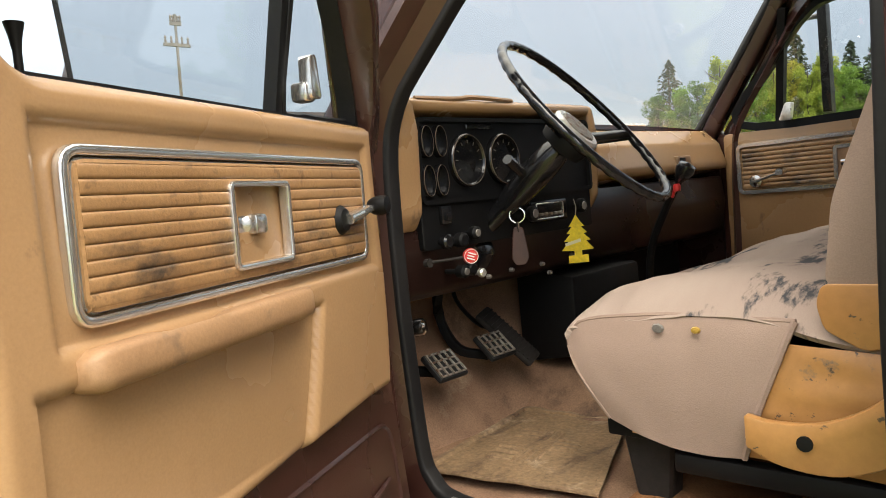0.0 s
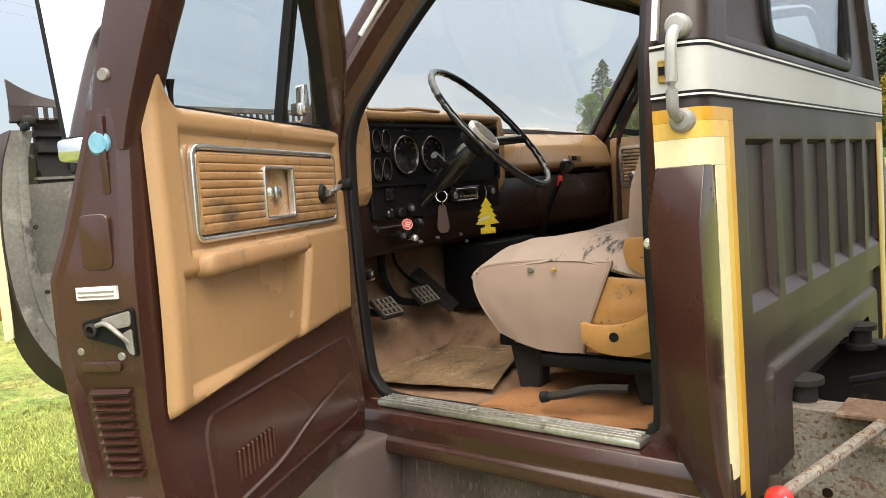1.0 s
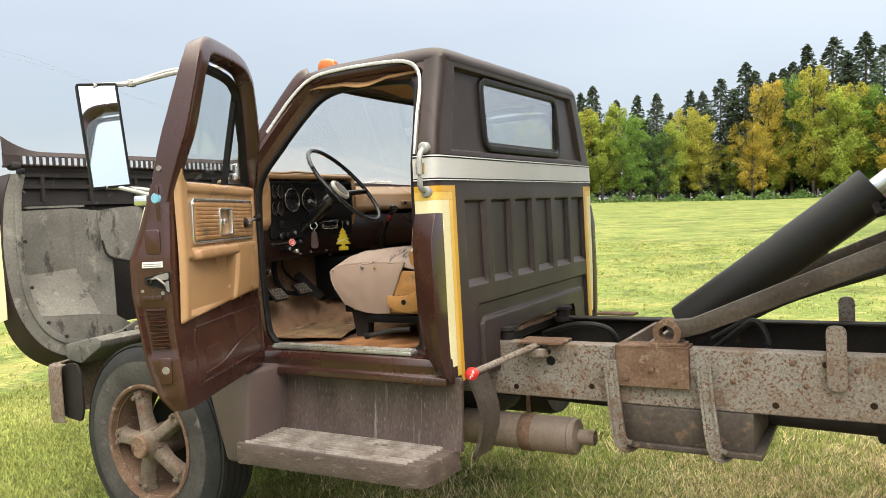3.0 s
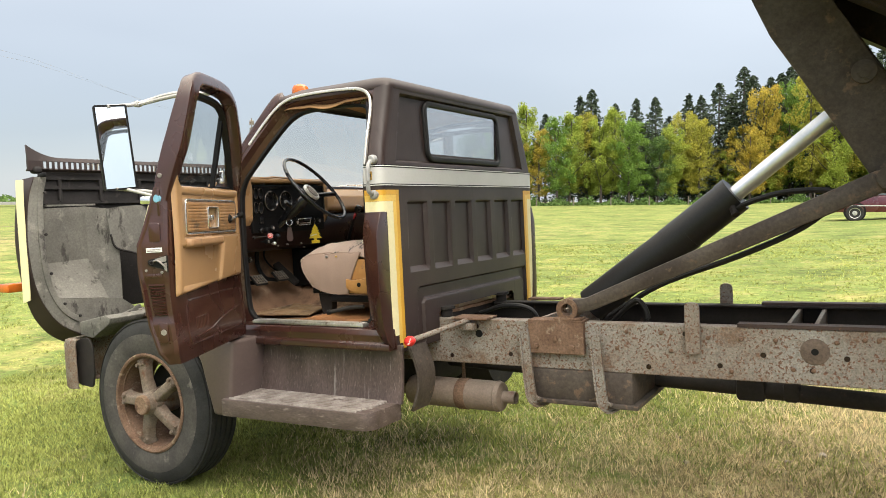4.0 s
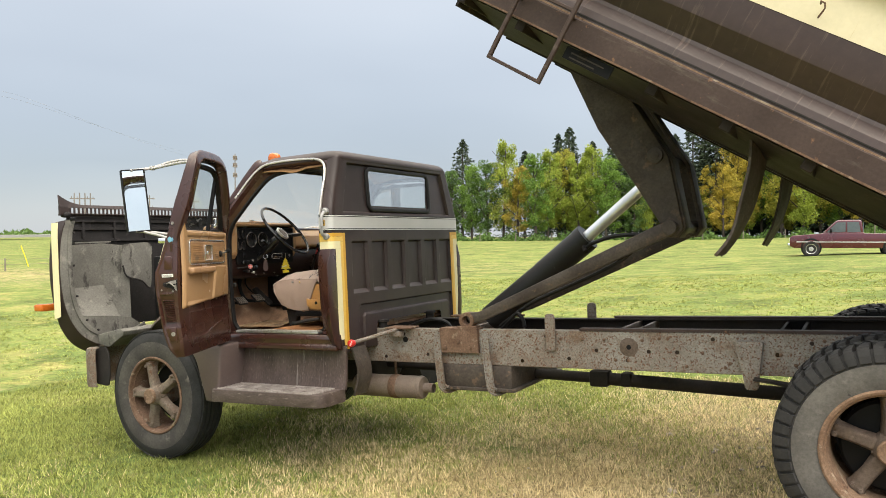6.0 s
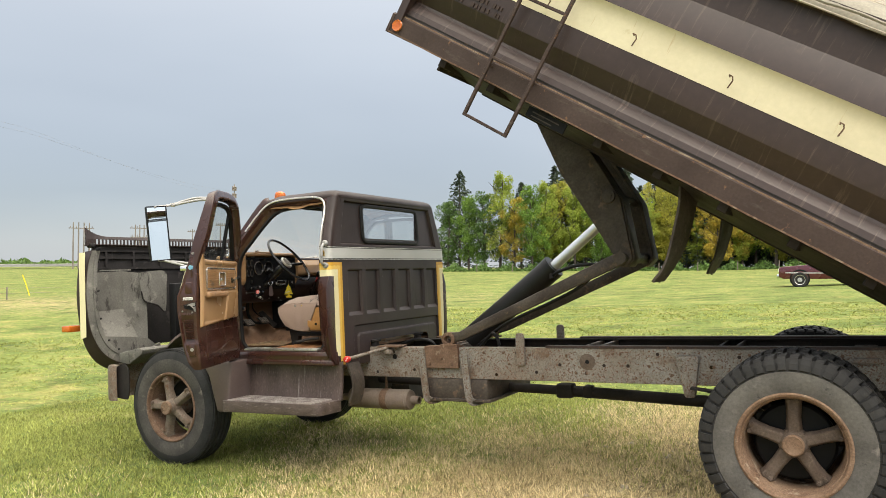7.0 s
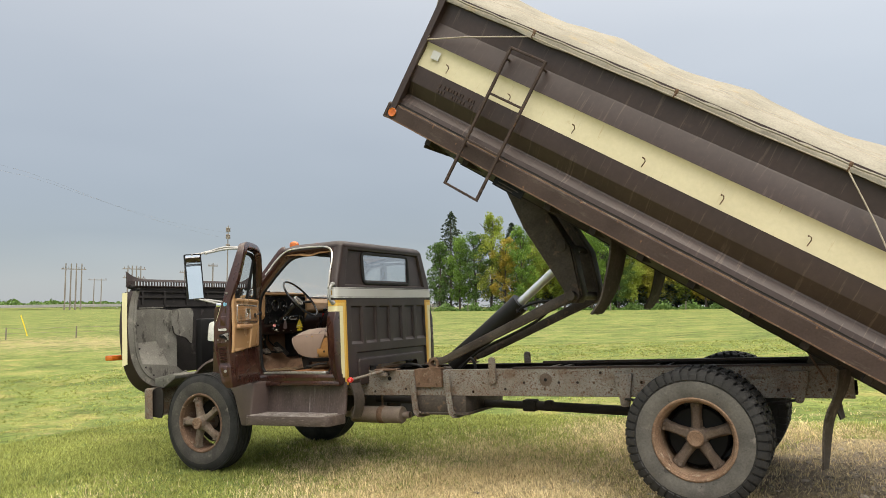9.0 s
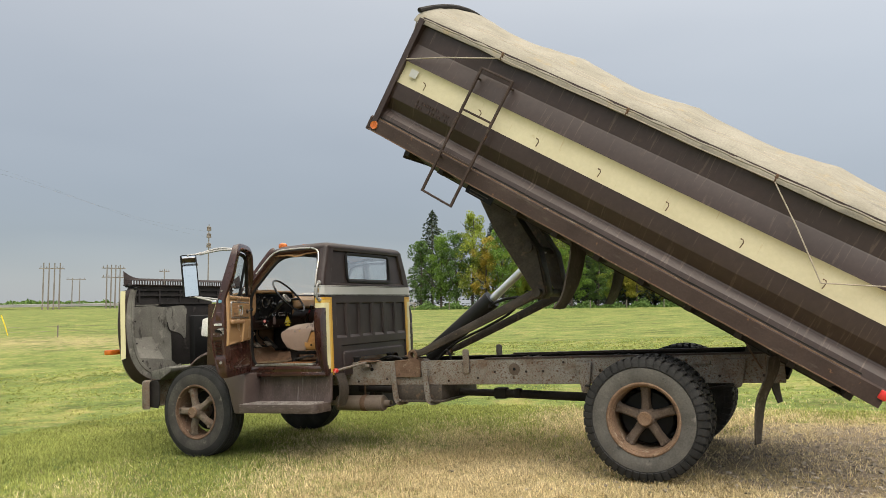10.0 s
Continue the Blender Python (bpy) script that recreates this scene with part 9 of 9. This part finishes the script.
def bare(x, y):
    return np.hypot((x - 7.2) / 3.0, (y - 0.5) / 2.8) - 0.2 * patch(x, y)


NEAR, WIDE = (-4.5, 9.5, -4.6, 3.5), (-16, 15, -5.5, 24)
grass("grass", "short green mown grass", 900000, NEAR, WIDE, 0.016, 0.048, M["blade_green"], 21, lambda x, y, r: (dry(x, y) < 0.11 + r.normal(size=x.size) * 0.16) & (bare(x, y) > 0.75))
grass("dry_grass", "dry straw-coloured grass", 900000, NEAR, WIDE, 0.014, 0.050, M["blade_straw"], 22, lambda x, y, r: (dry(x, y) > 0.03 + r.normal(size=x.size) * 0.16) & ((bare(x, y) > 0.8) | (r.uniform(size=x.size) < 0.3)))


# ---- stones on the bare soil ----
def stones(n, seed):
    """Small uneven pebbles, most of them about the rear wheels."""
    rng = np.random.default_rng(seed)
    x, y = 7.0 + rng.normal(size=n) * 1.5, -0.1 + rng.normal(size=n) * 1.3
    z = rise(y) + 0.0478 * 12 * np.tanh(x / 12) + 0.0089 * 12 * np.tanh(y / 12)
    r = np.minimum(0.006 + rng.exponential(0.006, n), 0.034)
    base = np.array([(1, 0, 0), (0, 1, 0), (-1, 0, 0), (0, -1, 0), (0.6, 0.6, 0.6), (-0.6, 0.6, 0.55), (-0.6, -0.6, 0.6), (0.6, -0.6, 0.5)])
    a = rng.uniform(0, 6.283, n)[:, None]
    p = base[None] * rng.uniform(0.7, 1.25, (n, 8, 1)) * r[:, None, None]
    v = np.stack([x[:, None] + np.cos(a) * p[..., 0] * 1.3 - np.sin(a) * p[..., 1], y[:, None] + np.sin(a) * p[..., 0] * 1.3 + np.cos(a) * p[..., 1], z[:, None] + p[..., 2] * 0.8], -1).reshape(-1, 3)
    faces = np.array([(0, 1, 4), (1, 2, 5), (2, 3, 6), (3, 0, 7), (1, 5, 4), (2, 6, 5), (3, 7, 6), (0, 4, 7), (4, 5, 6), (4, 6, 7)])
    f = (faces[None] + 8 * np.arange(n)[:, None, None]).reshape(-1, 3)
    return tagged(new("gravel", mesh_of("gravel", v, f, M["pebble"])), "small grey-brown stones on bare soil", "gravel", kind="stuff")


M["pebble"] = mat("field_pebble", (0.33, 0.29, 0.24), (0.19, 0.16, 0.13), 0.85, scale=20, bump=0.1, island=0.6, grain=0.2, spec=0.2)
stones(4000, 31)
